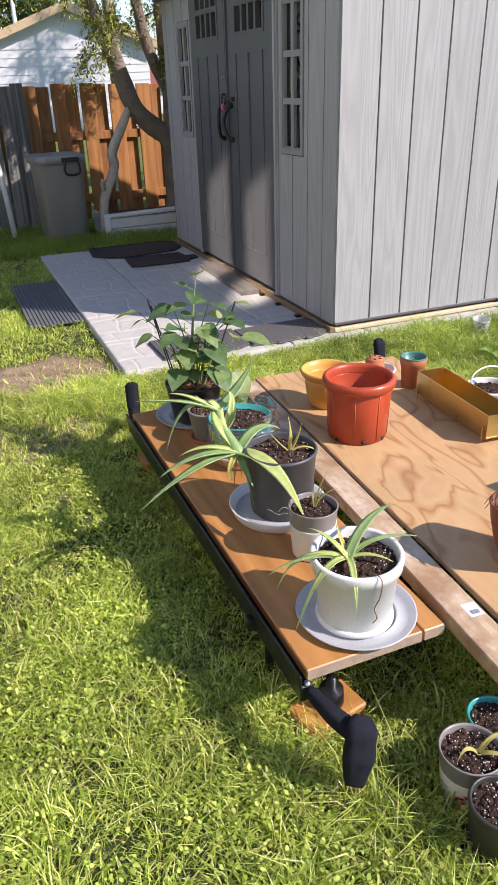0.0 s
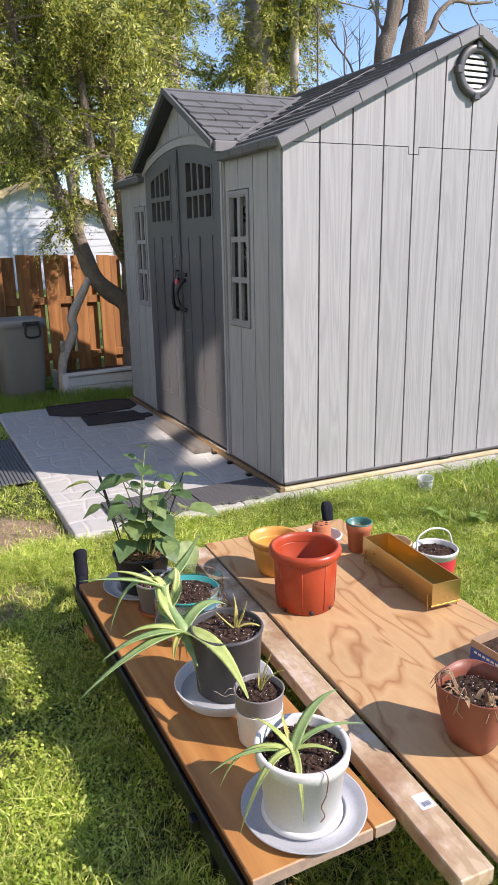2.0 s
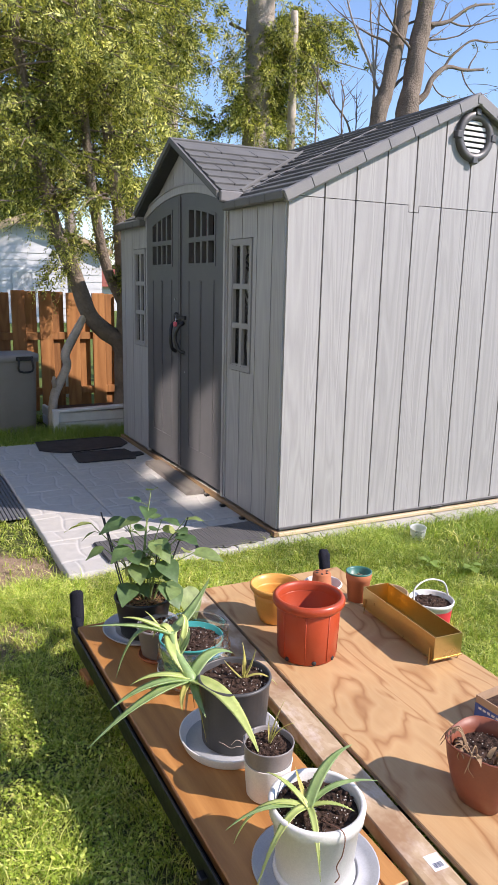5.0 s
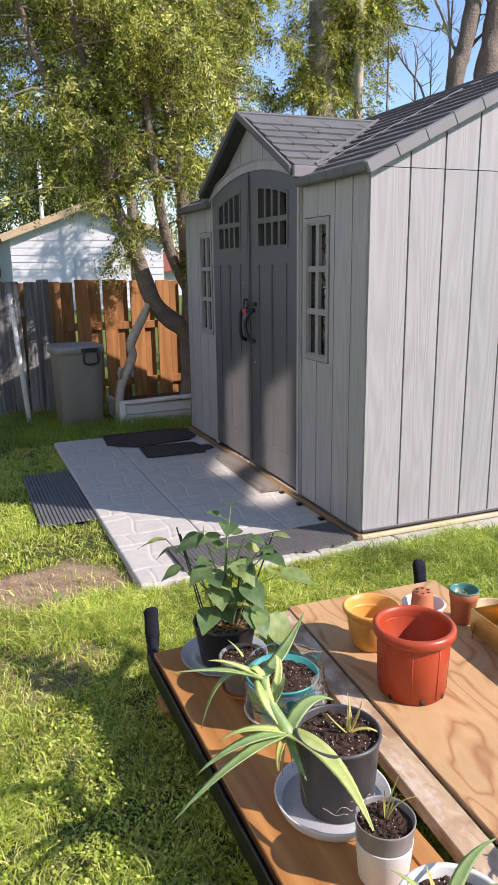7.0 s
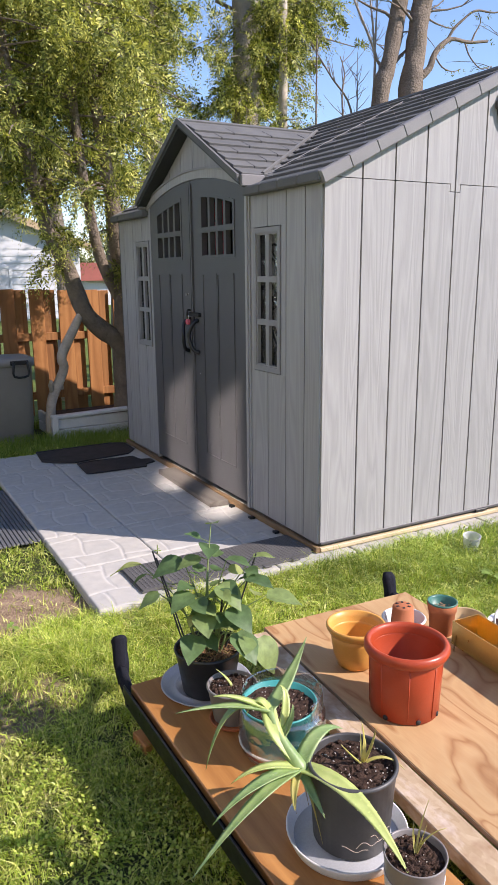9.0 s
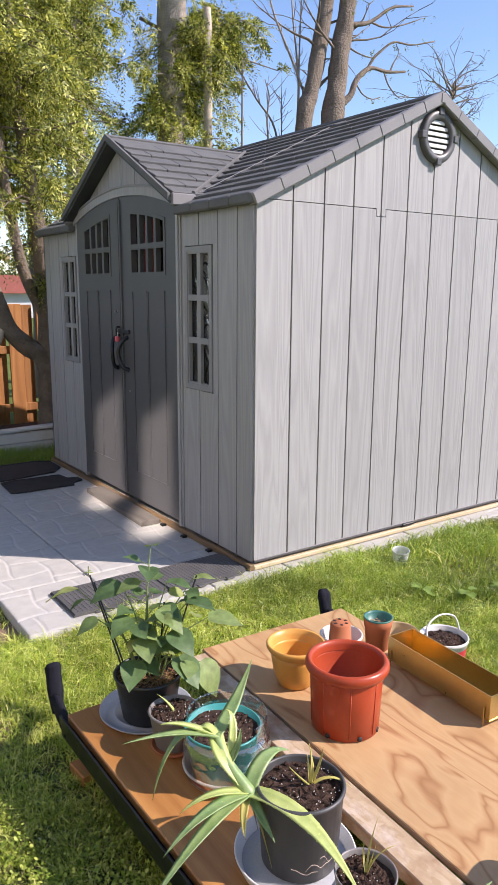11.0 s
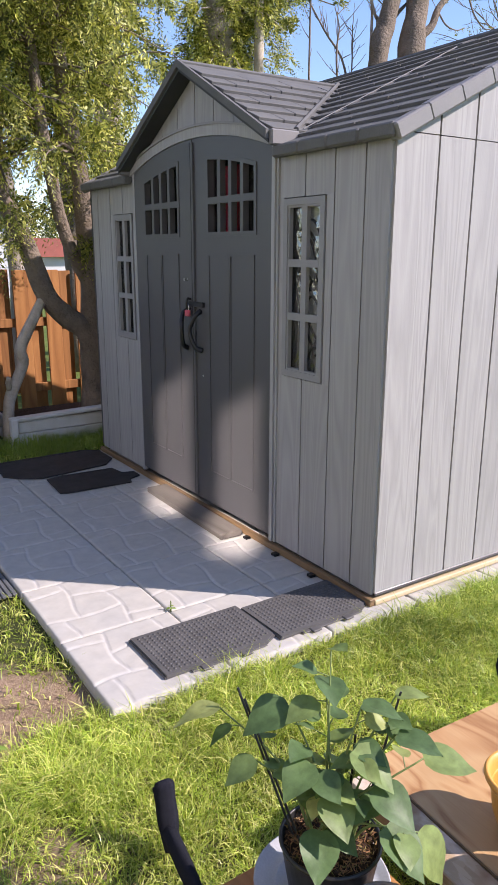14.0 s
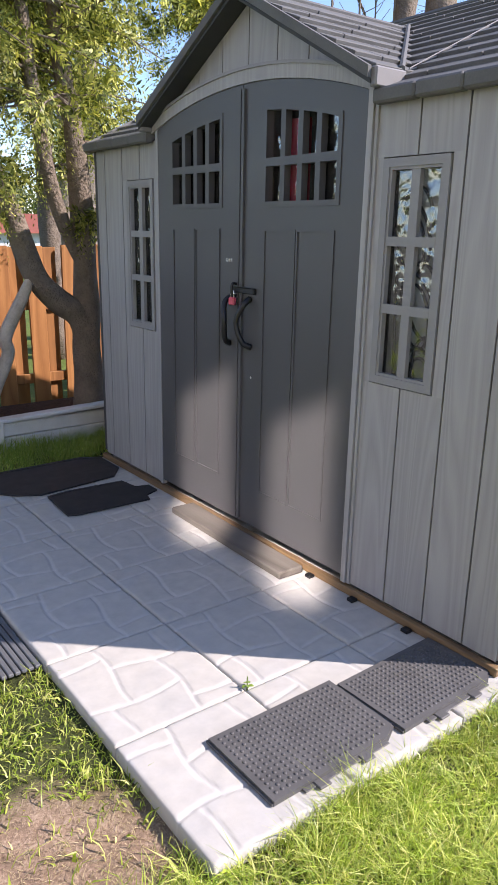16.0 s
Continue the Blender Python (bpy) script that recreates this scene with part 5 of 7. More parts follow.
for k, (u, d, z, size, droop) in enumerate(SHOOTS):
    head = ACROSS * u + BACK * d + Vector((0, 0, z))
    foot = Vector((head.x * 0.15 + rnd.uniform(-0.015, 0.015), head.y * 0.15 + rnd.uniform(-0.015, 0.015), 0.12))
    bow = (foot + head) / 2 + Vector((-head.x * 0.15, -head.y * 0.15, 0.03))
    line = bent([foot, bow, head], 6)
    part("stem", tube(line, spread([0.0036, 0.0016], len(line)), 6), STEM, bp, "", True)
    out = ACROSS * (u + 0.02) - BACK * (0.06 - d * 0.3)
    put_leaf(head, math.atan2(-out.x, out.y) + rnd.uniform(-0.25, 0.25), size, droop, rnd.uniform(-0.25, 0.25))
    for j in range(3):
        root = line[int(len(line) * (0.52 + 0.16 * j))]
        heading = rnd.uniform(0, 6.28)
        lead = Vector((-math.sin(heading), math.cos(heading), 0.5)) * rnd.uniform(0.012, 0.03)
        part("petiole", tube([root, root + lead * 0.6, root + lead], 0.0013, 5), STEM, bp)
        put_leaf(root + lead, heading, rnd.uniform(0.045, 0.085), rnd.uniform(-0.6, 0.6), rnd.uniform(-0.4, 0.4))
for u0, u1, d1, z1 in ((-0.07, -0.20, 0.12, 0.42), (-0.06, -0.185, 0.11, 0.40), (0.03, 0.05, 0.05, 0.36), (0.05, 0.15, 0.10, 0.43)):
    part("stake", tube([ACROSS * u0 + Vector((0, 0, 0.12)), ACROSS * u1 + BACK * d1 + Vector((0, 0, z1))], 0.0028, 6), BLACK_PLASTIC, bp, "thin black stake")

# red plastic pot with ribs and drain notches
rp = thing("red_pot", "large empty terracotta-red plastic pot with rolled rim", "plant pot", (1.290, 2.108, T1), 0, "plant pots")
part("body", lathe([(0, 0.0), (0.098, 0.0), (0.104, 0.004), (0.112, 0.190), (0.108, 0.198), (0.104, 0.190), (0.096, 0.01), (0, 0.01)], 56), RED_POT, rp, "", True)
part("rim", lathe([(0.106, 0.189), (0.113, 0.186), (0.123, 0.192), (0.129, 0.203), (0.129, 0.214), (0.124, 0.223), (0.117, 0.226), (0.110, 0.223), (0.107, 0.213), (0.104, 0.194)], 56), RED_POT, rp, "thick rolled rim", True)
for k in range(8):
    a = math.radians(45 * k + 12)
    part("rib", tube([(0.1040 * math.cos(a), 0.1040 * math.sin(a), 0.012), (0.1115 * math.cos(a), 0.1115 * math.sin(a), 0.186)], 0.0025, 6), RED_POT, rp, "", True)
for a in (-160, -105, -60, 20, 100):
    a = math.radians(a)
    part("drain_notch", lathe([(0, 0.003), (0.0075, 0.003), (0.0085, 0.0), (0.0085, -0.002)], 12), DARK_GAP, rp, "", True, Matrix.Translation((0.1035 * math.cos(a), 0.1035 * math.sin(a), 0.012)) @ Matrix.Rotation(a, 4, "Z") @ Matrix.Rotation(math.pi / 2, 4, "Y"))

yp = thing("yellow_pot", "empty yellow plastic pot with a rounded belly", "plant pot", (1.298, 2.385, T1), 0, "plant pots")
part("body", lathe([(0, 0), (0.052, 0), (0.060, 0.006), (0.076, 0.05), (0.084, 0.10), (0.084, 0.119), (0.080, 0.119), (0.079, 0.11), (0.070, 0.05), (0.052, 0.008), (0, 0.008)], 52), YELLOW_POT, yp, "", True)
part("rim", lathe([(0.083, 0.117), (0.086, 0.121), (0.095, 0.128), (0.101, 0.138), (0.102, 0.147), (0.098, 0.153), (0.092, 0.151), (0.086, 0.134), (0.080, 0.117)], 52), YELLOW_POT, yp, "turned-out rim", True)

wp2 = pot("white_pot", "white pot holding an upturned small terracotta pot", (1.545, 2.44, T1), 0.060, 0.076, 0.095, WHITE_POT, 0.004, 0.012)
up = thing("upturned_pot", "small upturned terracotta plastic pot with drain slots", "plant pot", (1.535, 2.435, T1 + 0.01), 0, "plant pots")
part("body", lathe([(0.050, 0.0), (0.050, 0.012), (0.046, 0.014), (0.037, 0.128), (0.033, 0.133), (0, 0.134)], 32), ORANGE_POT, up, "", True)
for k in range(6):
    a = math.radians(60 * k)
    part("drain_slot", boxed((0.018, -0.004, 0.1335), (0.028, 0.004, 0.1352), 0.0, Matrix.Rotation(a, 4, "Z")), DARK_GAP, up)
cup2 = pot("grey_cup", "small dark grey plastic cup", (1.466, 2.475, T1), 0.022, 0.028, 0.062, MID_GREY, 0.002, 0.006)

tg = pot("terracotta_pot", "terracotta pot with a green liner and dry leaves", (1.705, 2.420, T1), 0.042, 0.052, 0.125, ORANGE_POT, 0.003, 0.034)
part("liner", lathe([(0.050, 0.118), (0.054, 0.124), (0.055, 0.129), (0.051, 0.130), (0.047, 0.124), (0.040, 0.09), (0, 0.088)], 32), GREEN_LINER, tg, "green inner liner", True)
bm = bmesh.new()
rnd = random.Random(9)
for _ in range(60):
    a, q = rnd.uniform(0, 6.28), 0.036 * math.sqrt(rnd.random())
    p = Vector((q * math.cos(a), q * math.sin(a), 0.094 + rnd.uniform(0, 0.012)))
    d = Vector((rnd.uniform(-1, 1), rnd.uniform(-1, 1), rnd.uniform(-0.2, 0.4))) * 0.014
    s = Vector((-d.y, d.x, 0)).normalized() * 0.004
    bm.faces.new([bm.verts.new(p + e) for e in (-s, d * 0.5 - s * 0.6, d, d * 0.5 + s * 0.6, s)])
part("dry_leaves", bm, DRY, tg, "shrivelled brown leaves", False, None, "stuff")

# brass trough on wire legs
bx = thing("brass_trough", "long empty brass planter trough on thin legs", "planter", (1.652, 1.852, T1), -1.0)
bw, bl, z0, z1 = 0.118, 0.462, 0.022, 0.108
part("trough", plate(rect(0, 0, bw, bl), [rect(0.003, 0.003, bw - 0.003, bl - 0.003)], z0, z1, Matrix.Identity(4)), BRASS, bx)
part("trough_floor", boxed((0.003, 0.003, z0), (bw - 0.003, bl - 0.003, z0 + 0.003)), BRASS, bx)
part("edge_bead", plate(rect(-0.0025, -0.0025, bw + 0.0025, bl + 0.0025), [rect(0.0, 0.0, bw, bl)], z0, z0 + 0.004, Matrix.Identity(4)), BRASS, bx)
for x in (-0.004, bw + 0.004):
    for y in (0.02, bl - 0.02):
        part("leg", tube([(x, y, 0.0), (x, y, 0.062)], 0.0022, 8), BRASS, bx)

# squarish brown pot with a withered plant
br = thing("brown_pot", "squarish brown plastic pot with a withered plant", "plant pot", (1.345, 1.262, T1), 20, "plant pots")


def squarish(rings, n=48, power=3.2):
    bm = bmesh.new()
    loops = []
    for r, z in rings:
        loop = []
        for i in range(n):
            a = 2 * math.pi * i / n
            c, s = math.cos(a), math.sin(a)
            k = (abs(c) ** power + abs(s) ** power) ** (-1 / power) if r > 0.03 else 1
            loop.append(bm.verts.new((r * k * c, r * k * s, z)))
        loops.append(loop)
    for a, b in zip(loops, loops[1:]):
        for i in range(n):
            bm.faces.new((a[i], a[(i + 1) % n], b[(i + 1) % n], b[i]))
    bm.faces.new(loops[0][::-1])
    bm.faces.new(loops[-1])
    return bm


part("body", squarish([(0.045, 0.0), (0.055, 0.004), (0.075, 0.06), (0.088, 0.12), (0.094, 0.168), (0.096, 0.172), (0.092, 0.173), (0.086, 0.14), (0.070, 0.06), (0.045, 0.008)]), BROWN_POT, br, "", True)
soil_in(br, 0.084, 0.135, 60, 8)
rnd = random.Random(21)
for k in range(14):
    a = rnd.uniform(1.8, 4.6)
    b = Vector((0.05 * math.cos(a), 0.05 * math.sin(a), 0.14))
    e = Vector((0.10 * math.cos(a), 0.10 * math.sin(a), 0.165 + rnd.uniform(-0.03, 0.02)))
    pts = bent([b, (b + e) / 2 + Vector((0, 0, rnd.uniform(0.02, 0.05))), e, e + Vector((rnd.uniform(-0.02, 0.02), rnd.uniform(-0.02, 0.02), -0.03))], 4)
    part("dry_stalk", tube(pts, spread([0.002, 0.001], len(pts)), 5), DRY, br)
for k in range(12):
    a = rnd.uniform(2.0, 4.4)
    p = Vector((0.088 * math.cos(a), 0.088 * math.sin(a), 0.165 + rnd.uniform(-0.01, 0.02)))
    q = p + Vector((rnd.uniform(-0.03, 0.03), rnd.uniform(-0.03, 0.03), rnd.uniform(-0.02, 0.02)))
    part("dry_leaf", leaf_blade(p, (p + q) / 2 + Vector((0, 0, 0.012)), q, 0.016, 0.0015, 6), DRY, br)

ct = thing("carton", "open blue-printed cardboard carton with soil inside", "carton", (1.585, 1.430, T1), 8)
part("carton_wall", plate(rect(0, 0, 0.19, 0.12), [rect(0.003, 0.003, 0.187, 0.117)], 0.0, 0.085, Matrix.Identity(4)), CARD, ct)
part("print_panel", boxed((-0.0012, 0.0, 0.004), (0.0, 0.12, 0.06)), BLUE_INK, ct, "blue printed side")
part("print_panel", boxed((0.0, -0.0012, 0.004), (0.19, 0.0, 0.06)), BLUE_INK, ct, "blue printed side")
for k in range(6):
    part("print_bar", boxed((-0.0018, 0.015 + k * 0.016, 0.045), (-0.0012, 0.026 + k * 0.016, 0.052)), WHITE_POT, ct)
soil_c = part("soil", boxed((0.004, 0.004, 0.002), (0.186, 0.116, 0.06), 0.004), SOIL, ct)

# pots on the lawn
fp = thing("printed_pot", "grey-rimmed white pot with a red leaf print", "plant pot", (0.925, 0.878, G), 0, "pots on the lawn")
part("body", lathe([(0, 0), (0.048, 0), (0.052, 0.004), (0.061, 0.082), (0.061, 0.084), (0.058, 0.084), (0.048, 0.008), (0, 0.008)], 40), WHITE_POT, fp, "white lower half", True)
part("collar", lathe([(0.0605, 0.080), (0.066, 0.130), (0.068, 0.134), (0.065, 0.136), (0.062, 0.130), (0.056, 0.080)], 40), MID_GREY, fp, "grey rim", True)
soil_in(fp, 0.060, 0.118, 80, 12)
for k, (du, dz, rot) in enumerate(((0.0, 0.045, 20), (0.010, 0.052, -25), (-0.010, 0.040, 60), (0.004, 0.032, 110))):
    a = math.radians(-135) + du / 0.056
    bm = bmesh.new()
    pts = [(-0.011, 0, 0), (0, 0.004, 0), (0.011, 0, 0), (0, -0.004, 0)]
    bm.faces.new([bm.verts.new(Matrix.Rotation(math.radians(rot), 3, "Z") @ Vector(p)) for p in pts])
    bmesh.ops.solidify(bm, geom=list(bm.faces), thickness=0.0006)
    part("leaf_print", bm, RED_INK, fp, "", False, Matrix.Translation((0.0588 * math.cos(a), 0.0588 * math.sin(a), dz)) @ Matrix.Rotation(a, 4, "Z") @ Matrix.Rotation(math.pi / 2, 4, "Y") @ Matrix.Rotation(math.pi / 2, 4, "Z"))
for mid, tip in (((0.03, 0.01, 0.05), (0.085, 0.0, 0.03)), ((-0.03, 0.01, 0.045), (-0.055, -0.005, 0.004)), ((0.02, -0.03, 0.04), (0.06, -0.06, 0.012))):
    o = Vector((0.012, -0.01, 0.122))
    part("shoot", leaf_blade(o, o + Vector(mid), o + Vector(tip), 0.014, 0.004, 9), ALOE_OLD, fp, "", True)
lt = pot("teal_pot", "small teal pot of soil on the lawn", (1.030, 0.940, G), 0.045, 0.058, 0.125, TEAL, 0.003, 0.01, "pots on the lawn")
soil_in(lt, 0.053, 0.108, 30, 13)
lb = pot("black_pot", "dark plastic pot of soil on the lawn", (0.905, 0.752, G), 0.050, 0.060, 0.135, plain("dull_black_plastic", (0.035, 0.033, 0.032), 0.5), 0.003, 0.01, "pots on the lawn")
soil_in(lb, 0.056, 0.118, 60, 14)
o = Vector((0.03, 0.0, 0.122))
part("dry_stalk", tube(bent([o, o + Vector((0.01, 0.01, 0.03)), o + Vector((0.03, 0.0, 0.02)), o + Vector((0.035, -0.02, 0.0))], 4), 0.0025, 6), ROOT, lb, "", True)

SETTING[0] = Matrix.Identity(4)
cup = thing("plastic_cup", "clear plastic cup upturned on the grass", "cup", (2.755, 3.31, G), 0)
CLOUDY = plain("cloudy_plastic", (0.75, 0.78, 0.78), 0.3)
CLOUDY.node_tree.nodes["Principled BSDF"].inputs["Transmission Weight"].default_value = 0.6
part("body", lathe([(0.034, 0.0), (0.037, 0.006), (0.047, 0.125), (0.050, 0.131), (0.047, 0.132), (0.043, 0.12), (0.032, 0.002)], 28), CLOUDY, cup, "", True, pose(0, 0, 0.0, 8, -6, 0))
bk = thing("white_bucket", "white plastic bucket with a red label and wire handle", "bucket", (2.125, 2.46, G), 0)
part("body", lathe([(0, 0), (0.082, 0), (0.086, 0.004), (0.098, 0.118), (0.103, 0.120), (0.104, 0.132), (0.100, 0.136), (0.096, 0.13), (0.082, 0.01), (0, 0.01)], 40), WHITE_POT, bk, "", True)
part("label", lathe([(0.0885, 0.02), (0.0965, 0.10)], 40), RED_INK, bk, "red printed label", True)
soil_in(bk, 0.092, 0.11, 20, 15)
pts = bent([(-0.103, 0, 0.125), (-0.085, 0.02, 0.19), (0, 0.03, 0.215), (0.085, 0.02, 0.19), (0.103, 0, 0.125)], 6)
part("handle", tube(pts, 0.004, 8), WHITE_POT, bk, "", True)
tn = pot("tan_pot", "tan plastic pot standing empty on the grass", (1.97, 2.58, G), 0.065, 0.088, 0.15, plain("tan_plastic", (0.5, 0.36, 0.2), 0.5), 0.004, 0.012, "pots on the lawn")

# ---- mats on and beside the patio ----
def ramp_mat(loc, w, d, rz):
    m = thing("rubber_ramp", "grey studded rubber ramp tile with clip edge", "ramp", loc, rz, "ramp tiles")
    c = 0.05
    part("tile", plate([(0, 0), (w - c, 0), (w, c * 0.6), (w, d), (0, d)], [], 0.0, 0.016, Matrix.Identity(4)), RUBBER_GREY, m)
    part("tile_skirt", plate([(-0.006, 0.002), (w - c, -0.004), (w + 0.005, c * 0.5), (w + 0.005, d + 0.004), (-0.006, d + 0.004)], [], 0.0, 0.009, Matrix.Identity(4)), RUBBER_GREY, m)
    for x in (0.14, 0.32):
        part("clip", boxed((x, -0.035, 0.001), (x + 0.045, 0.0, 0.010), 0.003), RUBBER_GREY, m)
    part("clip_edge", boxed((0.10, -0.018, 0.001), (w - 0.06, 0.0, 0.006), 0.002), RUBBER_GREY, m)
    stud = mesh_of(lathe([(0.0062, 0), (0.0055, 0.0022), (0.003, 0.0032), (0, 0.0034)], 8), RUBBER_GREY, True, "stud")
    nx, ny = 21, 14
    for i in range(nx):
        for j in range(ny):
            x, y = 0.026 + i * (w - 0.05) / (nx - 1), 0.024 + j * (d - 0.048) / (ny - 1)
            if x > w - c and y < c * 0.7:
                continue
            piece("stud", stud, m, pose(x, y, 0.016))
    return m


ramp_mat((0.955, 3.672, 0.003), 0.505, 0.315, 0.5)
ramp_mat((1.475, 3.665, 0.003), 0.49, 0.295, 1.5)


def rag_mat(loc, outline, rz, label):
    m = thing("rubber_mat", label, "mat", loc, rz, "black mats")
    part("sheet", plate(outline, [], 0.0, 0.007, Matrix.Identity(4)), RUBBER, m)
    part("raised_rim", plate(outline, [[(0.5 * 0.04 + u * 0.96, 0.02 * 0.3 + v * 0.94) for u, v in outline]], 0.007, 0.010, Matrix.Identity(4)), RUBBER, m)
    return m


rag_mat((1.12, 6.30, 0.003), [(0.0, 0.17), (0.10, 0.07), (0.22, 0.0), (0.72, 0.07), (0.82, 0.20), (0.82, 0.47), (0.70, 0.54), (0.03, 0.52)], 0, "black rubber car mat curling at its edge")
rag_mat((1.335, 5.90, 0.003), [(0.0, 0.02), (0.05, 0.0), (0.49, -0.01), (0.51, 0.06), (0.60, 0.10), (0.60, 0.20), (0.52, 0.22), (0.50, 0.36), (0.14, 0.375), (0.02, 0.35)], 0, "black rubber car mat with cut corners")
sm = thing("slatted_mat", "dark grey slatted floor mat lying on the grass", "mat", (0.362, 4.70, G + 0.012), 0.3)
slat = mesh_of(boxed((0, 0, 0), (0.020, 1.17, 0.014), 0.003), SLAT_GREY, False, "slat")
for k in range(14):
    piece("slat", slat, sm, pose(0.003 + k * 0.0245, 0, 0.006))
for y in (0.08, 0.45, 0.82, 1.09):
    part("batten", boxed((0, y, -0.012), (0.345, y + 0.03, 0.007), 0.002), SLAT_GREY, sm)
st = thing("step_plank", "weathered grey plank step at the shed doors", "plank", (1.805, 4.69, 0.002), -1.2)
part("plank", boxed((0, 0, 0), (0.140, 0.96, 0.036), 0.006), GREY_PLANK, st)

# ---- far corner: bin, raised bed, leaning branch ----
bn = thing("storage_bin", "tall grey plastic bin with a flat lid", "bin", (1.085, 7.63, G), 4)
part("body", squarish([(0.185, 0.0), (0.198, 0.01), (0.222, 0.74), (0.225, 0.745), (0.215, 0.75), (0.19, 0.02)], 40, 7.0), BIN_GREY, bn, "", True)
part("lid", squarish([(0.225, 0.735), (0.243, 0.738), (0.246, 0.80), (0.238, 0.812), (0.19, 0.816), (0.05, 0.818)], 40, 7.0), BIN_GREY, bn, "flat grey lid", True)
pts = bent([(0.02, -0.248, 0.78), (0.02, -0.29, 0.76), (0.02, -0.29, 0.655), (0.145, -0.29, 0.655), (0.145, -0.29, 0.76), (0.145, -0.248, 0.78)], 3)
part("latch", tube(pts, 0.011, 8), BLACK_PLASTIC, bn, "black lid latch", True)
part("latch_plate", boxed((0.0, -0.262, 0.755), (0.165, -0.240, 0.795), 0.004), BLACK_PLASTIC, bn)

bed = thing("raised_bed", "white-painted timber raised bed with peeling boards", "raised bed", (1.475, 7.42, G), 1.5)
for k, z in enumerate((0.0, 0.105)):
    part("bed_board", boxed((0, 0, z), (1.75, 0.04, z + 0.10), 0.008), WHITE_PAINT, bed)
    part("bed_board", boxed((0, 0.045, z), (0.04, 0.62, z + 0.10), 0.008), WHITE_PAINT, bed)
part("bed_cap", boxed((-0.02, -0.025, 0.207), (1.77, 0.07, 0.24), 0.008, pose(0, 0, 0, 0, -1.2, 0)), WHITE_PAINT, bed)
part("bed_post", boxed((-0.03, -0.03, 0.0), (0.03, 0.03, 0.235), 0.006), WHITE_PAINT, bed)
part("bed_soil", boxed((0.04, 0.04, 0.0), (1.74, 0.62, 0.18)), SOIL, bed)

lg = thing("leaning_branch", "bare bleached branch leaning against the tree", "branch", (1.475, 7.60, G))
pts = bent([(0.0, -0.02, 0.02), (0.01, -0.03, 0.28), (0.05, 0.0, 0.42), (0.17, 0.0, 0.66), (0.16, 0.0, 0.80), (0.30, 0.0, 1.06), (0.40, 0.0, 1.24)], 5)
part("limb", tube(pts, spread([0.052, 0.046, 0.05, 0.044, 0.045, 0.042, 0.03], len(pts)), 10, None, 0.25), DEAD_LOG, lg, "", True)
part("stub", tube([(0.05, 0.0, 0.40), (0.02, -0.03, 0.52), (0.025, -0.05, 0.56)], [0.03, 0.022, 0.018], 8, None, 0.2), DEAD_LOG, lg, "", True)

RED_CLOTH = plain("red_cloth", (0.62, 0.03, 0.06), 0.8)
# things behind the shed's panes; the pale sheets are added to brighten the windows
inside = [("brightening_board", "pale sheet added inside the shed to brighten a window", (2.085, 4.10, Z0 + 0.02), (0.012, 0.30, 1.74), WHITE_PAINT), ("red_jacket_rack", "red cloth hanging inside the shed", (2.055, 4.90, Z0 + 0.02), (0.03, 0.14, 1.90), RED_CLOTH), ("brightening_board", "pale sheet added inside the shed to brighten a window", (2.085, 6.08, Z0 + 0.02), (0.012, 0.14, 1.74), WHITE_PAINT)]
for nm, lab, loc, sz, mt in inside:
    t_ = thing(nm, lab, "board" if "board" in nm else "cloth", loc, 1)
    part("sheet", boxed((0, 0, 0), sz, 0.004), mt, t_)
# black coils added for the dark curls in the near window's panes
for k in range(3):
    hose = thing("window_coil", "black coil behind the shed window, for the dark curls in its panes", "hose", (2.062, 4.19 + 0.05 * k, Z0 + 0.02), 0, "hoses")
    pts = [(0.006 * math.sin(i * 0.9), 0.075 * math.cos(i * 0.62) + 0.02 * math.sin(i * 0.21), 0.85 + 0.27 * k + 0.13 * math.sin(i * 0.62 + 0.4) + 0.004 * i) for i in range(26)]
    part("coil", tube(bent([(0, 0.0, 0.0), (0.004, 0.03, 0.4), *pts], 3), 0.0065, 6), BLACK_PLASTIC, hose, "", True)
batten = thing("white_batten", "white batten standing inside the shed door", "batten", (2.07, 4.68, Z0 + 0.02), 0)
part("batten", boxed((-0.015, -0.012, 0), (0.015, 0.012, 1.72), 0.003), WHITE_PAINT, batten)

# ---- trees ----
def flat_mesh(name, polys, material):
    """A mesh of loose polygons from an array (count, corners, 3)."""
    polys = np.asarray(polys, dtype=np.float32)
    n, k, _ = polys.shape
    me = bpy.data.meshes.new(name)
    me.vertices.add(n * k)
    me.vertices.foreach_set("co", polys.reshape(-1))
    me.loops.add(n * k)
    me.loops.foreach_set("vertex_index", np.arange(n * k, dtype=np.int32))
    me.polygons.add(n)
    me.polygons.foreach_set("loop_start", np.arange(0, n * k, k, dtype=np.int32))
    me.polygons.foreach_set("loop_total", np.full(n, k, dtype=np.int32))
    me.materials.append(material)
    me.update(calc_edges=True)
    return me


def unit(v):
    return v / np.maximum(np.linalg.norm(v, axis=-1, keepdims=True), 1e-9)


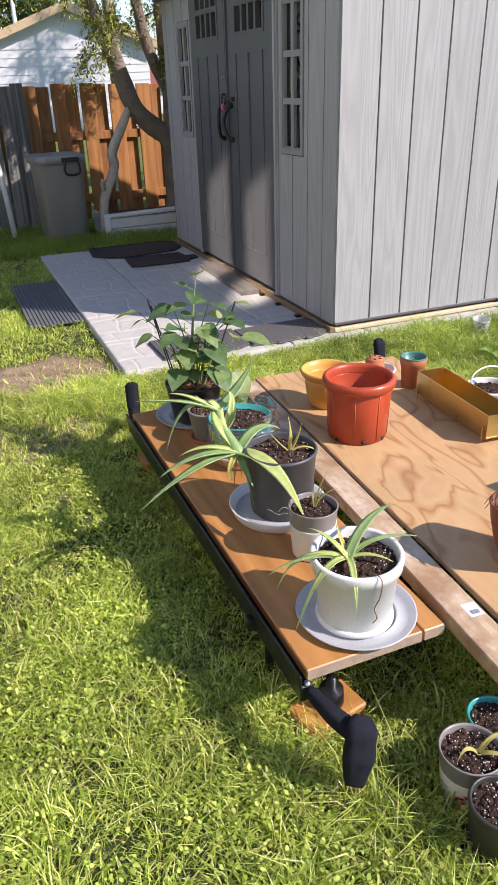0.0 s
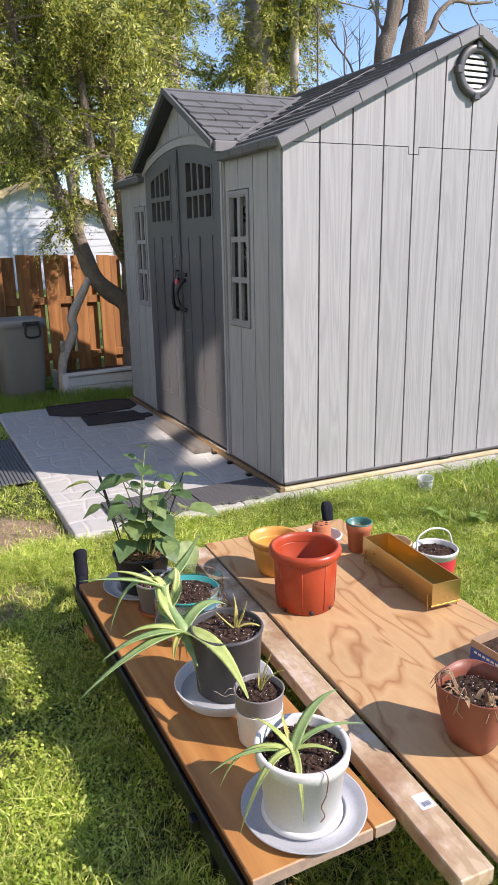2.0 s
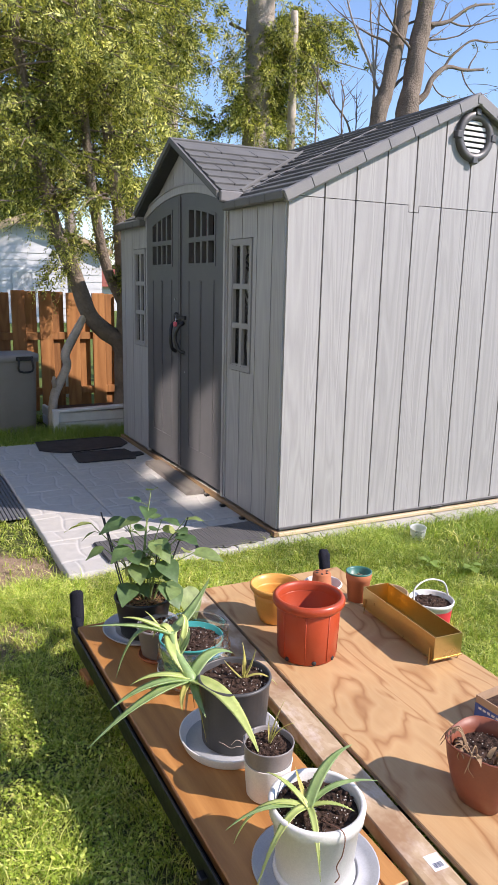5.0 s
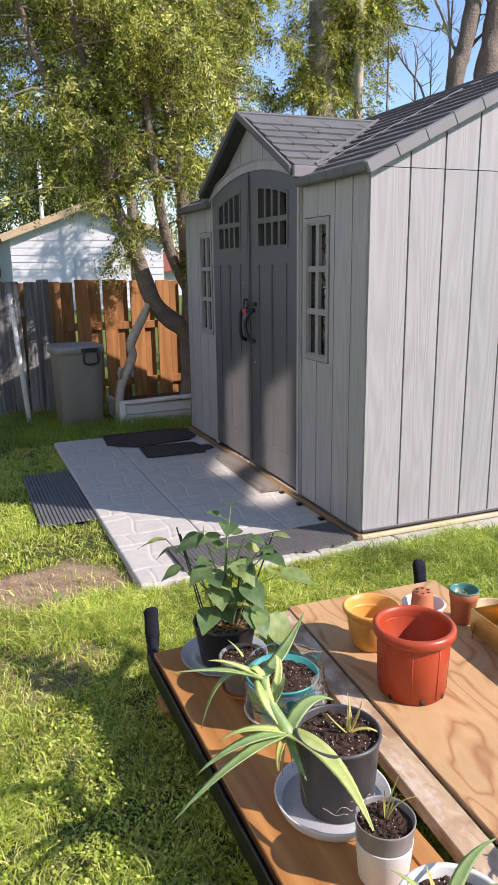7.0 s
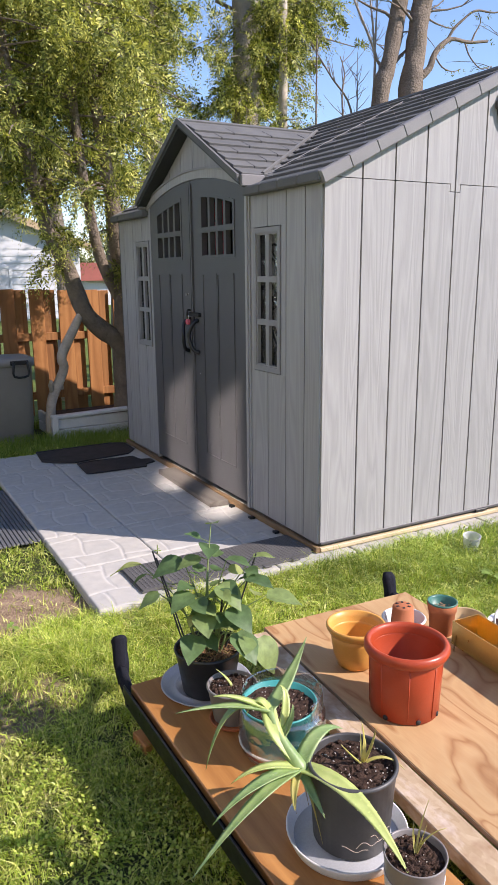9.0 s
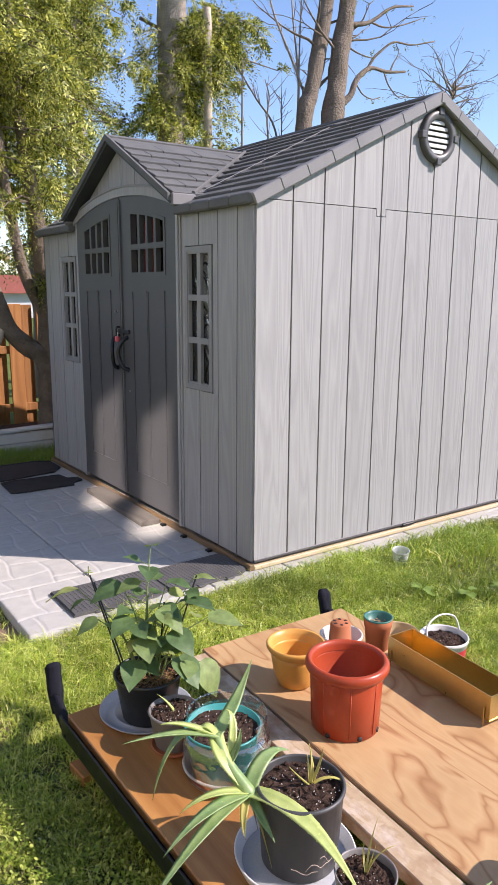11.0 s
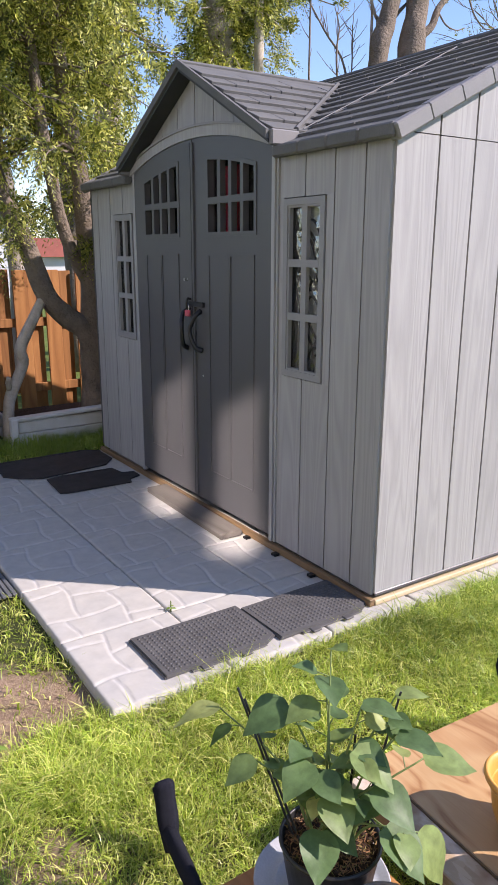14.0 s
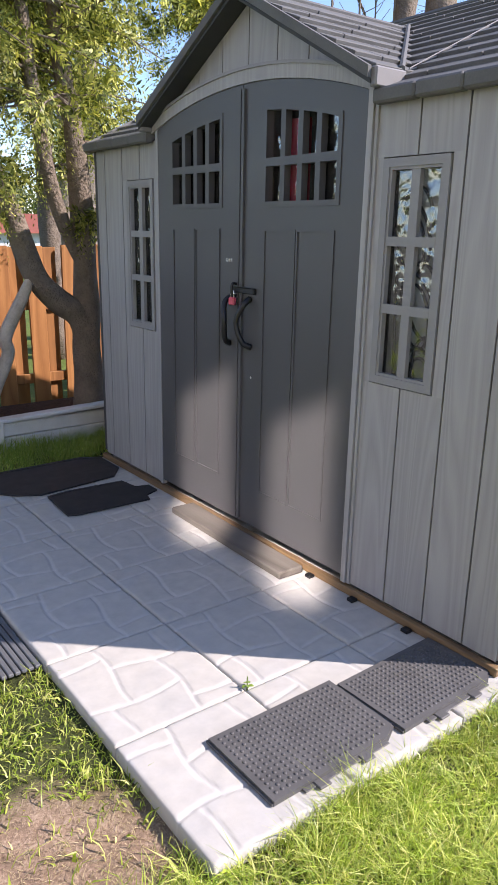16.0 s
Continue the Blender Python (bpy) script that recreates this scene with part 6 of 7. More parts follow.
def sprays(rng, roots, ways, length, leaf, count):
    """Fern-like sprays: along each twig, leaflets to both sides, drooping at the tip."""
    n = len(roots)
    s = np.linspace(0.12, 1.0, count)[None, :, None]
    ways = unit(ways)
    L = (length * rng.uniform(0.6, 1.25, n))[:, None, None]
    pos = roots[:, None] + ways[:, None] * s * L + np.array([0, 0, -1.0]) * (s**2) * L * rng.uniform(0.25, 0.75, (n, 1, 1))
    flat = unit(np.cross(ways, rng.normal(size=(n, 3))))[:, None]
    side = np.cross(flat, ways[:, None])
    sign = np.where(np.arange(count) % 2 == 0, 1.0, -1.0)[None, :, None]
    d = unit(ways[:, None] * 0.8 + side * sign * 0.8 + rng.normal(size=(n, count, 3)) * 0.16 + np.array([0, 0, -0.25]))
    ln = (leaf * rng.uniform(0.65, 1.25, (n, count, 1))) * (1.25 - 0.75 * s)
    across = unit(np.cross(d, flat + rng.normal(size=(n, count, 3)) * 0.22)) * ln * 0.17
    tip = pos + d * ln
    mid = pos + d * ln * 0.5
    return np.stack([pos, mid + across, tip, mid - across], axis=2).reshape(-1, 4, 3)


def limb_tree(name, label, loc, limbs, bark, foliage=None, seed=1, branches=0, z_from=1.5, reach=1.2, length=0.22, leaf=0.045, count=12, per=16, droop=0.25, taper=1.0, twig=0.012, sprouts=0):
    """A tree: trunk and limbs as tapered tubes, boughs with sprays of small leaves.
    limbs: lists of (x, y, z, radius) from the ground up."""
    rng = np.random.default_rng(seed)
    t = thing(name, label, "tree", loc)
    for k, pts in enumerate(limbs):
        line = bent([p[:3] for p in pts], 5)
        part("trunk" if k == 0 else "limb", tube(line, spread([p[3] for p in pts], len(line)), 12, None, 0.22), bark, t, "", True)
    if not branches:
        return t
    roots, ways = [], []
    bm = bmesh.new()
    for b in range(branches + sprouts):
        low = b >= branches  # short sprouts low on the trunk and its fork
        pts = limbs[b % 2] if low else limbs[rng.integers(len(limbs))]
        line = np.array([p[:3] for p in pts])
        hi = line[line[:, 2] > (1.4 if low else z_from - 0.2)]
        if len(hi) < 2:
            continue
        z = rng.uniform(1.6, z_from + 0.1) if low else rng.uniform(max(z_from, hi[0, 2]), hi[-1, 2])
        base = np.array([np.interp(z, line[:, 2], line[:, 0]), np.interp(z, line[:, 2], line[:, 1]), z])
        a = rng.uniform(0, 2 * math.pi)
        frac = (z - z_from) / max(0.1, hi[-1, 2] - z_from)
        R = rng.uniform(0.15, 0.5) if low else reach * rng.uniform(0.35, 1.0) * (1 - taper * 0.75 * frac)
        out = np.array([math.cos(a), math.sin(a), rng.uniform(-0.1, 0.35)])
        q = [base + out * R * s + np.array([0, 0, -droop * R * s * s]) for s in (0, 0.35, 0.7, 1.0)]
        tube([tuple(v) for v in q], [twig, twig * 0.8, twig * 0.5, twig * 0.25], 5, bm)
        clumps = rng.uniform(0.2, 1.0, 3)
        for j in range(per):
            s = float(np.clip(clumps[j % 3] + rng.normal() * 0.04, 0.1, 1.0))
            i = min(2, int(s * 3))
            f = s * 3 - i
            p = q[i] * (1 - f) + q[i + 1] * f
            roots.append(p + rng.normal(size=3) * 0.04)
            ways.append(out * 0.55 + rng.normal(size=3) * 0.65 + np.array([0, 0, -0.4]))
    part("bough", bm, bark, t, "", False, None, "stuff")
    crown = new("crown", flat_mesh("crown", sprays(rng, np.array(roots), np.array(ways), length, leaf, count), foliage))
    crown.parent = t
    tagged(crown, "hanging sprays of small yellow-green leaves", "", "", "stuff")
    return t


CEDAR = leafy("cedar_leaves", (0.045, 0.065, 0.016), (0.26, 0.30, 0.06), (0.78, 0.75, 0.22), 0.42, 0.38)
CEDAR_DARK = leafy("deep_cedar_leaves", (0.045, 0.075, 0.018), (0.085, 0.125, 0.025), (0.17, 0.19, 0.04), 0.5, 0.35)
BUDS = leafy("young_leaves", (0.14, 0.17, 0.03), (0.22, 0.25, 0.06), (0.30, 0.32, 0.09), 0.5, 0.45)

limb_tree("cedar_tree", "forked cedar with grey bark and hanging yellow-green sprays", (2.28, 7.65, G), [
    [(0, 0, 0, 0.135), (0.0, 0, 0.25, 0.115), (0.0, 0, 0.55, 0.105), (0.0, 0, 0.95, 0.10), (0.01, 0, 1.40, 0.088), (0.0, 0.0, 1.80, 0.080), (-0.04, 0, 2.25, 0.07), (-0.10, 0.02, 2.75, 0.062), (-0.16, 0.05, 3.5, 0.05), (-0.20, 0.1, 4.6, 0.035), (-0.25, 0.1, 6.2, 0.014)],
    [(0.0, 0, 0.60, 0.075), (-0.06, -0.01, 0.88, 0.085), (-0.22, -0.02, 1.02, 0.088), (-0.39, -0.03, 1.20, 0.088), (-0.49, -0.02, 1.52, 0.080), (-0.68, 0.0, 2.0, 0.072), (-0.80, 0.02, 2.5, 0.062), (-0.92, 0.05, 3.2, 0.050), (-1.0, 0.1, 4.2, 0.036), (-1.05, 0.1, 5.8, 0.014)],
    [(0.0, 0, 1.25, 0.05), (-0.20, 0.0, 1.75, 0.052), (-0.31, 0.0, 2.4, 0.048), (-0.37, 0.02, 3.2, 0.04), (-0.42, 0.05, 4.4, 0.02)],
    [(-0.66, 0.0, 2.3, 0.036), (-0.98, 0.0, 2.8, 0.034), (-1.35, 0.05, 3.4, 0.03), (-1.6, 0.1, 4.6, 0.016)],
], BARK, CEDAR, 3, 200, 2.15, 1.5, 0.24, 0.052, 17, 36, 0.30, 0.35, 0.012, 7)
limb_tree("cedar_tree", "spreading pale-barked cedar behind the forked one", (2.2, 9.7, G), [
    [(0, 0, 0.0, 0.10), (0.03, 0, 0.8, 0.09), (0.05, 0, 1.5, 0.085), (0.02, 0.0, 2.3, 0.075), (-0.1, 0, 3.2, 0.055), (-0.2, 0.05, 6.2, 0.02)],
], PALE_BARK, CEDAR, 8, 170, 2.55, 1.9, 0.26, 0.060, 16, 34, 0.36, 0.3)
limb_tree("cedar_tree", "tall cedar behind the timber fence", (3.35, 10.9, G), [
    [(0, 0, 0, 0.13), (0.0, 0, 2.0, 0.12), (-0.05, 0, 4.0, 0.10), (-0.05, 0, 7.5, 0.04)],
], BARK, CEDAR, 5, 120, 2.4, 1.5, 0.27, 0.065, 16, 32, 0.45, 0.4)
limb_tree("cedar_tree", "shaded cedar beyond the old fence", (0.1, 9.7, G), [
    [(0, 0, 0, 0.15), (0.05, 0, 2.0, 0.12), (0.0, 0, 4.5, 0.08), (0.0, 0, 7.0, 0.03)],
], BARK, CEDAR, 6, 180, 3.0, 2.1, 0.28, 0.068, 14, 34, 0.34, 0.3)
limb_tree("cedar_tree", "sparse pale-trunked cedar with sky showing between its boughs", (4.42, 12.0, G), [
    [(0, 0, 0, 0.19), (0.0, 0, 2.5, 0.17), (0.02, 0, 5.0, 0.13), (0.05, 0, 8.0, 0.04)],
], PALE_BARK, CEDAR, 7, 76, 2.9, 1.15, 0.28, 0.08, 13, 30, 0.5, 0.3)
limb_tree("conifer", "tall thick-trunked conifer with clinging foliage", (5.0, 10.0, G), [
    [(0, 0, 0, 0.25), (0.0, 0, 2.5, 0.22), (0.03, 0, 4.2, 0.205), (0.08, 0, 6.5, 0.17), (0.12, 0, 9.0, 0.06)],
    [(0.02, 0, 3.7, 0.045), (0.32, 0, 4.3, 0.04), (0.55, 0, 4.8, 0.035), (0.82, 0, 5.4, 0.02)],
], PALE_BARK, CEDAR, 9, 150, 2.2, 0.95, 0.25, 0.060, 15, 30, 0.5, 0.3)
limb_tree("broken_tree", "broken pale trunk wrapped in hanging greenery", (5.40, 9.65, G), [
    [(0, 0, 0, 0.085), (0.0, 0, 2.5, 0.07), (0.0, 0, 4.0, 0.06), (0.0, 0, 5.23, 0.052)],
], DEAD_LOG, CEDAR, 10, 15, 2.3, 0.42, 0.19, 0.050, 14, 22, 0.5, 0.3)
# added behind the shed, out of view, only to throw shade on the garage
limb_tree("cedar_tree", "cedar added out of view to shade the white garage", (8.6, 22.6, G), [
    [(0, 0, 0, 0.2), (0.0, 0, 3.0, 0.15), (0.0, 0, 8.0, 0.03)],
], BARK, CEDAR, 12, 70, 1.6, 2.2, 0.5, 0.12, 10, 14, 0.3, 0.5)


def bare_tree(loc, pts, seed, twigs, label):
    rng = np.random.default_rng(seed)
    t = thing("bare_tree", label, "tree", loc)
    line = bent([p[:3] for p in pts], 6)
    part("trunk", tube(line, spread([p[3] for p in pts], len(line)), 14, None, 0.2), BARK, t, "", True)
    bm = bmesh.new()
    tips = []
    for k in range(twigs):
        base = line[int(rng.uniform(0.42, 0.95) * (len(line) - 1))]
        a = rng.choice([rng.uniform(-0.5, 0.6), rng.uniform(2.6, 3.7)]) if k else 0.1
        L = rng.uniform(0.7, 2.0)
        q = [Vector(base)]
        d = Vector((math.cos(a), 0.5 * math.sin(a) + rng.uniform(-0.3, 0.3), rng.uniform(0.1, 0.9)))
        for j in range(6):
            d = (d + Vector((rng.normal() * 0.22, rng.normal() * 0.22, 0.02 + rng.normal() * 0.2))).normalized()
            q.append(q[-1] + d * L / 6)
            if j > 1:
                e = (d + Vector((rng.normal() * 0.7, rng.normal() * 0.7, rng.normal() * 0.5))).normalized()
                w = [q[-1], q[-1] + e * L * 0.16, q[-1] + e * L * 0.30 + Vector((0, 0, rng.uniform(-0.1, 0.12)))]
                tube(w, [0.008, 0.006, 0.003], 5, bm)
                tips.append(w[-1])
        r = 0.05 if k == 0 else rng.uniform(0.018, 0.034)
        tube(q, spread([r, r * 0.5, r * 0.2], len(q)), 6, bm)
    part("bough", bm, BARK, t, "", True, None, "stuff")
    roots = np.array([tuple(p) for p in tips])
    keep = roots[:: 2]
    roots = np.repeat(keep, 2, axis=0) + rng.normal(size=(len(keep) * 2, 3)) * 0.06
    c = new("crown", flat_mesh("crown", sprays(rng, roots, rng.normal(size=roots.shape), 0.08, 0.05, 4), BUDS))
    c.parent = t
    tagged(c, "a few young leaves", "", "", "stuff")


# the trees close behind the shed stand together, each group at its own scale
BEHIND_E, BEHIND_F, BEHIND_P = Matrix.Translation((0.0143, 0.0298, 0.594)) @ Matrix.Scale(0.597, 4), Matrix.Translation((0.0151, 0.0315, 0.628)) @ Matrix.Scale(0.574, 4), Matrix.Translation((0.007, 0.013, 0.267)) @ Matrix.Scale(0.8186, 4)
SETTING[0] = BEHIND_E
bare_tree((8.42, 12.0, G), [(0, 0, -0.68, 0.22), (0.0, 0, 2.5, 0.18), (0.12, 0, 4.6, 0.148), (0.27, 0, 5.1, 0.145), (0.41, 0, 5.77, 0.14), (0.55, 0, 6.5, 0.135), (0.9, 0, 8.6, 0.10), (1.1, 0, 10.5, 0.04)], 3, 11, "leaning bare-branched tree with grey bark")
SETTING[0] = Matrix.Identity(4)
bare_tree((16.0, 14.4, G), [(0, 0, 0, 0.12), (0.05, 0.1, 3.0, 0.09), (0, 0, 5.2, 0.05), (0.05, 0.1, 6.4, 0.02), (0, 0.1, 7.0, 0.01)], 14, 46, "distant bare tree with fine twigs")
SETTING[0] = BEHIND_F
bare_tree((9.30, 12.3, G), [(0, 0, -0.82, 0.26), (0.02, 0, 2.5, 0.235), (0.15, 0, 4.9, 0.21), (0.21, 0, 5.4, 0.19), (0.29, 0, 6.05, 0.175), (0.40, 0, 6.65, 0.16), (0.65, 0, 8.6, 0.12), (0.8, 0, 10.5, 0.04)], 4, 11, "bare-branched tree with a broken side limb")
# the forked side limb of the second bare tree, with its crooked twigs
limb = thing("broken_limb", "crooked side limb of a bare tree with young leaves", "branch", (9.30, 12.3, G))
forks = (
    ([(0.22, -0.1, 5.05), (0.45, -0.15, 5.25), (0.56, -0.15, 5.50), (0.75, -0.15, 5.70), (0.97, -0.15, 5.82), (1.4, -0.15, 5.82), (1.90, -0.15, 5.90)], 0.075, 0.022),
    ([(0.84, -0.15, 5.74), (1.0, -0.15, 5.98), (1.16, -0.2, 6.14), (1.5, -0.2, 6.36), (2.0, -0.2, 6.40), (2.65, -0.2, 6.58)], 0.032, 0.012),
    ([(1.47, -0.15, 5.80), (1.55, -0.15, 5.98), (1.69, -0.15, 6.20), (1.62, -0.15, 6.36)], 0.018, 0.007),
    ([(1.3, -0.15, 5.82), (1.42, -0.2, 5.55), (1.72, -0.2, 5.38), (2.0, -0.2, 5.46)], 0.016, 0.007),
    ([(0.56, -0.15, 5.50), (0.72, -0.2, 5.30), (0.98, -0.2, 5.25), (1.2, -0.2, 5.32)], 0.016, 0.007),
    ([(0.45, -0.1, 6.5), (0.9, -0.15, 6.62), (1.4, -0.2, 6.95), (2.0, -0.2, 7.1)], 0.045, 0.015),
    ([(0.9, -0.15, 6.62), (1.3, -0.15, 6.60), (1.75, -0.2, 6.72), (2.3, -0.2, 6.95)], 0.022, 0.008),
    ([(0.42, -0.1, 6.1), (0.62, -0.15, 6.02), (0.9, -0.2, 5.98), (1.05, -0.2, 6.06)], 0.018, 0.007),
)
tips = []
for pts, r0, r1 in forks:
    line = bent(pts, 5)
    part("twig", tube(line, spread([r0, r1], len(line)), 8, None, 0.3), BARK, limb, "", True)
    tips += [tuple(p) for p in line[len(line) // 2 :: 3]]
rng = np.random.default_rng(5)
roots = np.repeat(np.array(tips), 2, axis=0) + rng.normal(size=(len(tips) * 2, 3)) * 0.05
c = new("young_leaves", flat_mesh("young_leaves", sprays(rng, roots, rng.normal(size=roots.shape), 0.09, 0.06, 5), BUDS))
c.parent = limb
tagged(c, "a few pale young leaves", "", "", "stuff")

SETTING[0] = BEHIND_E
# slim saplings and stray branches against the sky
SAPLINGS = (
    (8.66, 12.2, [(0.02, 0, -0.68), (0.02, 0, 4.65), (-0.05, 0, 5.28), (-0.49, 0, 6.02), (-0.71, 0, 6.40), (-1.0, 0, 7.2)], 0.030, 0.012, PALE_BARK),
    (8.58, 12.25, [(0.02, 0, -0.68), (0.02, 0, 4.65), (0.02, 0, 5.25), (-0.04, 0, 5.79), (-0.15, 0, 6.47), (-0.2, 0, 7.3)], 0.028, 0.012, PALE_BARK),
    (8.70, 12.15, [(-0.03, 0, -0.68), (-0.03, 0, 4.65), (-0.02, 0, 5.2), (0.16, 0, 5.68), (0.39, 0, 6.47), (0.5, 0, 7.0)], 0.028, 0.012, PALE_BARK),
    (8.64, 12.3, [(0, 0, -0.68), (0.0, 0, 4.65), (0.0, 0, 5.6), (0.02, 0, 6.5), (0.05, 0, 7.3)], 0.022, 0.012, PALE_BARK),
    (7.31, 12.2, [(0, 0, -0.68), (0, 0, 2.2), (0, 0, 4.16), (0.0, 0, 5.47)], 0.026, 0.012, BARK),
    (8.25, 12.4, [(0.05, 0, -0.68), (0.05, 0, 3.4), (-0.06, 0, 4.47), (-0.5, 0, 4.96), (-0.95, 0, 5.47)], 0.026, 0.010, BARK),
    (7.95, 12.3, [(0.05, 0, -0.68), (0.05, 0, 3.4), (-0.02, 0, 4.6), (0.02, 0, 5.0), (-0.08, 0, 5.28)], 0.022, 0.008, BARK),
    (8.28, 12.35, [(0, 0, -0.68), (0, 0, 3.4), (0.02, 0, 4.6), (0.0, 0, 5.1)], 0.018, 0.008, BARK),
)
for k, (x, y, pts, r0, r1, bark) in enumerate(SAPLINGS):
    rng = np.random.default_rng(40 + k)
    s = thing("bare_sapling", "thin leafless sapling against the sky", "tree", (x, y, G), 0, "saplings")
    pts = bent(pts, 5)
    part("trunk", tube(pts, spread([r0, r0 * 0.8, r1], len(pts)), 6), bark, s, "", True)
    bm = bmesh.new()
    for j in range(12):
        p = pts[int(rng.uniform(0.35, 0.98) * (len(pts) - 1))]
        e = Vector((rng.normal() * 0.5, rng.normal() * 0.3, rng.uniform(0.2, 0.8))) * rng.uniform(0.2, 0.55)
        tube([p, p + e * 0.5, p + e + Vector((0, 0, 0.05))], [0.008, 0.005, 0.003], 5, bm)
    part("twigs", bm, bark, s, "", False, None, "stuff")
SETTING[0] = BEHIND_P
# a long drooping bough reaching out from the conifer
bough = thing("pine_bough", "long thin bough with tufts of needles", "branch", (6.18, 12.2, G))
line = bent([(-0.5, 0.2, 5.9), (0.0, 0, 5.69), (0.82, 0, 5.63), (1.51, 0, 5.55), (2.21, 0, 5.49)], 6)
part("stem", tube(line, spread([0.03, 0.018, 0.008], len(line)), 7, None, 0.2), BARK, bough, "", True)
side = bent([(0.9, 0, 5.62), (1.15, -0.1, 5.78), (1.4, -0.1, 6.0)], 4)
part("twig", tube(side, spread([0.012, 0.005], len(side)), 6), BARK, bough)
rng = np.random.default_rng(15)
roots = np.repeat(np.array([(1.75, 0, 5.85), (1.85, 0, 5.8), (1.25, 0, 5.05), (1.35, 0, 5.1), (2.3, 0, 5.55)]), 14, axis=0)
ways = rng.normal(size=roots.shape) + np.array([0, 0, 0.3])
c = new("needles", flat_mesh("needles", sprays(rng, roots, ways, 0.16, 0.10, 6), BUDS))
c.parent = bough
tagged(c, "tufts of olive needles", "", "", "stuff")

SETTING[0] = Matrix.Identity(4)
# dark trees behind the garage and along the horizon

def far_wood(name, label, x0, x1, y, depth, h, count, leaf, seed):
    rng = np.random.default_rng(seed)
    n = count
    x = rng.uniform(x0, x1, n)
    top = h * (0.72 + 0.28 * np.sin(x * 1.3 + seed) * np.cos(x * 0.47 + 2))
    p = np.stack([x, y + rng.uniform(0, depth, n), top * rng.uniform(0, 1, n) ** 0.7], -1)
    me = flat_mesh(name, sprays(rng, p, rng.normal(size=p.shape), leaf * 3, leaf, 8), CEDAR_DARK)
    tagged(new(name, me), label, "trees", "", "stuff")


far_wood("far_trees", "dark belt of trees behind the garage", -16, 7.0, 34, 4, 10.0, 15000, 0.28, 1)
far_wood("far_trees", "distant belt of trees at the horizon", 3.5, 34, 46, 6, 4.6, 5200, 0.30, 2)

# ---- lawn ----
GRASS = leafy("grass_blades", (0.18, 0.28, 0.035), (0.47, 0.60, 0.085), (0.90, 0.86, 0.34), 0.32, 0.42)
# longer grass, its greens also darkened for the shade over it
LONG_GRASS = leafy("shaded_long_grass", (0.15, 0.25, 0.035), (0.26, 0.38, 0.06), (0.44, 0.48, 0.14), 0.4, 0.42)
STRAW_GREEN = leafy("thatch", (0.10, 0.13, 0.03), (0.30, 0.30, 0.11), (0.60, 0.52, 0.28), 0.6, 0.3)
STRAW = leafy("dry_grass", (0.42, 0.33, 0.19), (0.58, 0.48, 0.29), (0.32, 0.25, 0.14), 0.8, 0.2)
CLOVER = leafy("clover_leaves", (0.20, 0.31, 0.04), (0.42, 0.54, 0.08), (0.72, 0.76, 0.20), 0.45, 0.42)
POT_SPOTS = ((0.807, 0.889, 0.058), (0.914, 0.946, 0.05), (0.780, 0.764, 0.054), (2.125, 2.46, 0.09), (1.97, 2.58, 0.07), (1.085, 7.63, 0.22), (2.755, 3.31, 0.036), (0.63, 1.195, 0.085), (0.616, 2.641, 0.07))


def open_lawn(x, y):
    """Which points are lawn, not paved or stood upon."""
    ok = ~((x > 0.712) & (y > 3.606) & (y < 6.81) & (x < 2.3))
    ok &= ~((x > 1.95) & (x < 4.75) & (y > 3.575) & (y < 6.95))
    ok &= ~((x > 0.36) & (x < 0.72) & (y > 4.69) & (y < 5.88))
    ok &= ~((x > 1.32) & (x < 3.1) & (y > 7.4) & (y < 8.05))
    for cx, cy, r in POT_SPOTS:
        ok &= np.hypot(x - cx, y - cy) > r
    return ok


def scatter(rng, x0, x1, y0, y1, density):
    n = int((x1 - x0) * (y1 - y0) * density)
    x, y = rng.uniform(x0, x1, n), rng.uniform(y0, y1, n)
    k = open_lawn(x, y)
    return x[k], y[k]


def tufts(x, y, scale, seed):
    return np.array([noise.noise(Vector((a * scale, b * scale, seed))) for a, b in zip(x.tolist(), y.tolist())])


def blades(rng, x, y, height, width, lean):
    n = len(x)
    z = np.full(n, G - 0.008)
    a, b = rng.uniform(0, 2 * np.pi, n), rng.uniform(0, 2 * np.pi, n)
    side = np.stack([np.cos(a), np.sin(a), np.zeros(n)], -1) * width[:, None] * 0.5
    bend = np.stack([np.cos(b), np.sin(b), np.zeros(n)], -1) * (height * lean * rng.uniform(0.1, 1.0, n))[:, None]
    root = np.stack([x, y, z], -1)
    up = np.zeros((n, 3))
    up[:, 2] = height
    m1, m2 = root + up * 0.5 + bend * 0.28, root + up * (1 - 0.25 * lean) + bend
    quad = np.stack([root - side, root + side, m1 + side * 0.85, m1 - side * 0.85], 1)
    return quad, m1, side, m2


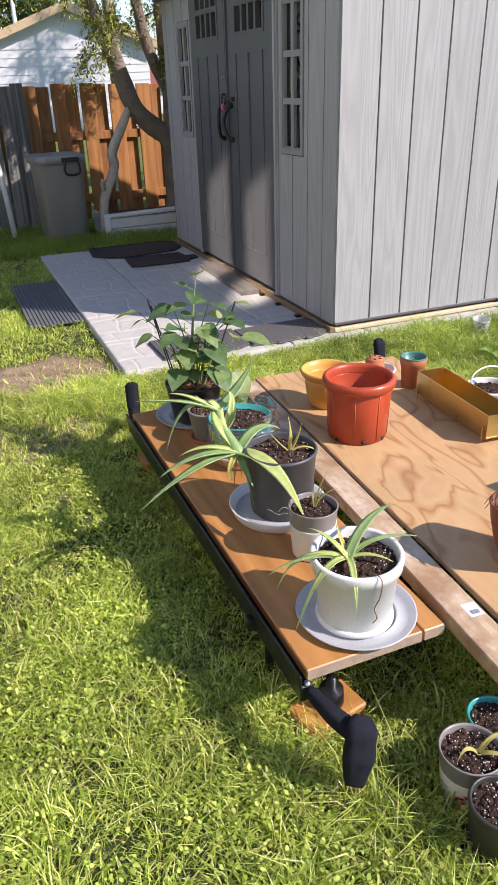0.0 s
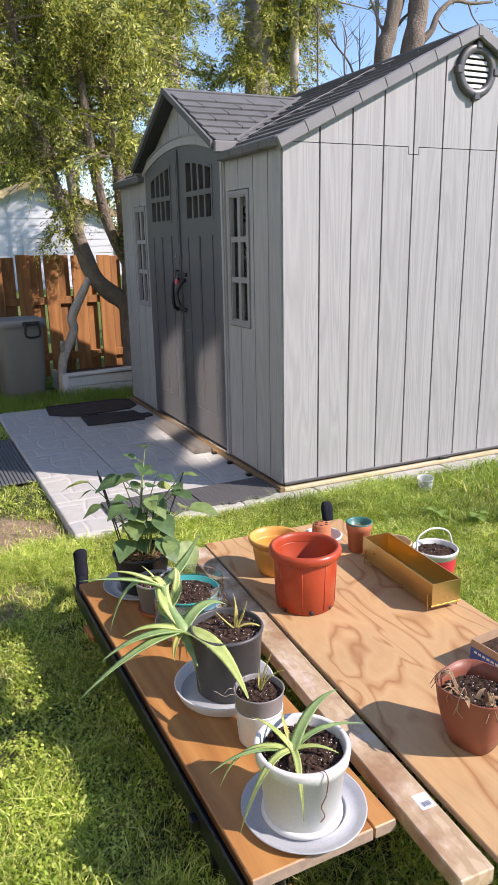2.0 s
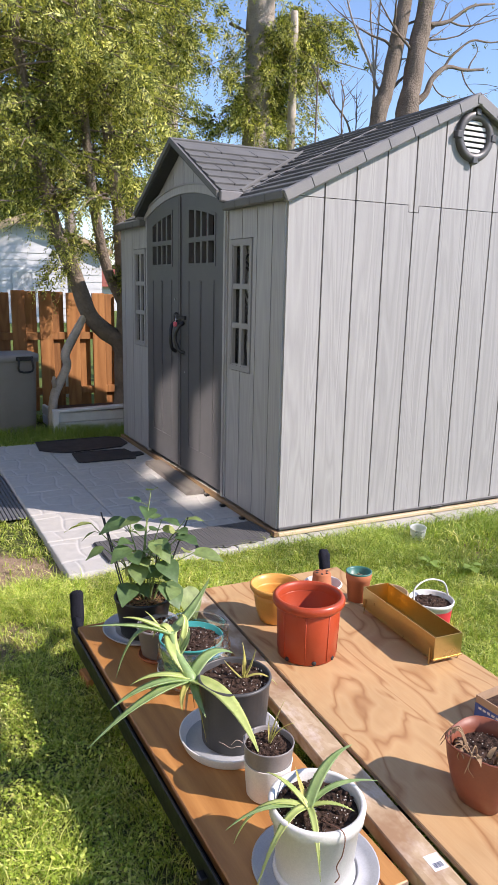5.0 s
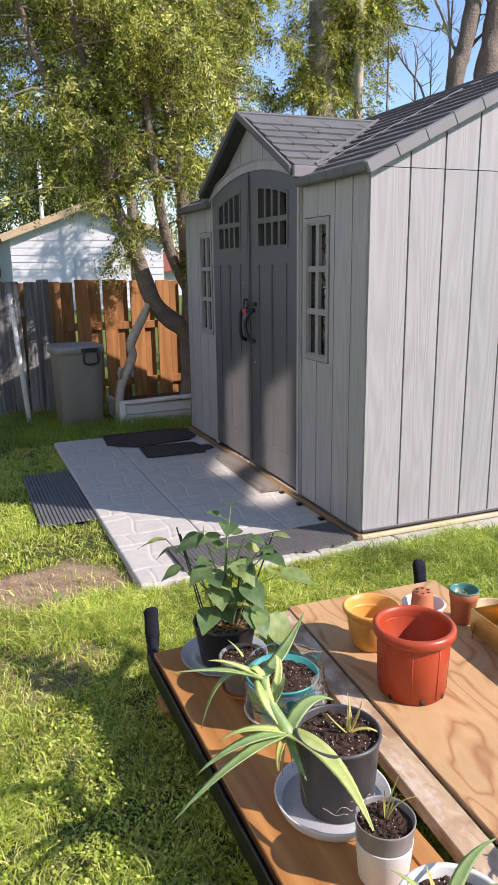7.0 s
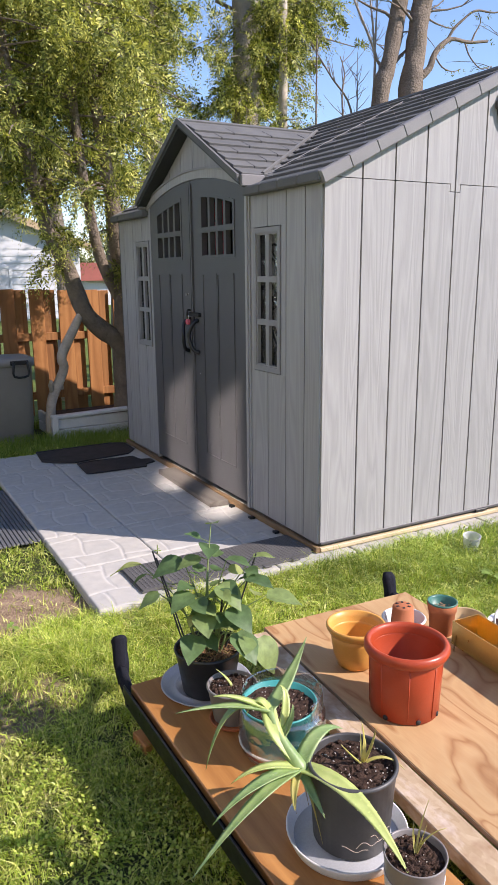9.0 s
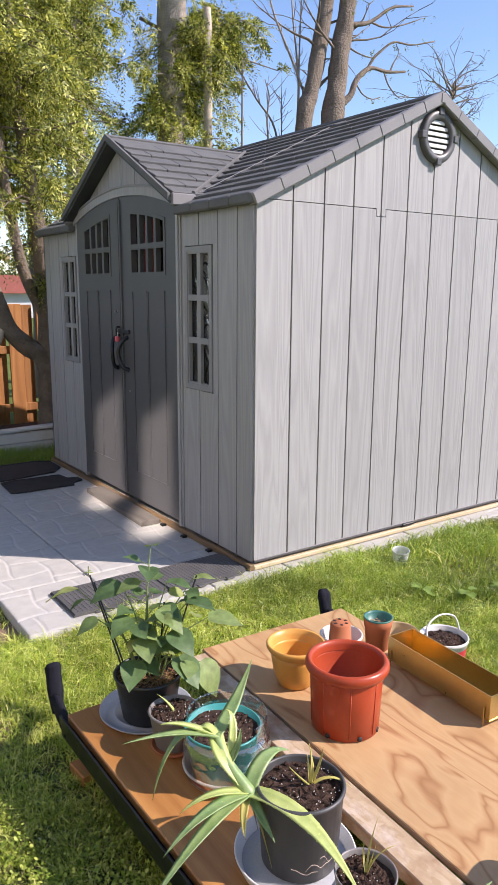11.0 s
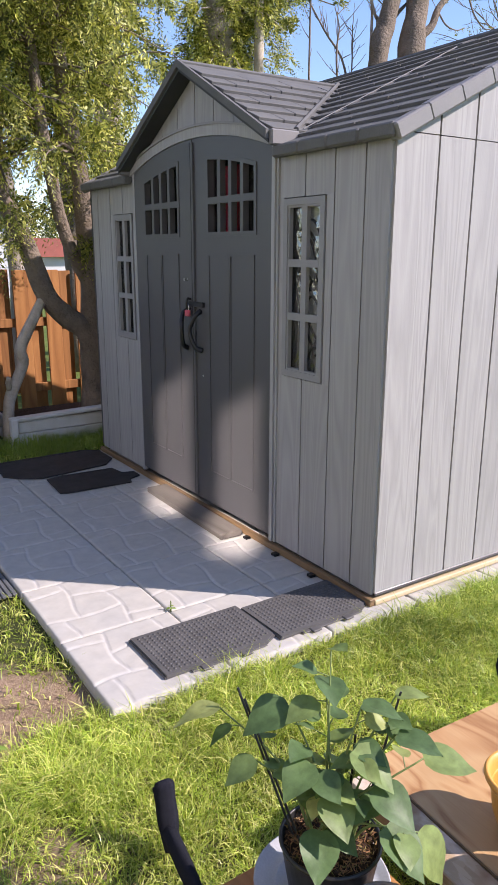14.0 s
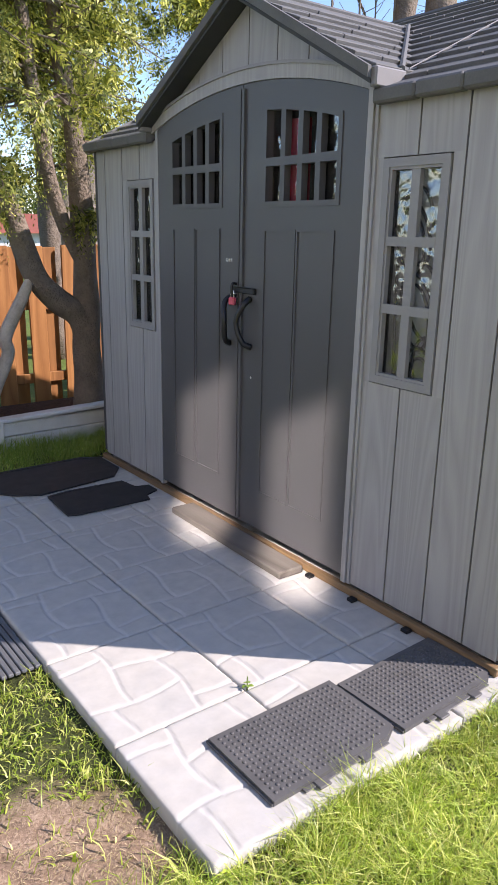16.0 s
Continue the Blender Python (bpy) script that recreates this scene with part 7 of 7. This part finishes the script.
def grass_mesh(name, label, x, y, height, width, lean, material, rng):
    quad, m1, side, tip = blades(rng, x, y, height, width, lean)
    n = len(x)
    verts = np.concatenate([quad, tip[:, None]], 1).reshape(-1, 3).astype(np.float32)
    base = np.arange(n, dtype=np.int32)[:, None] * 5
    loops = np.concatenate([base + np.array([0, 1, 2, 3]), base + np.array([3, 2, 4])], 1).reshape(-1).astype(np.int32)
    me = bpy.data.meshes.new(name)
    me.vertices.add(n * 5)
    me.vertices.foreach_set("co", verts.reshape(-1))
    me.loops.add(n * 7)
    me.loops.foreach_set("vertex_index", loops)
    me.polygons.add(n * 2)
    start = (np.arange(n, dtype=np.int32)[:, None] * 7 + np.array([0, 4], dtype=np.int32)).reshape(-1)
    me.polygons.foreach_set("loop_start", start.astype(np.int32))
    me.polygons.foreach_set("loop_total", np.tile(np.array([4, 3], dtype=np.int32), n))
    me.materials.append(material)
    me.update(calc_edges=True)
    return tagged(new(name, me), label, "grass", "", "stuff")


def sow(name, label, area, density, h0, h1, seed, wide=1.0, lean=1.3, material=None):
    rng = np.random.default_rng(seed)
    x, y = scatter(rng, *area, density)
    patch, clump = tufts(x, y, 2.2, seed), tufts(x, y, 9.0, seed + 5)
    worn = np.array([bare(a, b) for a, b in zip(x.tolist(), y.tolist())])
    keep = rng.uniform(0, 1, len(x)) < (0.92 + 0.5 * clump) * (1 - 0.93 * worn)
    x, y, patch, clump = x[keep], y[keep], patch[keep], clump[keep]
    h = rng.uniform(h0, h1, len(x)) * (1 + 0.6 * patch + 0.7 * clump + 0.5 * tufts(x, y, 28.0, seed + 9))
    # longer growth where no mower reaches: beside table, pots and walls
    edge = np.exp(-((x - 0.62) ** 2 + (y - 1.05) ** 2) / 0.06) + 0.9 * np.exp(-((x - 3.0) ** 2) / 0.5 - (y - 3.0) ** 2 / 0.35) + 0.8 * np.exp(-((y - 7.25) ** 2) / 0.08) * (x > 0.6)
    edge += 0.8 * np.exp(-(((y - 3.42) / 0.28) ** 2))
    h *= 1 + 0.9 * edge
    grass_mesh(name, label, x, y, np.clip(h, 0.012, 0.16), rng.uniform(0.0018, 0.0036, len(x)) * wide, lean, material or GRASS, rng)


sow("grass", "sunlit uneven lawn grass of mixed greens", (-0.75, 2.7, 0.45, 3.75), 25000, 0.026, 0.070, 21, 1.15, 1.5)
sow("grass", "short flattened blades thatching the lawn", (-0.75, 2.7, 0.45, 3.75), 9000, 0.012, 0.030, 27, 1.5, 2.6, STRAW_GREEN)
sow("grass", "thin outlying lawn grass of the wider yard", (-3.3, 5.6, -2.5, 8.5), 2200, 0.02, 0.05, 28, 3.0, 1.8)
sow("grass", "lawn grass beyond the table and beside the patio", (1.8, 4.7, 1.2, 3.7), 8000, 0.03, 0.08, 22, 1.5, 1.3, LONG_GRASS)
sow("grass", "lawn grass beside the patio", (-1.2, 2.0, 3.75, 6.85), 8500, 0.025, 0.065, 23, 1.5)
sow("grass", "longer grass along the raised bed and fences, darkened for shade", (-1.2, 2.4, 6.85, 8.4), 6000, 0.055, 0.12, 24, 1.5, 0.9, LONG_GRASS)

rng = np.random.default_rng(31)
x, y = scatter(rng, -0.75, 4.2, 0.45, 5.0, 8000)
worn = np.array([bare(a, b) for a, b in zip(x.tolist(), y.tolist())])
dry = tufts(x, y, 3.0, 60)
k = rng.uniform(0, 1, len(x)) < 0.12 + 0.25 * (dry > 0.15) + 0.7 * (worn > 0.3)
x, y = x[k], y[k]
grass_mesh("dry_grass", "dry straw-coloured blades lying in the lawn", x, y, rng.uniform(0.006, 0.022, len(x)), rng.uniform(0.0012, 0.0026, len(x)), 3.0, STRAW, rng)

# clover and small weeds
x, y = scatter(rng, -0.75, 3.2, 0.45, 4.9, 26000)
p1, p2 = tufts(x, y, 1.6, 80), tufts(x, y, 7.0, 81)
worn = np.array([bare(a, b) for a, b in zip(x.tolist(), y.tolist())])
k = (rng.uniform(0, 1, len(x)) < (0.10 + 0.8 * p1 + 0.5 * p2) * (y < 3.0)) & (worn < 0.4)
x, y = x[k], y[k]
n = len(x)
c = np.stack([x, y, G + rng.uniform(0.012, 0.045, n)], -1)
a = rng.uniform(0, 2 * np.pi, n)
r = rng.uniform(0.0025, 0.0065, n)
u = np.stack([np.cos(a), np.sin(a), rng.normal(size=n) * 0.5], -1) * r[:, None]
v = np.stack([-np.sin(a), np.cos(a), rng.normal(size=n) * 0.35], -1) * r[:, None] * 0.75
tagged(new("clover", flat_mesh("clover", np.stack([c - u, c - u * 0.2 - v, c + u * 0.7 - v * 0.8, c + u, c + u * 0.7 + v * 0.8, c - u * 0.2 + v], 1), CLOVER)), "clover and small round-leaved weeds in the lawn", "clover", "", "stuff")


def weed(loc, size, count, seed):
    r = random.Random(seed)
    w = thing("broadleaf_weed", "pale green broad-leaved weed in the lawn", "weed", loc, 0, "weeds")
    for k in range(count):
        a = 6.28 * k / count + r.uniform(-0.4, 0.4)
        s = size * r.uniform(0.6, 1.1)
        h = r.uniform(0.03, 0.075) if size > 0.022 else r.uniform(0.0, 0.012)
        piece("leaf", WEED_LEAVES[k % 3], w, Matrix.Translation((0.25 * s * -math.sin(a), 0.25 * s * math.cos(a), h + 0.01)) @ Matrix.Rotation(a, 4, "Z") @ Matrix.Rotation(r.uniform(-0.1, 0.5), 4, "X") @ Matrix.Diagonal((s, s, s, 1)))
    part("stalk", tube([(0, 0, -0.01), (0, 0, 0.05)], 0.003, 6), STEM, w)


WEED_GREEN = leafy("weed_leaf", (0.17, 0.27, 0.05), (0.22, 0.33, 0.07), (0.27, 0.36, 0.09), 0.5, 0.35)
WEED_LEAVES = []
for k in range(3):
    me = LEAVES[k].copy()
    me.materials[0] = WEED_GREEN
    WEED_LEAVES.append(me)
for i, (x, y, s, c) in enumerate(((0.10, 0.80, 0.055, 8), (0.02, 0.86, 0.05, 7), (0.16, 0.76, 0.045, 6), (2.55, 2.95, 0.07, 7), (2.70, 2.80, 0.06, 6), (2.95, 2.75, 0.07, 7), (0.30, 0.62, 0.03, 6), (0.52, 0.72, 0.028, 6), (0.33, 3.62, 0.03, 6), (1.215, 4.14, 0.02, 5))):
    weed((x, y, G if i < 9 else -0.004), s, c, 50 + i)
